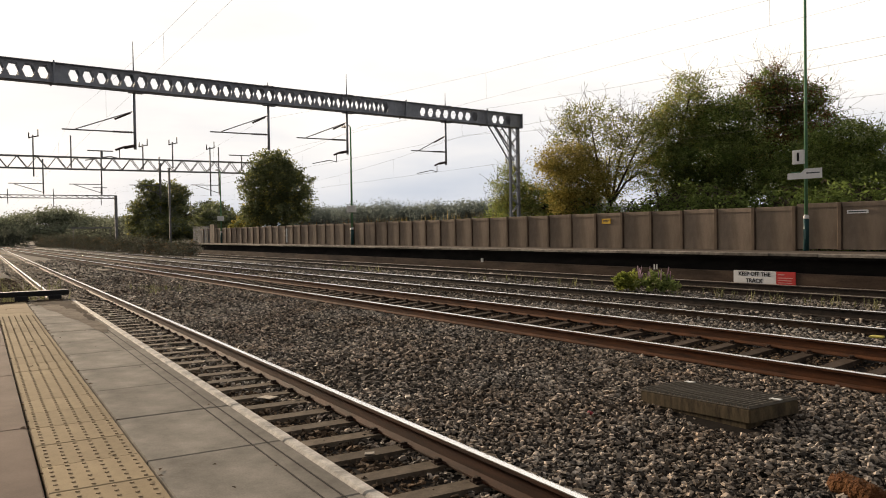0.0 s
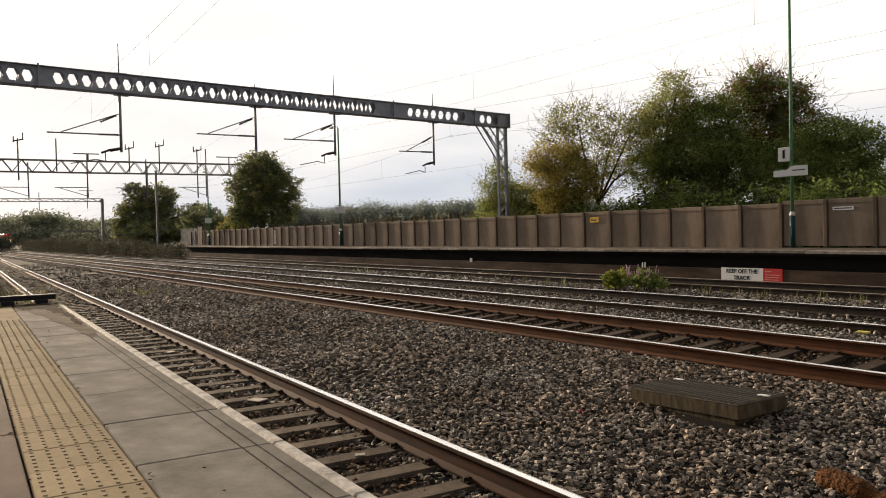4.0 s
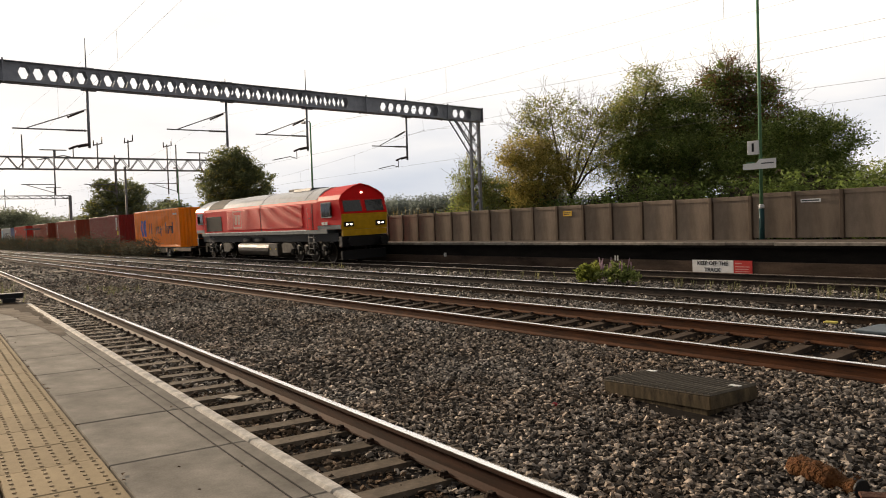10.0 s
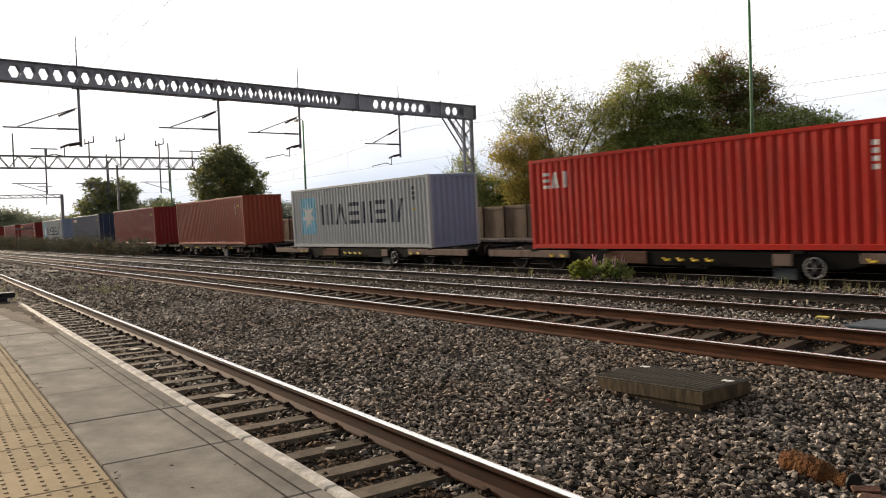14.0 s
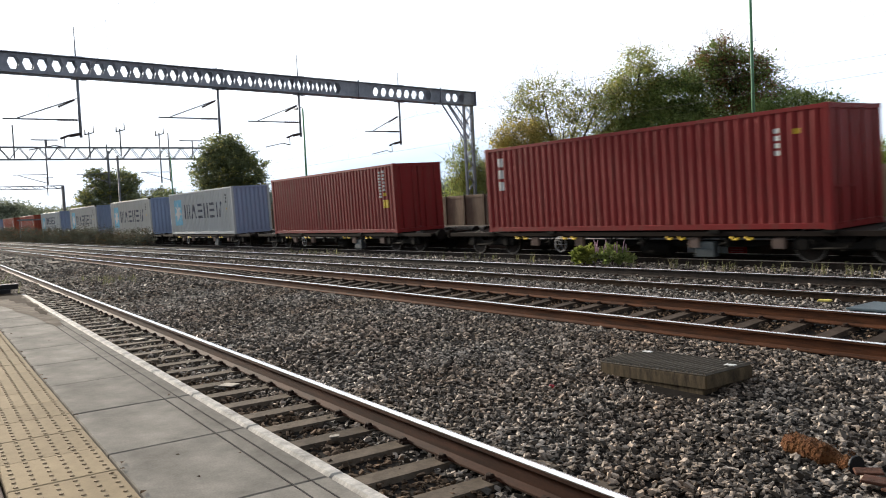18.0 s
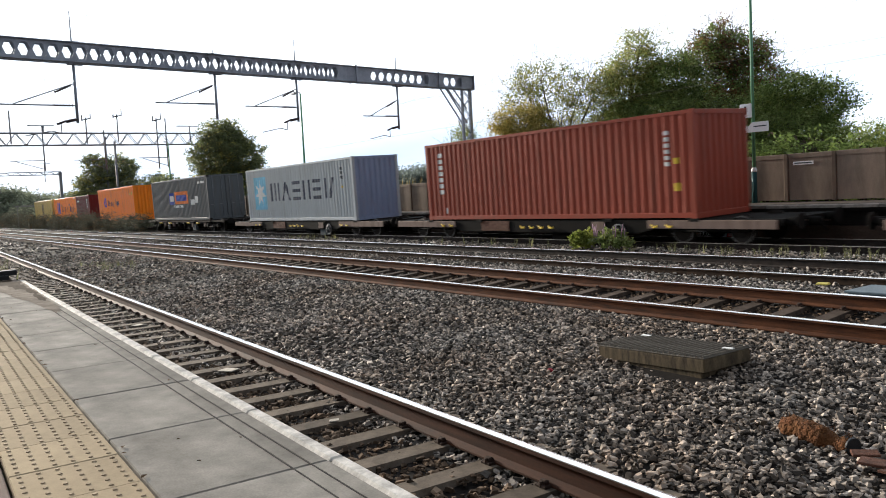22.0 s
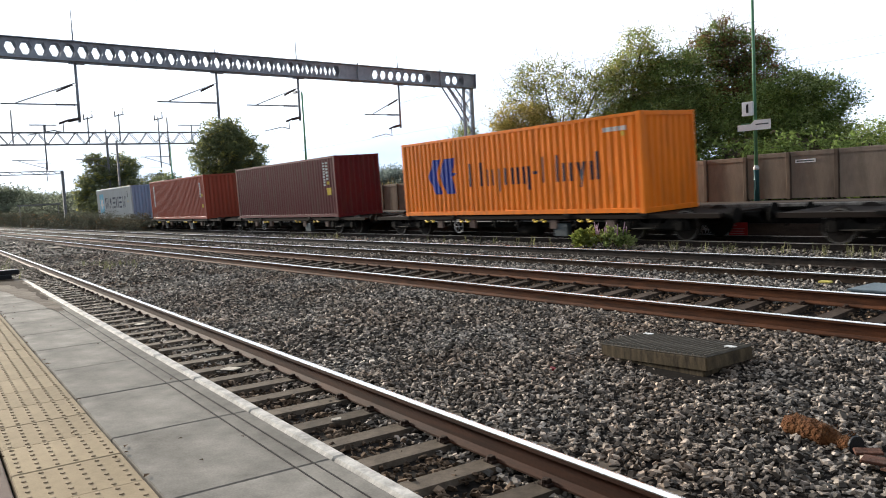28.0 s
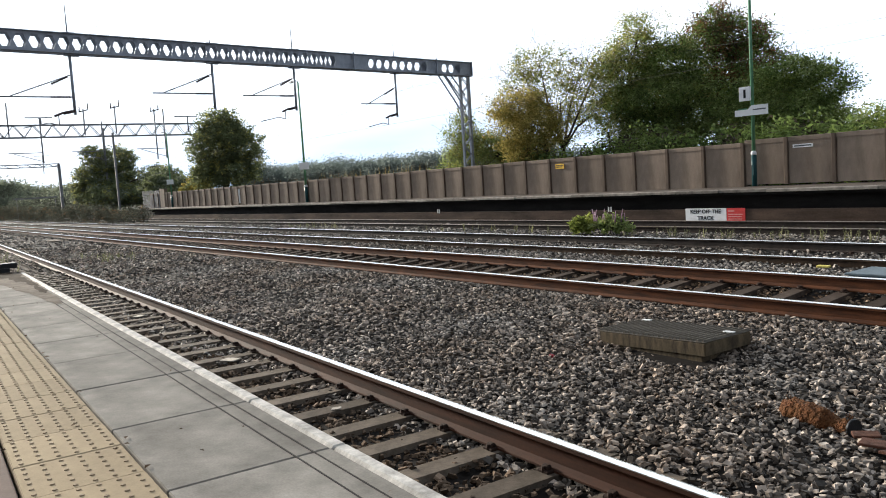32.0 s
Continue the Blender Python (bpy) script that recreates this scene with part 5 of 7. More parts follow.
row_of_plants("bramble_row", shrubs, [("scrub", 40.0, 0.06, 45000), ("bramble", 18.0, 0.06, 18000), ("rusty", 3.0, 0.06, 3000)], "low brown-green brambles between the tracks", 115, "brambles", depth=0.8)


def stalks(name, spots, h, seed, key, label, category, width=0.012, lean=0.25, leafy=0):
    """Grass blades or flower stalks standing in tufts."""
    rng = np.random.default_rng(seed)
    v, f = [], []
    for x, y, z, n, spread in spots:
        for i in range(n):
            p = Vector((x + rng.normal(0, spread), y + rng.normal(0, spread), z))
            hh = h * rng.uniform(0.5, 1.25)
            d = Vector((rng.normal(0, lean), rng.normal(0, lean), 1)) * hh
            s = Vector((rng.normal(), rng.normal(), 0)).normalized() * width * rng.uniform(0.6, 1.3)
            k = len(v)
            v += [p - s, p + s, p + d * 0.6 + s * 0.8, p + d * 0.6 - s * 0.8, p + d]
            f += [(k, k + 1, k + 2, k + 3), (k + 3, k + 2, k + 4)]
            for j in range(leafy):
                c = p + d * rng.uniform(0.15, 1.0)
                a = Vector((rng.normal(), rng.normal(), rng.normal(0.3, 0.5))).normalized() * 0.045
                b = a.cross(Vector((0.3, 0.5, 1))).normalized() * 0.016
                k = len(v)
                v += [c, c + a * 0.5 + b, c + a, c + a * 0.5 - b]
                f.append((k, k + 1, k + 2, k + 3))
    ob = solid(name, raw_mesh(name, [tuple(p) for p in v], f, LEAF[key]), None, None, label, category, kind="stuff")
    return ob


def buddleia():
    th = holder("buddleia_bush", None, "small green bush with mauve flower spikes between the tracks", "bush")
    c1, c2 = along(-16.1, 16.75, 0.30), along(-15.1, 16.85, 0.32)
    blobs = [(*c1, 0.42, 0.32, 0.30), (*c2, 0.55, 0.32, 0.28), (*along(-14.55, 16.8, 0.2), 0.28, 0.25, 0.16)]
    part("stems", Shape().tube((c1[0], c1[1], -0.05), c1, 0.02, 6).tube((c2[0], c2[1], -0.05), c2, 0.02, 6), M["bark"], th)
    part("leaves", leaves_mesh("leaves", blobs[:1], 330, 0.05, LEAF["fresh"], 5, clump=0.10, hollow=0.2), None, th, kind="stuff")
    part("leaves", leaves_mesh("leaves", blobs[1:], 260, 0.05, LEAF["mid"], 6, clump=0.10, hollow=0.2), None, th, kind="stuff")
    rng = random.Random(4)
    for i in range(15):
        x, y, z = along(-15.35 + rng.uniform(-0.35, 0.75), 16.8 + rng.uniform(-0.2, 0.2), 0.42)
        s = Shape()
        top = Vector((x + rng.uniform(-0.12, 0.12), y, z + rng.uniform(0.12, 0.34)))
        s.tube((x, y, z - 0.05), top, 0.022, 6, 0.008)
        part("flower_spike", s, LEAF["pink"], th, "mauve flower spike")


buddleia()
weeds = [(*along(u, v, 0.0), n, 0.09) for u, v, n in [(-14 + 0.42 * i + rng_h.uniform(-0.2, 0.2), 16.75 + rng_h.uniform(-0.12, 0.2), rng_h.randint(2, 7)) for i in range(26)]]
stalks("weeds", weeds, 0.24, 12, "weed", "thin upright weeds growing in the ballast", "weeds", 0.010, 0.16, 7)
stalks("weeds", [(*along(-24 + 0.9 * i + rng_h.uniform(-0.3, 0.3), 16.9, 0.0), rng_h.randint(2, 6), 0.10) for i in range(8)] + [(*along(-36 + 0.8 * i, 16.9, 0.0), 5, 0.12) for i in range(7)], 0.25, 14, "weed", "yellowish weeds beside the far track", "weeds", 0.012, 0.2, 6)
stalks("weeds", [(-31.5, 5.35, -0.22, 18, 0.35), (-30.0, 5.85, -0.22, 22, 0.38), (-28.9, 5.7, -0.22, 6, 0.3)], 0.22, 15, "weed", "patch of yellow-green weeds in the ballast", "weeds", 0.018, 0.3, 4)
stalks("tall_grass", [(*along(-44 + 0.45 * i, 23.3 + rng_h.uniform(-0.2, 0.4), 0.8), rng_h.randint(6, 15), 0.22) for i in range(30)], 1.75, 16, "straw", "straw-coloured tall grass behind the wall", "grass", 0.022, 0.10, 3)
stalks("tall_grass", [(*along(-55 + 0.6 * i, 23.4, 0.8), rng_h.randint(4, 9), 0.25) for i in range(24)], 1.62, 17, "rusty", "reddish dock stems behind the wall", "grass", 0.035, 0.10, 5)
stalks("weeds", [(-15.0 + rng_h.uniform(-1.5, 0.6), 0.4 + rng_h.uniform(-0.5, 0.6), 0.45, 10, 0.2) for i in range(10)], 0.55, 18, "weed", "scruffy weeds beyond the platform end", "weeds", 0.015, 0.4, 8)

# ---- freight train ----
SPEED = 30.96
LINE = TRACKS[2][0] + 0.7525
RAIL_TOP = TRACKS[2][1] + 0.02
RUNNING = []  # thing, where it is along the line at 20 s, height of its origin


def paint(name, base, dirt=(0.10, 0.075, 0.055), rust=0.55, rough=0.5, grime=0.6, spec=0.1):
    """Sprayed steel with rain streaks, dirt low down the pattern and small rust spots."""
    m = bpy.data.materials.new(name)
    m.use_nodes = True
    nt = m.node_tree
    b = nt.nodes["Principled BSDF"]
    ln = nt.links.new
    coord = nt.nodes.new("ShaderNodeTexCoord")
    info = nt.nodes.new("ShaderNodeObjectInfo")
    shift = nt.nodes.new("ShaderNodeVectorMath")
    shift.operation = "MULTIPLY_ADD"
    shift.inputs[1].default_value = (1, 1, 1)
    big = nt.nodes.new("ShaderNodeVectorMath")
    big.operation = "SCALE"
    big.inputs["Scale"].default_value = 37.0
    comb = nt.nodes.new("ShaderNodeCombineXYZ")
    for k in range(3):
        ln(info.outputs["Random"], comb.inputs[k])
    ln(comb.outputs[0], big.inputs[0])
    ln(coord.outputs["Object"], shift.inputs[0])
    ln(big.outputs[0], shift.inputs[2])
    mp = nt.nodes.new("ShaderNodeMapping")
    mp.inputs["Scale"].default_value = (2.2, 2.2, 0.22)
    ln(shift.outputs[0], mp.inputs["Vector"])
    streak = nt.nodes.new("ShaderNodeTexNoise")
    streak.inputs["Scale"].default_value = 2.0
    streak.inputs["Detail"].default_value = 7.0
    streak.inputs["Roughness"].default_value = 0.7
    ln(mp.outputs[0], streak.inputs["Vector"])
    r1 = nt.nodes.new("ShaderNodeMapRange")
    r1.inputs["From Min"].default_value = 0.48
    r1.inputs["From Max"].default_value = 0.82
    r1.inputs["To Max"].default_value = grime
    ln(streak.outputs["Fac"], r1.inputs["Value"])
    mix1 = nt.nodes.new("ShaderNodeMixRGB")
    mix1.inputs["Color1"].default_value = (*base, 1)
    mix1.inputs["Color2"].default_value = (*dirt, 1)
    ln(r1.outputs[0], mix1.inputs["Fac"])
    spots = nt.nodes.new("ShaderNodeTexNoise")
    spots.inputs["Scale"].default_value = 3.2
    spots.inputs["Detail"].default_value = 9.0
    spots.inputs["Roughness"].default_value = 0.75
    ln(shift.outputs[0], spots.inputs["Vector"])
    r2 = nt.nodes.new("ShaderNodeMapRange")
    r2.inputs["From Min"].default_value = 0.66
    r2.inputs["From Max"].default_value = 0.72
    r2.inputs["To Max"].default_value = rust
    ln(spots.outputs["Fac"], r2.inputs["Value"])
    mix2 = nt.nodes.new("ShaderNodeMixRGB")
    mix2.inputs["Color2"].default_value = (0.13, 0.05, 0.025, 1)
    ln(mix1.outputs[0], mix2.inputs["Color1"])
    ln(r2.outputs[0], mix2.inputs["Fac"])
    ln(mix2.outputs[0], b.inputs["Base Color"])
    b.inputs["Roughness"].default_value = rough
    b.inputs["Specular IOR Level"].default_value = spec
    fine = nt.nodes.new("ShaderNodeTexNoise")
    fine.inputs["Scale"].default_value = 9.0
    bp = nt.nodes.new("ShaderNodeBump")
    bp.inputs["Strength"].default_value = 0.12
    bp.inputs["Distance"].default_value = 0.02
    ln(coord.outputs["Object"], fine.inputs["Vector"])
    ln(fine.outputs["Fac"], bp.inputs["Height"])
    ln(bp.outputs[0], b.inputs["Normal"])
    return m


PAINT = {
    "orange": paint("orange_container_paint", (0.92, 0.235, 0.015)),
    "maroon": paint("maroon_container_paint", (0.115, 0.018, 0.022)),
    "oxide": paint("red_oxide_container_paint", (0.32, 0.060, 0.034)),
    "brick": paint("brick_brown_container_paint", (0.29, 0.062, 0.037)),
    "red": paint("bright_red_container_paint", (0.52, 0.032, 0.022)),
    "claret": paint("claret_container_paint", (0.215, 0.026, 0.026)),
    "silver": paint("light_grey_container_paint", (0.42, 0.45, 0.47), dirt=(0.22, 0.20, 0.17)),
    "ivory": paint("stained_pale_grey_container_paint", (0.42, 0.432, 0.425), dirt=(0.17, 0.13, 0.09), grime=0.75),
    # shade on the pale containers' ends, put into a bluer, darker grey
    "shadedend": paint("shaded_container_end_paint", (0.25, 0.30, 0.43), dirt=(0.16, 0.17, 0.2)),
    "navy": paint("dark_blue_container_paint", (0.035, 0.06, 0.115)),
    "slate": paint("slate_grey_container_paint", (0.105, 0.112, 0.118), grime=0.75),
    "mustard": paint("mustard_yellow_container_paint", (0.55, 0.40, 0.11)),
    "loco": paint("traffic_red_locomotive_paint", (0.74, 0.011, 0.014), rough=0.45, rust=0.08, grime=0.25, spec=0.07),
    # roof grey is raised so its colour holds some of the sun's glare
    "rooftop": paint("glare_light_dusty_roof_paint", (0.50, 0.51, 0.53), rough=0.22, grime=0.5),
    # running gear and frame are blackened past their paint for shade under the train
    "bogie": paint("shade_black_oily_gear", (0.010, 0.009, 0.008), dirt=(0.018, 0.014, 0.011), rough=0.9, rust=0.12),
    "rustframe": paint("shade_dark_rusty_frame", (0.022, 0.016, 0.013), dirt=(0.018, 0.014, 0.011), rough=0.9, rust=0.25),
    "paleframe": paint("brown_grey_wagon_skirt", (0.20, 0.145, 0.12), dirt=(0.06, 0.038, 0.03), rough=0.75, rust=0.9, grime=1.0),
}

CACHE = {}


def shared(key, make, material):
    """One mesh for all alike pieces of one colour."""
    if key not in CACHE:
        CACHE[key] = make().mesh(key[0], material)
    return CACHE[key]


def corrugated(length, h, y, thick, pitch, depth, z0, z1, x_margin):
    """A wall of trapezoid ribs along x, facing -y."""
    s = Shape()
    n = int((length - 2 * x_margin) / pitch)
    step = (length - 2 * x_margin) / n
    xs = []
    for i in range(n):
        x = -length / 2 + x_margin + i * step
        xs += [(x, 0.0), (x + 0.30 * step, 0.0), (x + 0.5 * step, depth), (x + 0.80 * step, depth)]
    xs.append((length / 2 - x_margin, 0.0))
    m, v, f = len(xs), [], []
    for x, d in xs:
        v += [(x, y + d, z0), (x, y + d, z1)]
    for i in range(m - 1):
        f.append((2 * i, 2 * i + 2, 2 * i + 3, 2 * i + 1))
    a = len(v)
    v += [(xs[0][0], y + thick, z0), (xs[0][0], y + thick, z1), (xs[-1][0], y + thick, z0), (xs[-1][0], y + thick, z1)]
    f += [(a, a + 1, a + 3, a + 2)]
    return s.add(v, f)


def rib_cuts(length, margin=0.12, pitch=0.276, depth=0.036):
    n = int((length - 2 * margin) / pitch)
    step = (length - 2 * margin) / n
    out = []
    for i in range(n):
        x = -length / 2 + margin + i * step
        out += [(x, 0.0), (x + 0.30 * step, 0.0), (x + 0.5 * step, depth), (x + 0.80 * step, depth)]
    return out + [(length / 2 - margin, 0.0)]


def on_ribs(length, polygons, proud=0.005):
    """Paint that follows the ribs of a side wall: convex polygons of (x, z) laid over its profile."""
    cuts = rib_cuts(length)
    xs, ds = [c[0] for c in cuts], [c[1] for c in cuts]
    s = Shape()
    for poly in polygons:
        lo, hi = min(q[0] for q in poly), max(q[0] for q in poly)
        at = sorted({lo, hi} | {x for x in xs if lo < x < hi} | {q[0] for q in poly})

        def span(x):
            zs = []
            for (xa, za), (xb, zb) in zip(poly, poly[1:] + poly[:1]):
                if min(xa, xb) - 1e-9 <= x <= max(xa, xb) + 1e-9:
                    zs += [za, zb] if abs(xb - xa) < 1e-9 else [za + (zb - za) * (x - xa) / (xb - xa)]
            return min(zs), max(zs)
        for a, b in zip(at, at[1:]):
            if b - a < 1e-5:
                continue
            e = (b - a) * 1e-4
            (a0, a1), (b0, b1) = span(a + e), span(b - e)
            ya, yb = (-1.219 + 0.012 - proud + float(np.interp(q, xs, ds)) for q in (a, b))
            s.add([(a, ya, a0), (b, yb, b0), (b, yb, b1), (a, ya, a1)], [(0, 1, 2, 3)])
    return s


def container(colour, h, length, marks, label, end="doors", end_colour=None):
    """A ribbed steel shipping container; its origin is under its middle, on its floor."""
    th = holder("shipping_container", None, label, "container", "containers on the freight train")
    col, ecol = PAINT[colour], PAINT[end_colour or colour]
    L, W = length / 2, 1.219
    side = shared(("side_wall", colour, h, length), lambda: corrugated(length, h, -W + 0.012, 0.09, 0.276, 0.036, 0.15, h - 0.10, 0.12), col)
    part("side_wall", side, None, th)
    part("side_wall", side, None, th, m=pose(0, 0, 0, 0, 0, 180))
    post = shared(("corner_post", colour, h, "post"), lambda: Shape().box(-0.08, -0.05, 0.11, 0.08, 0.10, h - 0.11, 0.012), col)
    cast = shared(("corner_casting", colour), lambda: Shape().box(-0.09, -0.052, 0.0, 0.09, 0.11, 0.118, 0.01), PAINT["rustframe"] if colour in ("slate", "ivory") else col)
    for sx in (-1, 1):
        for sy in (-1, 1):
            m0 = pose(sx * (L - 0.085), sy * (W - 0.052), 0, 0, 0, 0 if sy < 0 else 180)
            part("corner_post", post, None, th, m=m0)
            part("corner_casting", cast, None, th, m=m0)
            part("corner_casting", cast, None, th, m=m0 @ pose(0, 0, h - 0.118))
    sill = shared(("bottom_rail", colour, length), lambda: Shape().box(-L + 0.17, -W + 0.002, 0.02, L - 0.17, -W + 0.06, 0.155, 0.008), col)
    rail = shared(("top_rail", colour, length), lambda: Shape().box(-L + 0.17, -W + 0.004, -0.105, L - 0.17, -W + 0.064, -0.01, 0.008), col)
    for r in (0, 180):
        part("bottom_rail", sill, None, th, m=pose(0, 0, 0, 0, 0, r))
        part("top_rail", rail, None, th, m=pose(0, 0, h, 0, 0, r))
    roof = shared(("roof", colour, length), lambda: Shape().box(-L + 0.1, -W + 0.06, -0.05, L - 0.1, W - 0.06, -0.018), ecol)
    part("roof", roof, None, th, m=pose(0, 0, h))
    floor = shared(("floor", length), lambda: Shape().box(-L + 0.1, -W + 0.06, 0.05, L - 0.1, W - 0.06, 0.14), M["black"])
    part("floor", floor, None, th)
    head = shared(("end_sill", colour, "e"), lambda: Shape().box(-0.14, -W + 0.1, 0.02, 0.0, W - 0.1, 0.15, 0.01).box(-0.14, -W + 0.1, 0.0, 0.0, W - 0.1, 0.02), ecol)
    header = shared(("end_header", colour, "e"), lambda: Shape().box(-0.12, -W + 0.1, -0.13, 0.0, W - 0.1, -0.01, 0.01), ecol)
    plain = shared(("end_wall", colour, h), lambda: corrugated(2 * W, h, 0.0, 0.06, 0.25, 0.04, 0.14, h - 0.12, 0.12), ecol)
    door = shared(("door", colour, h), lambda: Shape().box(-0.06, 0.015, 0.155, -0.012, W - 0.13, h - 0.135, 0.012).box(-0.012, 0.1, 0.55, -0.006, W - 0.22, 0.60).box(-0.012, 0.1, 1.35, -0.006, W - 0.22, 1.40).box(-0.012, 0.1, 2.1, -0.006, W - 0.22, 2.15), ecol)
    bar = shared(("locking_bar", colour, h), lambda: Shape().tube((0.012, 0, 0.1), (0.012, 0, h - 0.1), 0.017, 8).box(0.0, -0.03, 0.95, 0.03, 0.20, 0.99), M["galv"] if colour not in ("maroon", "claret", "brick", "oxide") else ecol)
    for sx in (-1, 1):
        face = pose(sx * L, 0, 0, 0, 0, 0 if sx > 0 else 180)
        part("end_sill", head, None, th, m=face)
        part("end_header", header, None, th, m=face @ pose(0, 0, h))
        if (end == "doors") == (sx > 0):
            for k in (1, -1):
                d = part("door", door, None, th, m=face @ (pose(0, 0, 0) if k > 0 else Matrix.Diagonal((1, -1, 1, 1))))
                for y in (0.28, 0.86):
                    part("locking_bar", bar, None, d, m=pose(0, y, 0))
        else:
            part("end_wall", plain, None, th, m=face @ pose(-0.012, 0, 0, 0, 0, 90))
    for kind, x, z, w, hh, key, *row in marks:
        fill = 0.48 if kind == "bars" and hh > 0.8 and key == "d11" else 0.78 if hh < 0.5 else 0.66
        # x from the rear end, z above the floor: middle of the mark
        px, ink = -L + x, MARK[key[0]]
        n = int(key[1:] or 1)
        if kind == "bars":
            for i in range(n):
                a, b = px - w / 2 + w * (i + 0.5 - fill / 2) / n, px - w / 2 + w * (i + 0.5 + fill / 2) / n
                part("marking", on_ribs(length, [[(a, z - hh / 2), (b, z - hh / 2), (b, z + hh / 2), (a, z + hh / 2)]]), ink, th, "painted block marking")
        elif kind == "column":
            for i in range(n):
                a, b = z - hh / 2 + hh * i / n + 0.02, z - hh / 2 + hh * (i + 0.78) / n
                part("marking", on_ribs(length, [[(px - w / 2, a), (px + w / 2, a), (px + w / 2, b), (px - w / 2, b)]]), ink, th, "painted block marking")
        elif kind == "patch":
            part("marking", on_ribs(length, [[(px - w / 2, z - hh / 2), (px + w / 2, z - hh / 2), (px + w / 2, z + hh / 2), (px - w / 2, z + hh / 2)]], 0.003), ink, th, "painted panel marking")
        elif kind == "star":
            pts = []
            for i in range(14):
                r = (hh if i % 2 == 0 else hh * 0.40) / 2
                a = math.pi / 2 + math.pi * i / 7
                pts.append((px + r * math.cos(a), z + r * math.sin(a)))
            part("marking", on_ribs(length, [[(px, z), pts[i], pts[(i + 1) % 14]] for i in range(14)], 0.008), ink, th, "pale painted star shape")
        elif kind == "strokes":
            thick, flat, groups = row[0]
            for g0, g1, strokes in groups:
                xa, xb, polys = px - w / 2 + w * g0 + thick / 2, px - w / 2 + w * g1 - thick / 2, []
                xb = max(xb, xa)
                for a, c, b, d in strokes:
                    xp, xq, zp, zq = xa + (xb - xa) * a, xa + (xb - xa) * b, z - hh / 2 + hh * c, z - hh / 2 + hh * d
                    if c == d:
                        zl = zp + flat * hh * (0.5 - min(1.0, max(0.0, c)))
                        polys.append([(xp - thick / 2, zl - flat * hh / 2), (xq + thick / 2, zl - flat * hh / 2), (xq + thick / 2, zl + flat * hh / 2), (xp - thick / 2, zl + flat * hh / 2)])
                    else:
                        polys.append([(xp - thick / 2, zp), (xp + thick / 2, zp), (xq + thick / 2, zq), (xq - thick / 2, zq)])
                for k, poly in enumerate(polys):
                    part("marking", on_ribs(length, [poly], 0.004 + 0.0015 * k), ink, th, "painted bar marking")
        elif kind == "shield":
            for poly in ([(0.0, 0.5), (0.2, 1), (0.46, 1), (0.30, 0.5)], [(0.0, 0.5), (0.30, 0.5), (0.5, 0), (0.24, 0)], [(0.42, 0.52), (0.6, 1), (1.0, 1), (0.86, 0.52)], [(0.42, 0.52), (0.86, 0.52), (0.97, 0), (0.64, 0)], [(0.86, 0.60), (1.06, 0.56), (0.86, 0.48)]):
                part("marking", on_ribs(length, [[(px - w / 2 + w * a, z - hh / 2 + hh * b) for a, b in poly]]), ink, th, "slanting blue painted shape")
    return th


# rows of plain bars that stand for writing: each group's ends along the row, and its bars (x, z, x, z) within the group
UPRIGHTS = [(0, 0, 0, 1), (1, 0, 1, 1)]
LEANING = [(0, 0, 0.5, 1), (1, 0, 0.5, 1)]
LEVELS = [(0, 0, 1, 0), (0, 0.5, 1, 0.5), (0, 1, 1, 1)]
WIDE_ROW = (0.2, 0.17, [(0.0, 0.16, UPRIGHTS + [(0.5, 0, 0.5, 1)]), (0.195, 0.335, LEANING), (0.37, 0.50, LEVELS), (0.54, 0.66, UPRIGHTS), (0.70, 0.815, LEVELS), (0.87, 1.0, [(0, 0, 0, 1), (0.5, 0, 1, 1)])])
LOW_ROW = (0.16, 0.14, [(0.0, 0.095, LEVELS), (0.15, 0.24, LEVELS), (0.28, 0.38, LEANING), (0.42, 0.50, LEVELS), (0.54, 0.65, LEANING), (0.71, 0.81, UPRIGHTS), (0.88, 0.99, UPRIGHTS)])
SHORT = [(0, 0, 0, 0.68), (1, 0, 1, 0.68)]
THIN_ROW = (0.105, 0.11, [(0.0, 0.115, UPRIGHTS), (0.155, 0.215, SHORT), (0.255, 0.325, SHORT + [(0, -0.25, 0, 0)]), (0.365, 0.425, SHORT), (0.455, 0.51, SHORT + [(1, -0.25, 1, 0)]), (0.535, 0.57, [(0, 0.4, 1, 0.4)]), (0.60, 0.665, [(0, 0, 0, 1)]), (0.705, 0.706, [(0, 0, 0, 1)]), (0.75, 0.815, SHORT), (0.845, 0.905, [(0, 0.68, 0.5, 0), (1, 0.68, 0.35, -0.25)]), (0.935, 0.99, SHORT + [(1, 0.68, 1, 1)])])
STEM_ROW = (0.27, 0.09, [(0.08, 0.92, [(0, 0, 0, 1), (0.5, 0, 0.5, 1), (1, 0, 1, 1)])])
CURL_ROW = (0.17, 0.20, [(0.03, 0.43, LEVELS), (0.58, 0.97, UPRIGHTS)])
CHALK_ROW = (0.12, 0.2, [(0.0, 0.28, LEVELS), (0.38, 0.72, LEANING), (0.92, 0.93, [(0, 0, 0, 1)])])
MARK = {"d": M["deep"], "b": M["blue"], "s": M["skyblue"], "c": M["chalk"], "y": M["lemon"], "t": M["tangerine"], "k": M["black"], "r": M["signred"], "g": M["solegrey"]}
STAR = [("patch", 1.80, 1.52, 1.56, 1.78, "s"), ("star", 1.80, 1.52, 0, 1.52, "c"), ("strokes", 6.75, 1.54, 7.15, 0.96, "d", WIDE_ROW), ("column", 11.1, 2.2, 0.16, 0.6, "g3"), ("patch", 11.1, 1.55, 0.12, 0.10, "y")]
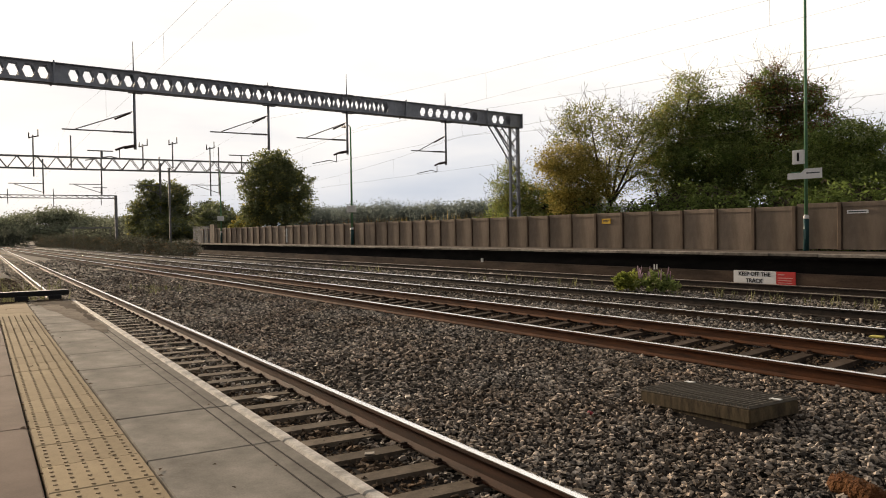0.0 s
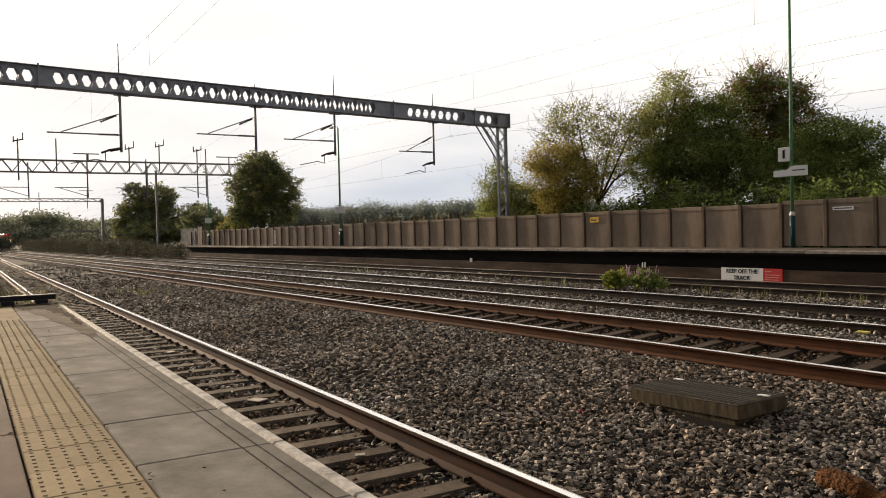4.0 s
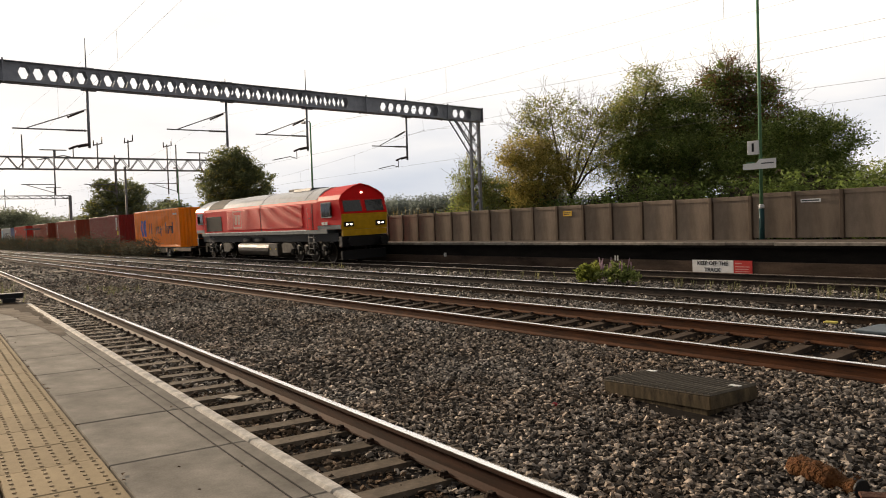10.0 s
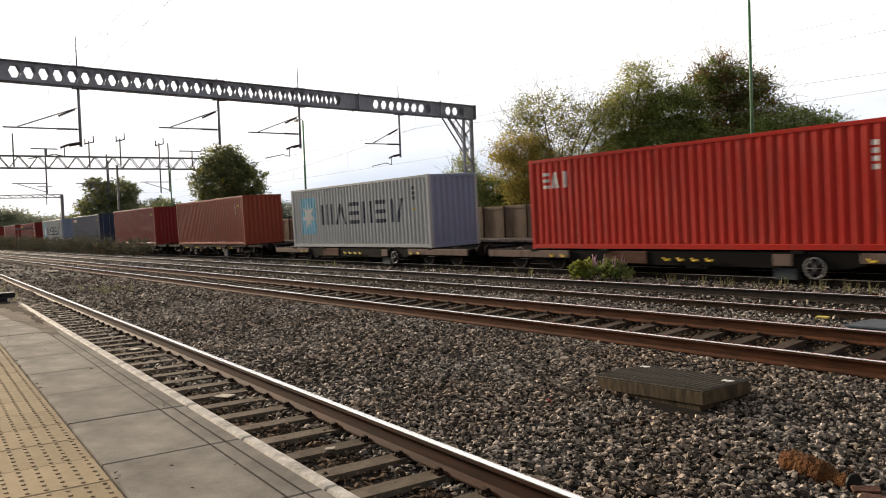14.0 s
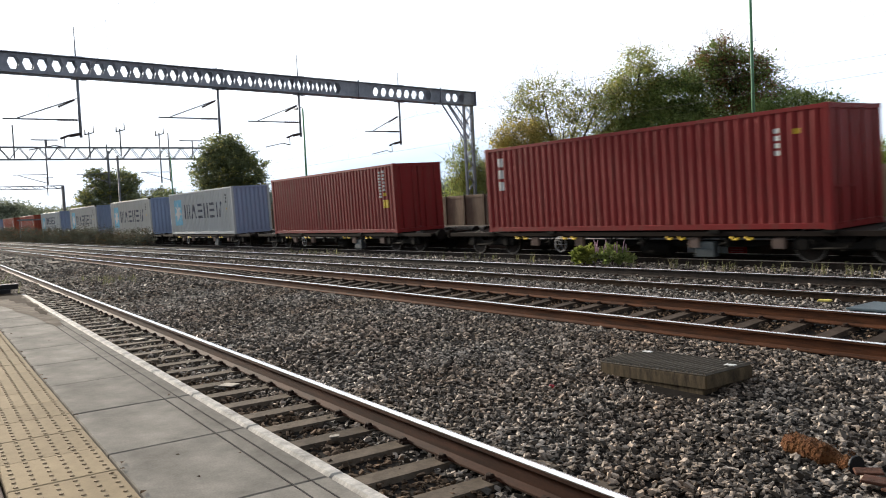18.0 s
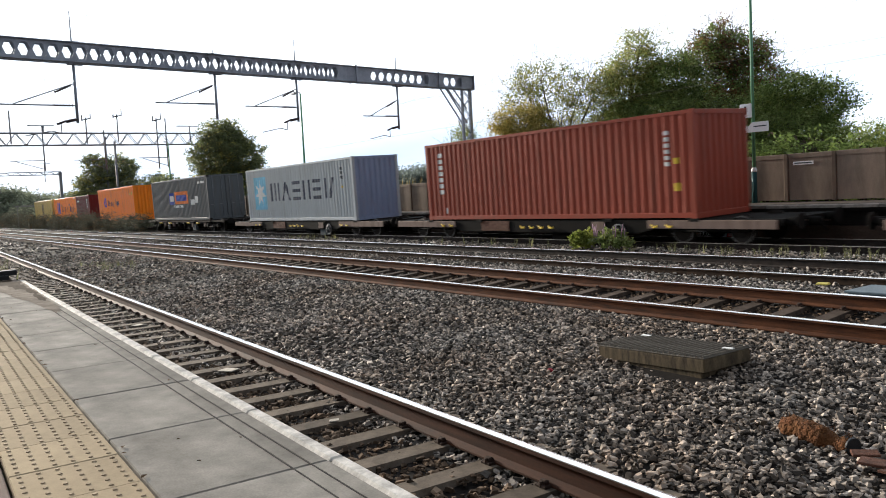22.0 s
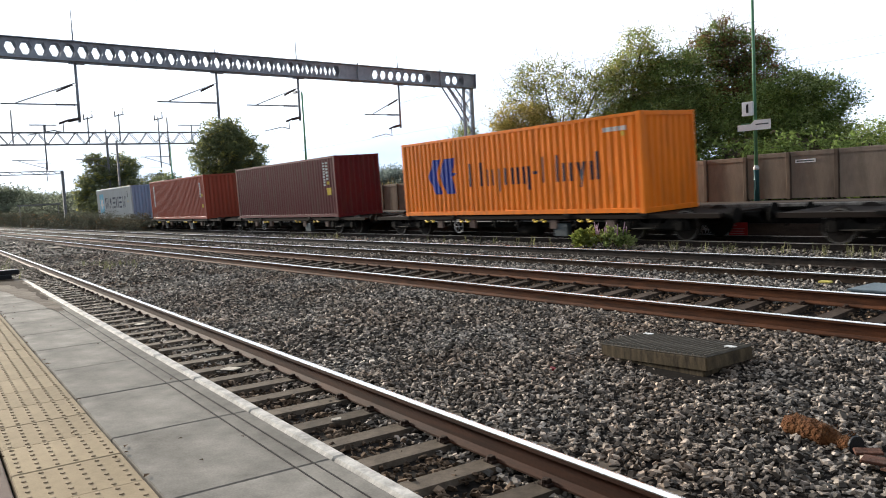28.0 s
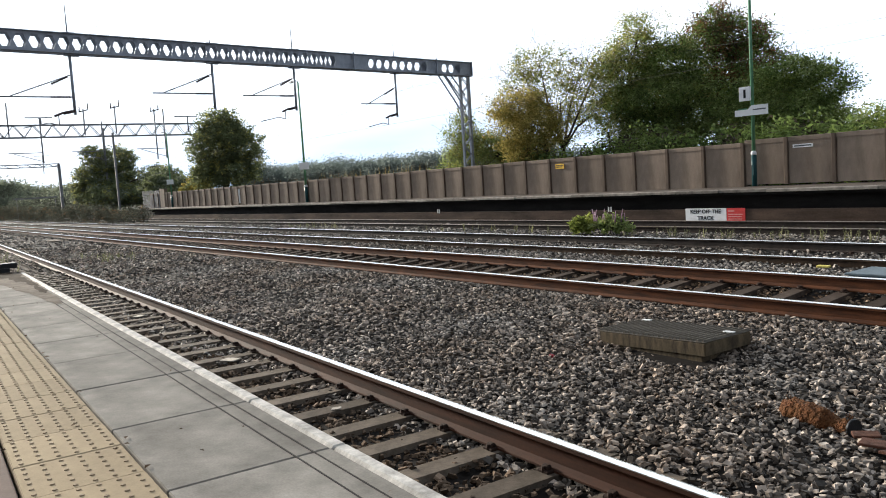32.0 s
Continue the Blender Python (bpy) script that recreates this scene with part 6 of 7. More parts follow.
STAR2 = [("patch", 1.86, 1.41, 1.6, 1.76, "s"), ("star", 1.86, 1.41, 0, 1.5, "c"), ("strokes", 6.53, 1.86, 5.95, 0.83, "d", WIDE_ROW), ("strokes", 6.58, 0.88, 5.92, 0.62, "d", LOW_ROW), ("column", 11.2, 2.2, 0.16, 0.5, "g3")]
WAVE = [("shield", 2.62, 1.475, 1.72, 1.31, "b"), ("strokes", 7.45, 1.445, 6.3, 0.83, "d", THIN_ROW), ("bars", 11.2, 2.45, 0.9, 0.13, "c5"), ("patch", 11.5, 2.3, 0.14, 0.14, "y")]
SMALL_WAVE = [("shield", 2.52, 1.65, 0.95, 0.82, "b"), ("strokes", 5.43, 1.60, 3.85, 0.52, "d", THIN_ROW), ("patch", 11.14, 2.24, 0.26, 0.16, "y"), ("patch", 11.62, 2.25, 0.24, 0.26, "y")]
CODES = [("column", 11.05, 2.05, 0.13, 1.15, "c9"), ("column", 11.35, 2.2, 0.13, 0.9, "c6"), ("patch", 11.42, 1.62, 0.24, 0.14, "y"), ("patch", 11.45, 1.22, 0.38, 0.34, "y")]
SIDE = [("column", 0.92, 1.75, 0.27, 1.6, "c7"), ("column", 11.3, 1.9, 0.14, 1.0, "c6"), ("patch", 11.6, 1.55, 0.16, 0.16, "y"), ("patch", 11.6, 0.85, 0.2, 0.22, "y"), ("patch", 1.15, 0.35, 0.12, 0.22, "c")]
PLAIN = [("column", 10.9, 2.1, 0.14, 0.7, "c4"), ("patch", 11.4, 2.3, 0.16, 0.12, "y")]
LOW, HIGH = 0.86, 0.965
# where the rear end stands at 20 s, colour, height, length, floor, marks, label, end, end colour
CARGO = [
    (240.55, "orange", 2.87, 12.19, LOW, WAVE, "orange ribbed container with a blue slanting emblem on a rail wagon", "plain", None),
    (222.99, "claret", 2.87, 12.19, LOW, CODES, "dark claret ribbed container with white code marks on a wagon", "plain", None),
    (203.88, "brick", 2.87, 12.19, LOW, SIDE, "rust-brown ribbed container with an upright white marking", "plain", None),
    (185.94, "oxide", 2.87, 12.19, LOW, SIDE, "weathered red-oxide ribbed container on a low wagon", "plain", "brick"),
    (166.79, "red", 2.87, 12.19, LOW, [("strokes", 1.12, 2.17, 1.0, 0.5, "c", CHALK_ROW)] + PLAIN, "bright red container with white block marking near one end", "plain", None),
    (148.86, "silver", 2.87, 12.19, LOW, STAR, "light grey container with dark lettering blocks and blue panel", "plain", "shadedend"),
    (130.17, "brick", 2.87, 12.19, HIGH, PLAIN, "brown ribbed container with faded paint on a wagon", "plain", None),
    (112.46, "claret", 2.87, 12.19, HIGH, PLAIN, "claret ribbed container with plain weathered sides", "plain", None),
    (94.60, "navy", 2.87, 12.19, HIGH, [("patch", 0.64, 2.42, 0.4, 0.28, "r"), ("bars", 1.65, 2.42, 1.5, 0.28, "c5")] + PLAIN, "dark blue ribbed container with a red and white marking", "doors", None),
    (76.29, "silver", 2.87, 12.19, HIGH, STAR, "pale grey container with blue star panel and rusty corners", "plain", "shadedend"),
    (58.49, "claret", 2.87, 12.19, HIGH, [("bars", 1.17, 2.38, 1.55, 0.23, "y6")] + CODES, "claret container with a small yellow marking at the top", "doors", "maroon"),
    (40.65, "claret", 2.87, 12.19, HIGH, [("column", 0.8, 2.0, 0.25, 1.2, "c3")] + PLAIN, "dark red ribbed container with three upright white marks", "doors", "maroon"),
    (22.46, "claret", 2.87, 12.19, HIGH, CODES, "plain claret container with yellow warning tags", "doors", "maroon"),
    (4.40, "silver", 2.87, 12.19, HIGH, STAR, "light grey container with streaked ribs and star panel", "plain", "shadedend"),
    (-13.00, "ivory", 2.87, 12.19, HIGH, STAR, "stained pale grey container with rust along its lower edge", "plain", "shadedend"),
    (-31.36, "ivory", 2.87, 12.19, HIGH, STAR, "dirty pale grey container with a blue star panel", "plain", "shadedend"),
    (-49.68, "silver", 2.87, 12.19, LOW, STAR2, "pale grey container with two rows of dark lettering blocks", "plain", "shadedend"),
    (-67.61, "oxide", 2.87, 12.19, LOW, SIDE, "red-oxide ribbed container with an upright white marking", "plain", None),
    (-86.76, "brick", 2.87, 12.19, LOW, SIDE, "rust-brown container with upright white letter blocks", "plain", "claret"),
    (-104.64, "silver", 2.87, 12.19, LOW, STAR, "light grey ribbed container on a low rusty wagon", "plain", "silver"),
    (-123.35, "slate", 2.87, 12.19, HIGH, [("patch", 4.65, 1.50, 1.1, 0.85, "b"), ("patch", 6.75, 1.55, 2.95, 0.86, "t"), ("bars", 6.75, 1.53, 2.3, 0.42, "b8"), ("bars", 4.65, 1.52, 0.8, 0.4, "c3"), ("bars", 6.0, 0.95, 2.0, 0.16, "c9"), ("patch", 9.1, 1.2, 0.7, 0.35, "c"), ("patch", 9.9, 1.35, 0.6, 0.45, "c"), ("bars", 11.0, 2.45, 1.3, 0.14, "c6")], "slate grey container with an orange and blue sign panel", "doors", "slate"),
    (-140.91, "orange", 2.87, 12.19, HIGH, SMALL_WAVE, "orange ribbed container with blue emblem on dark wagon", "plain", None),
    (-151.0, "maroon", 2.59, 6.06, HIGH, [("bars", 0.95, 2.05, 0.8, 0.16, "c5"), ("column", 5.0, 1.8, 0.2, 0.9, "c4")], "short maroon container with a white name strip", "doors", None),
    (-163.21, "orange", 2.59, 12.12, HIGH, WAVE, "orange standard-height container beside a short maroon one", "plain", None),
    (-176.77, "mustard", 2.59, 12.19, HIGH, [("strokes", 5.92, 1.77, 1.6, 0.88, "k", STEM_ROW), ("patch", 5.93, 1.30, 1.7, 0.06, "k"), ("strokes", 5.93, 0.89, 1.36, 0.64, "k", CURL_ROW), ("column", 0.9, 1.6, 0.16, 1.5, "g8"), ("patch", 11.5, 1.5, 0.16, 0.5, "y")], "mustard-yellow ribbed container with black block emblem", "doors", None),
    (-274.29, "orange", 2.87, 12.19, HIGH, WAVE, "clean orange ribbed container with a blue slanting emblem", "plain", None),
    (-292.22, "maroon", 2.87, 12.19, HIGH, CODES, "dark maroon container with white codes and a dent", "plain", None),
    (-310.09, "oxide", 2.87, 12.19, HIGH, SIDE, "faded red-oxide container with an upright white marking", "plain", "claret"),
    (-328.06, "silver", 2.87, 12.19, HIGH, STAR, "clean light grey container with a blue star panel", "plain", "shadedend"),
]


def bogie_frame():
    s = Shape()
    for y in (-1.02, 1.02):
        s.extrude([(-1.25, 0.34), (-1.15, 0.60), (-0.55, 0.66), (-0.35, 0.50), (0.35, 0.50), (0.55, 0.66), (1.15, 0.60), (1.25, 0.34), (1.0, 0.30), (0.8, 0.40), (0.45, 0.34), (-0.45, 0.34), (-0.8, 0.40), (-1.0, 0.30)], "y", y - 0.06, y + 0.06)
        for x in (-0.9, 0.9):
            s.box(x - 0.14, y - 0.12, 0.34, x + 0.14, y + 0.12, 0.58, 0.03)
            for d in (-0.22, 0.22):
                s.tube((x + d, y, 0.30), (x + d, y, 0.56), 0.07, 10)
    for y in (-1.11, 1.11):
        for x in (-0.9, 0.9):
            s.tube((x, y - 0.05, 0.42), (x, y + 0.05, 0.42), 0.11, 12)
            s.box(x - 0.05, y - 0.03, 0.56, x + 0.05, y + 0.03, 0.70, 0.01)
        s.tube((-0.75, y, 0.36), (0.75, y, 0.36), 0.025, 6)
        s.tube((0.0, y, 0.30), (0.35, y, 0.62), 0.02, 6)
    return s.box(-0.22, -1.0, 0.42, 0.22, 1.0, 0.66, 0.02)


def wheel_shape(r, seg=24):
    s = Shape()
    for y in (-0.7525, 0.7525):
        sgn = 1 if y > 0 else -1
        s.tube((0, y - 0.06 * sgn, 0), (0, y - 0.03 * sgn, 0), r + 0.03, seg)
        s.tube((0, y - 0.03 * sgn, 0), (0, y + 0.07 * sgn, 0), r, seg)
        for k in range(6):
            a = k * math.pi / 3
            s.box(-0.03 + 0.6 * r * math.cos(a), y + 0.068 * sgn - 0.008, -0.03 + 0.6 * r * math.sin(a), 0.03 + 0.6 * r * math.cos(a), y + 0.068 * sgn + 0.008, 0.03 + 0.6 * r * math.sin(a))
    return s.tube((0, -1.0, 0), (0, 1.0, 0), 0.075, 10)


def rim_shape(r, seg=24):
    """A thin bright ring on the outer face of a wheel."""
    s = Shape()
    for y in (-0.828,):
        v = [(q * r * math.cos(2 * math.pi * i / seg), y, q * r * math.sin(2 * math.pi * i / seg)) for q in (0.90, 0.985) for i in range(seg)]
        s.add(v, [(i, (i + 1) % seg, seg + (i + 1) % seg, seg + i) for i in range(seg)])
    return s


def bogie(th, x, wheels, r, frame_mesh, wheel_mesh, rim_mesh):
    b = part("bogie", frame_mesh, None, th, m=pose(x, 0, 0))
    for w in wheels:
        part("wheelset", wheel_mesh, None, b, m=pose(w, 0, r))
        part("bright_rim", rim_mesh, None, b, m=pose(w, 0, r))
        part("bright_rim", rim_mesh, None, b, m=pose(w, 0, r, 0, 0, 180))
    return b


def wagon(kind, length, label):
    th = holder("container_wagon", None, label, "wagon", "wagons of the freight train")
    L = length / 2
    low = kind == "low"
    top = (LOW if low else HIGH) - RAIL_TOP
    frame_col = PAINT["rustframe"] if not low else PAINT["bogie"]
    if low:
        sill = [(-L, top - 0.20), (-L + 3.4, top - 0.20), (-L + 4.4, top - 0.42), (L - 4.4, top - 0.42), (L - 3.4, top - 0.20), (L, top - 0.20), (L, top - 0.03), (-L, top - 0.03)]
    else:
        sill = [(-L, top - 0.15), (L, top - 0.15), (L, top - 0.03), (-L, top - 0.03)]
        low_beam = shared(("centre_girder", kind), lambda: Shape().extrude([(-4.6, top - 0.30), (-3.9, top - 0.46), (3.9, top - 0.46), (4.6, top - 0.30), (4.6, top - 0.13), (-4.6, top - 0.13)], "y", -0.72, -0.64), PAINT["bogie"])
        part("centre_girder", low_beam, None, th, "dark fishbelly girder under the deck")
        part("centre_girder", low_beam, None, th, "dark fishbelly girder under the deck", m=pose(0, 0, 0, 0, 0, 180))
        pipe = shared(("brake_pipe", kind), lambda: Shape().tube((-5.2, 0, 0), (5.2, 0, 0), 0.03, 6), M["galv"])
        part("brake_pipe", pipe, None, th, m=pose(0, -0.9, top - 0.24))
        hanger = shared(("hanger_box", kind), lambda: Shape().box(-0.17, -0.06, -0.17, 0.17, 0.06, 0.10, 0.02), PAINT["paleframe"])
        strut = shared(("hanger_strut", kind), lambda: Shape().tube((-0.22, 0, 0.02), (0.22, 0, -0.13), 0.022, 6).tube((0.22, 0, 0.02), (-0.22, 0, -0.13), 0.022, 6).box(-0.03, -0.05, -0.2, 0.03, 0.05, 0.05, 0.01), PAINT["bogie"])
        for x in (-3.9, -1.9, 2.3, 4.7):
            part("hanger_box", hanger, None, th, "dusty pale equipment box", m=pose(x, -1.06, top - 0.29))
        for x in (-5.0, -3.2, -0.6, 0.6, 3.3, 5.6):
            part("hanger_strut", strut, None, th, m=pose(x, -1.08, top - 0.24))
    part("side_sill", shared(("side_sill", kind, length), lambda: Shape().extrude(sill, "y", -1.17, -1.10), frame_col), None, th)
    part("side_sill", CACHE[("side_sill", kind, length)], None, th, m=pose(0, 0, 0, 0, 0, 180))
    part("deck", shared(("deck", kind, length), lambda: Shape().box(-L, -1.1, top - 0.12, -L + 3.2, 1.1, top - 0.035).box(L - 3.2, -1.1, top - 0.12, L, 1.1, top - 0.035).box(-L + 3.2, -0.35, top - 0.3, L - 3.2, 0.35, top - 0.06), frame_col), None, th)
    for k in range(5):
        x = -L + 3.6 + (length - 7.2) * k / 4
        part("cross_member", shared(("cross_member", kind), lambda: Shape().box(-0.12, -1.1, top - 0.22, 0.12, 1.1, top - 0.05, 0.01), frame_col), None, th, m=pose(x, 0, 0))
    if low:
        for sx in (-1, 1):
            part("end_skirt", shared(("end_skirt", "low"), lambda: Shape().box(-1.95, -1.225, top - 0.27, 1.95, -1.18, top - 0.045, 0.012), PAINT["paleframe"]), None, th, "brown-grey weathered side beam", m=pose(sx * (L - 2.05), 0, 0))
            part("end_skirt", CACHE[("end_skirt", "low")], None, th, "brown-grey weathered side beam", m=pose(sx * (L - 2.05), 0, 0, 0, 0, 180))
    spig = shared(("spigot", kind), lambda: Shape().box(-0.16, -0.05, -0.05, 0.16, 0.05, 0.03, 0.01), PAINT["bogie"])
    for k, x in enumerate((-6.0, -3.0, 3.0, 6.0)):
        part("spigot_plate", spig, None, th, m=pose(x, -1.18, top - 0.03))
    tip = shared(("lever_tip", kind), lambda: Shape().tube((-0.10, -0.02, 0.03), (-0.03, -0.03, -0.04), 0.024, 6).tube((-0.03, -0.03, -0.04), (0.09, -0.03, -0.03), 0.026, 6).box(0.05, -0.05, -0.05, 0.11, 0.0, 0.01, 0.01), M["lemon"])
    for x in ((-5.2, -4.7, 4.7, 5.2) if low else (-4.6, -4.2, -2.4, -2.0, 1.6, 2.0, 3.6, 4.0)):
        part("lever_tip", tip, None, th, "yellow painted lever tip", m=pose(x, -1.20, top - 0.19))
    if low:
        board = shared(("notice_board", "low"), lambda: Shape().box(-0.24, -0.012, -0.14, 0.24, 0.012, 0.14, 0.006), PAINT["paleframe"])
        part("notice_board", board, None, th, "pale data panel on the wagon side", m=pose(2.6, -1.19, top - 0.22))
        for x in (-0.75, -0.3, 0.15, 0.6):
            part("lever_tip", tip, None, th, "yellow painted lever tip", m=pose(x, -1.20, top - 0.24))
        part("rusty_panel", shared(("rusty_panel", "low"), lambda: Shape().box(-0.75, -0.012, -0.19, 0.75, 0.012, 0.15, 0.006), M["rustscrap"]), None, th, "rust-brown side plate", m=pose(-2.2, -1.185, top - 0.20))
    part("brake_reservoir", shared(("brake_reservoir", kind), lambda: Shape().tube((-0.5, 0, 0), (0.5, 0, 0), 0.19, 14), PAINT["bogie"]), None, th, m=pose(0.8, -0.7, top - 0.52))
    part("equipment_box", shared(("equipment_box", kind), lambda: Shape().box(-0.3, -0.12, -0.2, 0.3, 0.12, 0.2, 0.02), M["solegrey"]), None, th, m=pose(2.6, -0.98, top - 0.50))
    ring = shared(("handwheel", kind), lambda: handwheel_shape(), M["galv"])
    part("handwheel", ring, None, th, "pale spoked brake handwheel", m=pose(-2.6 if not low else 3.4, -1.2, top - 0.40))
    if low:
        small = (PAINT["bogie"], 0.365)
    else:
        small = (PAINT["bogie"], 0.42)
    fm = shared(("bogie", kind), bogie_frame, PAINT["bogie"])
    wm = shared(("wheelset", kind), lambda: wheel_shape(small[1], 20), M["wheel"])
    rm = shared(("bright_rim", kind), lambda: rim_shape(small[1]), M["tyre"])
    for sx in (-1, 1):
        bogie(th, sx * (L - 2.2), (-0.9, 0.9), small[1], fm, wm, rm)
        for y in (-0.87, 0.87):
            part("buffer", shared(("buffer", kind), lambda: Shape().tube((0, 0, 0), (0.28, 0, 0), 0.10, 12).tube((0.28, 0, 0), (0.32, 0, 0), 0.20, 14), PAINT["bogie"]), None, th, m=pose(sx * L, y, top - 0.10, 0, 0, 0 if sx > 0 else 180))
        part("coupling", shared(("coupling", kind), lambda: Shape().box(0, -0.05, -0.08, 0.35, 0.05, 0.05, 0.02).tube((0.1, 0.25, 0), (0.3, 0.3, -0.3), 0.03, 6), PAINT["bogie"]), None, th, m=pose(sx * L, 0, top - 0.12, 0, 0, 0 if sx > 0 else 180))
    return th


def handwheel_shape():
    s = Shape()
    n = 16
    for i in range(n):
        a, b = 2 * math.pi * i / n, 2 * math.pi * (i + 1) / n
        s.tube((0.24 * math.cos(a), 0, 0.24 * math.sin(a)), (0.24 * math.cos(b), 0, 0.24 * math.sin(b)), 0.022, 5, caps=False)
    for k in range(3):
        a = k * math.pi / 3
        s.tube((-0.24 * math.cos(a), 0, -0.24 * math.sin(a)), (0.24 * math.cos(a), 0, 0.24 * math.sin(a)), 0.012, 5)
    return s


M["fadedchalk"] = mat("faded_pinkish_white_marking", (0.55, 0.33, 0.31), 0.6, vary=0.25, scale=6.0)


def locomotive():
    th = holder("diesel_locomotive", None, "red diesel freight locomotive with grey roof and yellow nose", "locomotive")
    red, grey = PAINT["loco"], PAINT["rooftop"]
    side = [(-1.31, 1.64), (-1.31, 2.97), (1.31, 2.97), (1.31, 1.64)]
    part("body_side", Shape().extrude(side, "x", -8.55, 8.0), red, th, "glossy red body panels")
    part("cantrail", Shape().extrude([(-1.31, 2.974), (-1.28, 3.12), (1.28, 3.12), (1.31, 2.974)], "x", -8.55, 8.0), red, th)
    roof = [(-1.275, 3.124), (-1.08, 3.36), (-0.78, 3.58), (-0.40, 3.71), (0.40, 3.71), (0.78, 3.58), (1.08, 3.36), (1.275, 3.124)]
    part("roof", Shape().extrude(roof, "x", -8.4, 8.0), grey, th, "dusty grey curved roof")
    for x in (-5.0, 1.1, 6.7):
        part("roof_seam", Shape().extrude([(p * 1.006, q + 0.006) for p, q in roof], "x", x, x + 0.05), M["solegrey"], th)
    part("radiator_hatch", Shape().extrude([(-0.9, 3.50), (-0.42, 3.735), (0.42, 3.735), (0.9, 3.50)], "x", -7.6, -5.4), M["grille"], th, "dark radiator fan grille in the roof")
    part("roof_hatch", Shape().extrude([(-1.0, 3.44), (-0.6, 3.67), (-0.5, 3.72), (-0.5, 3.5)], "x", -2.6, 0.8), grey, th)
    part("exhaust", Shape().box(2.6, -0.25, 3.70, 3.7, 0.25, 3.86, 0.04), M["black"], th, "sooty exhaust stack")
    part("silencer_cover", Shape().extrude([(-0.6, 3.66), (-0.5, 3.80), (0.5, 3.80), (0.6, 3.66)], "x", 3.9, 6.0), M["solegrey"], th)
    part("solebar", Shape().box(-9.0, -1.33, 1.45, 9.0, 1.33, 1.636, 0.01), M["solebar"], th, "blue-grey solebar")
    part("white_line", Shape().box(-8.2, -1.336, 1.60, 6.7, -1.328, 1.655), M["chalk"], th, "thin white line along the frame")
    part("underframe", Shape().box(-9.6, -1.05, 1.05, 9.6, 1.05, 1.45), M["black"], th)
    for i in range(20):
        z = 1.80 + i * 0.058
        for x0, x1 in ((-4.2, 0.95), (1.08, 6.35)):
            part("louvre", Shape().extrude([(-1.345, z), (-1.342, z + 0.014), (-1.31, z + 0.04), (-1.309, z - 0.006)], "x", x0, x1), red, th)
    part("door_seam", Shape().box(0.97, -1.315, 1.66, 1.06, -1.305, 3.1), M["black"], th)
    part("side_grille", Shape().box(-8.0, -1.325, 1.74, -5.2, -1.305, 2.67, 0.01), M["grille"], th, "black radiator intake grille")
    part("radiator_roof", Shape().extrude([(q * 1.005, r + 0.008) for q, r in roof], "x", -7.7, -5.05), M["grille"], th, "sooty black radiator section of the roof")
    # plain emblem: a pale frame round two blocks
    e = part("emblem", Shape().box(-3.15, -1.342, 1.88, -1.85, -1.337, 1.945).box(-3.15, -1.342, 2.835, -1.85, -1.337, 2.90).box(-3.15, -1.342, 1.945, -3.085, -1.337, 2.835).box(-1.915, -1.342, 1.945, -1.85, -1.337, 2.835), M["fadedchalk"], th, "pale square emblem")
    for x in (-2.9, -2.42):
        part("emblem_block", Shape().box(x, -1.342, 2.1, x + 0.34, -1.337, 2.68), M["fadedchalk"], e)
    for sx in (1, -1):
        q = pose(0, 0, 0, 0, 0, 0 if sx > 0 else 180)
        x0 = 8.002 if sx > 0 else 8.552
        shell = Shape()
        # side plates stay upright to the shoulder, the roof closes over them
        sh = [(x0, 1.64), (10.30, 1.64), (10.36, 2.38), (10.17, 3.02), (x0, 3.02)]
        shell.add([(x, s * 1.31 if x < 9.6 else s * 1.25, z) for s in (-1, 1) for x, z in sh], [(0, 1, 2, 3, 4), (9, 8, 7, 6, 5), (0, 5, 6, 1), (1, 6, 7, 2), (2, 7, 8, 3), (4, 9, 5, 0), (3, 8, 9, 4)])
        c = part("cab", shell, red, th, "red driving cab", m=q)
        top = Shape()
        arch = [(-1.30, 3.024), (-1.18, 3.24), (-0.86, 3.46), (-0.42, 3.66), (0.0, 3.76), (0.42, 3.66), (0.86, 3.46), (1.18, 3.24), (1.30, 3.024)]
        na = len(arch)
        top.add([(x0, y, min(z, 3.71)) for y, z in arch] + [(10.17 - 0.10 * (z - 3.02), y * 0.965, z) for y, z in arch], [(i, i + 1, na + i + 1, na + i) for i in range(na - 1)] + [tuple(range(na)), tuple(range(2 * na - 1, na - 1, -1))])
        part("cab_roof", top, red if sx > 0 else grey, c)
        visor = Shape()
        for (ya, za), (yb, zb) in zip(arch, arch[1:]):
            visor.add([(x, y * 0.97, z + d) for x, d in ((10.12 - 0.10 * (za - 3.02), 0.012), (10.26 - 0.10 * (za - 3.02), 0.0)) for y, z in ((ya, za), (yb, zb))] + [(x, y * 0.95, z - 0.05) for x in (10.12 - 0.10 * (za - 3.02), 10.24 - 0.10 * (za - 3.02)) for y, z in ((ya, za), (yb, zb))], [(0, 1, 3, 2), (4, 6, 7, 5), (2, 3, 7, 6), (0, 4, 5, 1)])
        part("roof_visor", visor, red if sx > 0 else grey, c, "rim over the windscreens")
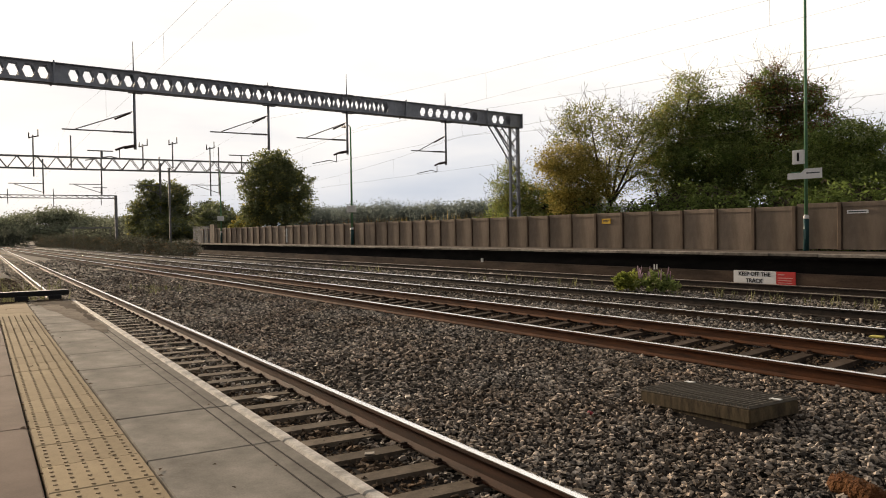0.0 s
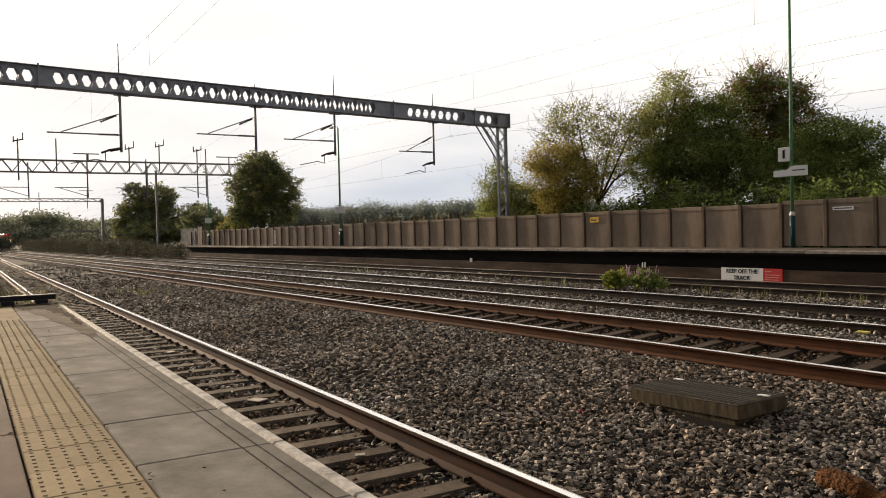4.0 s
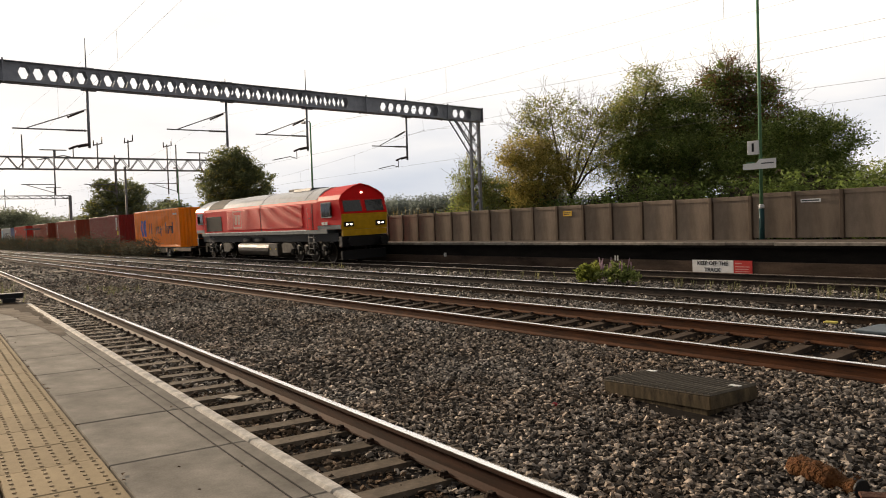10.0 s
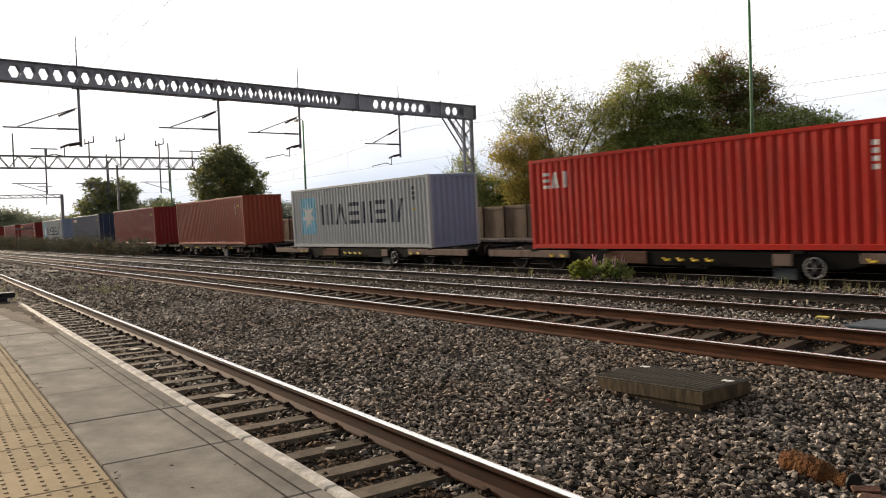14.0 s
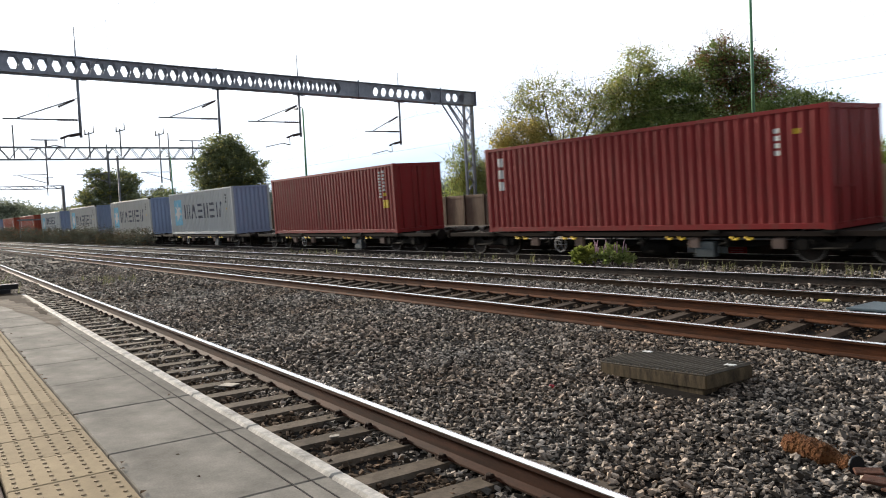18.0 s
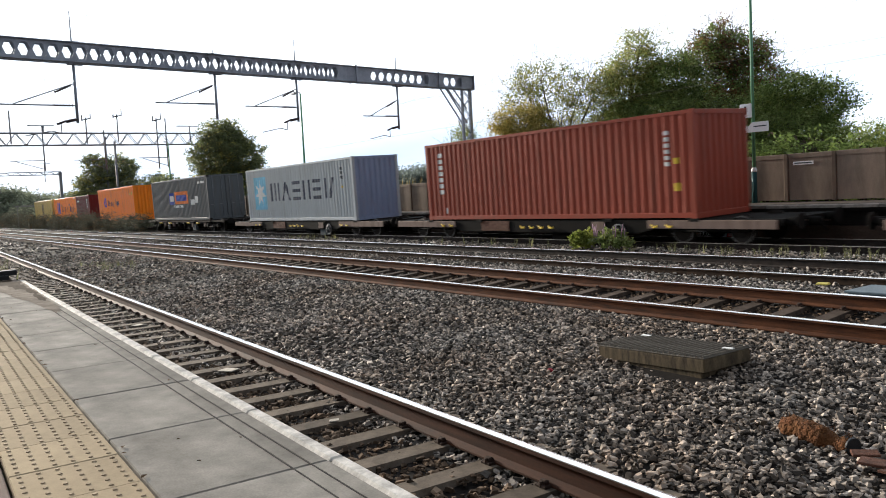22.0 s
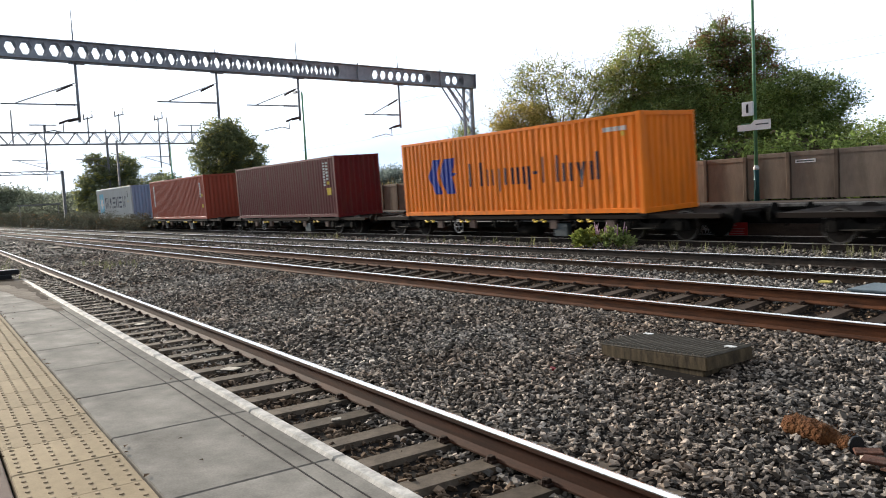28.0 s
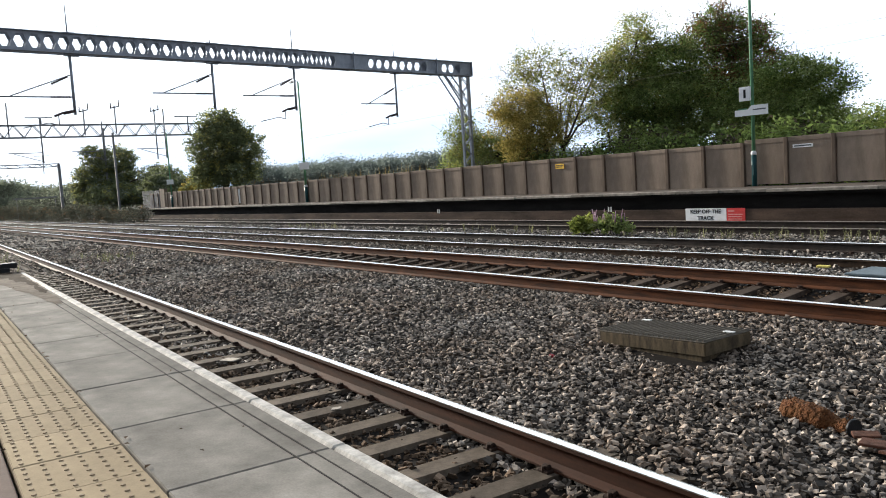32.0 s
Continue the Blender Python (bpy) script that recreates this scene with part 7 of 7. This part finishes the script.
        for sgn in (-1, 1):
            part("skirt_band", Shape().add([(x, sgn * (y - (0.06 if x > 9 else 0.0)), z) for y in (1.315, 1.29) for x, z in ((x0, 1.645), (10.28, 1.645), (10.285, 1.845), (x0, 1.845))], [(0, 1, 2, 3), (7, 6, 5, 4), (0, 4, 5, 1), (1, 5, 6, 2), (2, 6, 7, 3), (3, 7, 4, 0)]), M["solebar"], c, "grey band along the foot of the cab")
        if sx > 0:
            part("nose", Shape().add([(10.306, -1.24, 1.60), (10.306, 1.24, 1.60), (10.37, 1.24, 2.34), (10.37, -1.24, 2.34), (10.29, -1.24, 1.60), (10.29, 1.24, 1.60), (10.33, 1.24, 2.34), (10.33, -1.24, 2.34)], [(0, 1, 2, 3), (7, 6, 5, 4), (0, 4, 5, 1), (1, 5, 6, 2), (2, 6, 7, 3), (3, 7, 4, 0)]), M["locoyellow"], c, "warning-yellow nose panel")
        else:
            part("nose", Shape().add([(10.306, -1.24, 1.66), (10.306, 1.24, 1.66), (10.37, 1.24, 2.34), (10.37, -1.24, 2.34), (10.29, -1.24, 1.66), (10.29, 1.24, 1.66), (10.33, 1.24, 2.34), (10.33, -1.24, 2.34)], [(0, 1, 2, 3), (7, 6, 5, 4), (0, 4, 5, 1), (1, 5, 6, 2), (2, 6, 7, 3), (3, 7, 4, 0)]), M["locoyellow"], c)
        part("lower_nose", Shape().box(10.2, -1.2, 1.30, 10.34, 1.2, 1.59, 0.02), M["locoyellow"] if sx > 0 else M["solegrey"], c)
        for y0, y1 in ((-1.08, -0.12), (0.12, 1.08)):
            part("windscreen", Shape().add([(10.372, y0, 2.44), (10.372, y1, 2.44), (10.215, y1, 2.97), (10.215, y0, 2.97), (10.32, y0, 2.44), (10.32, y1, 2.44), (10.15, y1, 2.97), (10.15, y0, 2.97)], [(0, 1, 2, 3), (7, 6, 5, 4), (0, 4, 5, 1), (1, 5, 6, 2), (2, 6, 7, 3), (3, 7, 4, 0)]), M["glass"], c, "dark windscreen pane")
        for s in (-1, 1):
            fr = part("side_window", Shape().box(8.92 - 0.52, s * 1.318 - 0.012, 2.20, 9.44, s * 1.318 + 0.012, 2.94, 0.0), M["galv"], c, "cab window with a grey frame", m=pose(0.06 if sx > 0 else 0.55 - 0.3, 0, 0))
            for a, b in ((8.45, 8.90), (8.94, 9.39)):
                part("pane", Shape().box(a, s * 1.332 - 0.003, 2.25, b, s * 1.332 + 0.003, 2.89), M["glass"], fr)
            part("tail_lamp", Shape().tube((10.31, s * 0.95, 1.80), (10.36, s * 0.95, 1.80), 0.07, 12), M["signred"], c)
            if sx > 0:
                bx = part("lamp_housing", Shape().box(10.30, s * 0.86 - 0.26, 1.74, 10.365, s * 0.86 + 0.26, 1.97, 0.01), M["black"], c, "black headlamp cluster")
                for d in (-0.11, 0.11):
                    part("headlamp", Shape().tube((10.36, s * 0.86 + d, 1.85), (10.385, s * 0.86 + d, 1.85), 0.048, 14), M["lamp"], bx, "lit headlamp")
            part("buffer", Shape().tube((10.3, s * 0.87, 1.06), (10.62, s * 0.87, 1.06), 0.12, 12).tube((10.62, s * 0.87, 1.06), (10.68, s * 0.87, 1.06), 0.23, 16), M["black"], th, m=q)
            for k in range(4):
                part("step", Shape().box(7.0, s * 1.28 - 0.08, 0.42 + 0.28 * k, 7.5, s * 1.28 + 0.08, 0.45 + 0.28 * k), M["galv"], th, m=q)
            dx = 0.0 if sx > 0 else 1.02
            part("handrail", Shape().tube((7.02 + dx, s * 1.36, 1.7), (7.02 + dx, s * 1.36, 2.75), 0.013, 6).tube((7.55 + dx, s * 1.36, 1.7), (7.55 + dx, s * 1.36, 2.75), 0.013, 6), M["fadedchalk"], th, m=q)
            door = part("cab_door", Shape().box(7.09 + dx, s * 1.316 - 0.006, 1.66, 7.48 + dx, s * 1.316 + 0.006, 2.95, 0.004), red, th, "red door behind the cab", m=q)
            part("door_handle", Shape().box(7.14 + dx, s * 1.335 - 0.012, 2.2, 7.26 + dx, s * 1.335 + 0.012, 2.24), M["galv"], door)
            part("door_gap", Shape().box(7.5 + dx, s * 1.3145 - 0.003, 1.66, 7.53 + dx, s * 1.3145 + 0.003, 2.95), M["black"], door)
            part("step_rail", Shape().tube((6.97, s * 1.33, 0.42), (6.97, s * 1.33, 1.5), 0.016, 6).tube((7.53, s * 1.33, 0.42), (7.53, s * 1.33, 1.5), 0.016, 6), M["galv"], th, m=q)
            part("mirror", Shape().box(9.46, s * 1.36 - 0.03, 2.3, 9.52, s * 1.36 + 0.06, 2.75, 0.01), M["black"], c)
        part("buffer_beam", Shape().box(10.0, -1.25, 0.80, 10.3, 1.25, 1.29, 0.02), M["black"], th, m=q)
        part("snow_plough", Shape().extrude([(-1.2, 0.18), (1.2, 0.18), (1.2, 0.62), (-1.2, 0.62)], "x", 10.05, 10.15), M["black"], th, m=q)
        if sx > 0:
            part("top_lamp", Shape().tube((10.08, 0, 3.33), (10.165, 0, 3.33), 0.05, 14), M["lamp"], c, "lit top headlamp")
    part("number_blocks", Shape().box(8.46, -1.317, 1.86, 8.72, -1.311, 2.0).box(8.78, -1.317, 1.86, 9.04, -1.311, 2.0), M["chalk"], th, "white number bars")
    part("fuel_tank", Shape().extrude([(-0.98, 1.02), (-1.14, 0.98), (-1.25, 0.88), (-1.30, 0.74), (-1.30, 0.56), (-1.25, 0.42), (-1.14, 0.32), (-0.98, 0.28), (0.98, 0.28), (1.14, 0.32), (1.25, 0.42), (1.30, 0.56), (1.30, 0.74), (1.25, 0.88), (1.14, 0.98), (0.98, 1.02)], "x", -2.75, 1.75), M["tank"], th, "long rounded brown fuel tank")
    part("battery_box", Shape().box(1.85, -1.28, 0.30, 2.95, 1.28, 0.98, 0.02), M["duststeel"], th, "dusty brown equipment box")
    for z in (0.62,):
        for x in (1.98, 2.7):
            part("box_plate", Shape().box(x, -1.29, z, x + 0.08, -1.28, z + 0.10), M["lemon"], th)
    for x in (-2.2, -0.4):
        part("air_tank", Shape().tube((x, -1.05, 1.16), (x + 1.1, -1.05, 1.16), 0.13, 12), M["airtank"], th, "dusty air reservoir")

    def frame3():
        s = Shape()
        for y in (-1.12, 1.12):
            s.extrude([(-2.3, 0.75), (-2.2, 1.0), (-1.6, 1.02), (-1.3, 0.82), (1.3, 0.82), (1.6, 1.02), (2.2, 1.0), (2.3, 0.75), (1.9, 0.62), (-1.9, 0.62)], "y", y - 0.06, y + 0.06)
            for x in (-1.85, 0.0, 1.85):
                s.box(x - 0.17, y - 0.14, 0.40, x + 0.17, y + 0.14, 0.80, 0.03)
                for d in (-0.33, 0.33):
                    s.tube((x + d, y, 0.40), (x + d, y, 0.66), 0.10, 10)
                s.tube((x + 0.45, y * 1.03, 0.5), (x + 0.6, y * 1.03, 1.0), 0.035, 6)
        return s
    fm = frame3().mesh("bogie", PAINT["bogie"])
    cover = Shape().extrude([(-0.75, 0.46), (-0.85, 0.92), (-0.55, 1.02), (0.35, 0.98), (0.7, 0.7), (0.35, 0.66), (0.2, 0.5)], "y", -1.28, -1.18).mesh("sand_box", M["duststeel"])
    gear = Shape().tube((0, -1.24, 0.35), (0.12, -1.24, 0.95), 0.035, 6).tube((0.12, -1.26, 0.9), (0.55, -1.26, 0.78), 0.025, 6).box(-0.09, -1.27, 0.66, 0.12, -1.2, 0.86, 0.02).tube((0.3, -1.27, 0.5), (0.3, -1.19, 0.5), 0.09, 10).mesh("brake_gear", M["airtank"])
    wm = wheel_shape(0.52, 28).mesh("wheelset", M["wheel"])
    rm = rim_shape(0.52).mesh("bright_rim", M["tyre"])
    for x in (-6.6, 6.6):
        b = bogie(th, x, (-1.85, 0.0, 1.85), 0.52, fm, wm, rm)
        part("sand_box", cover, None, b, "grey dusty axle cover", m=pose(-2.2 if x > 0 else 2.2, 0, 0))
        for d in (-1.1, -0.2, 0.75, 1.7):
            part("brake_gear", gear, None, b, m=pose(d, 0, 0))
    return th


def put(ob, u, z):
    RUNNING.append((ob, u, z))


def assemble_train():
    put(locomotive(), 266.95, RAIL_TOP)
    for rear, colour, h, length, floor, marks, label, end, ecol in CARGO:
        put(container(colour, h, length, marks, label, end, ecol), rear + length / 2, floor)
    low = wagon("low", 16.9, "low container wagon with brown side beams carrying a container")
    flat = wagon("flat", 16.9, "dark rusty container flat wagon with exposed bogies")
    first = {"low": low, "flat": flat}
    used = set()

    def add_wagon(kind, u):
        ob = first[kind] if kind not in used else copy_thing(first[kind], Matrix.Identity(4))
        used.add(kind)
        put(ob, u, RAIL_TOP)

    for c in CARGO[:22]:
        add_wagon("low" if c[4] == LOW else "flat", c[0] + c[3] / 2)
    for u in (-154.1, -173.0, -192.4, -211.5, -230.6, -249.7):
        add_wagon("flat", u)
    for c in CARGO[25:]:
        add_wagon("flat", c[0] + c[3] / 2)
    for u in (-341.0, -361.6):
        add_wagon("flat", u)


assemble_train()
LEAN = math.degrees(math.atan2(TRACKS[2][2], 1.505))


def motions():
    """The whole train runs past at one speed, out of the far bend and along the straight."""
    for ob, u20, z in RUNNING:
        rows = []
        for t in (0, 0.4, 0.8, 2, 3.5, 5, 6.5, 8, 9.5, 11, 12.5, 14, 15.5, 17, 18.5, 20, 21.5, 23, 24.5, 26, 27.5, 29, 30.5, 31.2, 31.6, 32):
            u = u20 + SPEED * (t - 20)
            slope = (bend(u + 3) - bend(u - 3)) / 6
            rows.append((t, FAR @ pose(u, LINE + bend(u), z, LEAN, 0, math.degrees(math.atan(slope)))))
        walk(ob, rows)

motions()
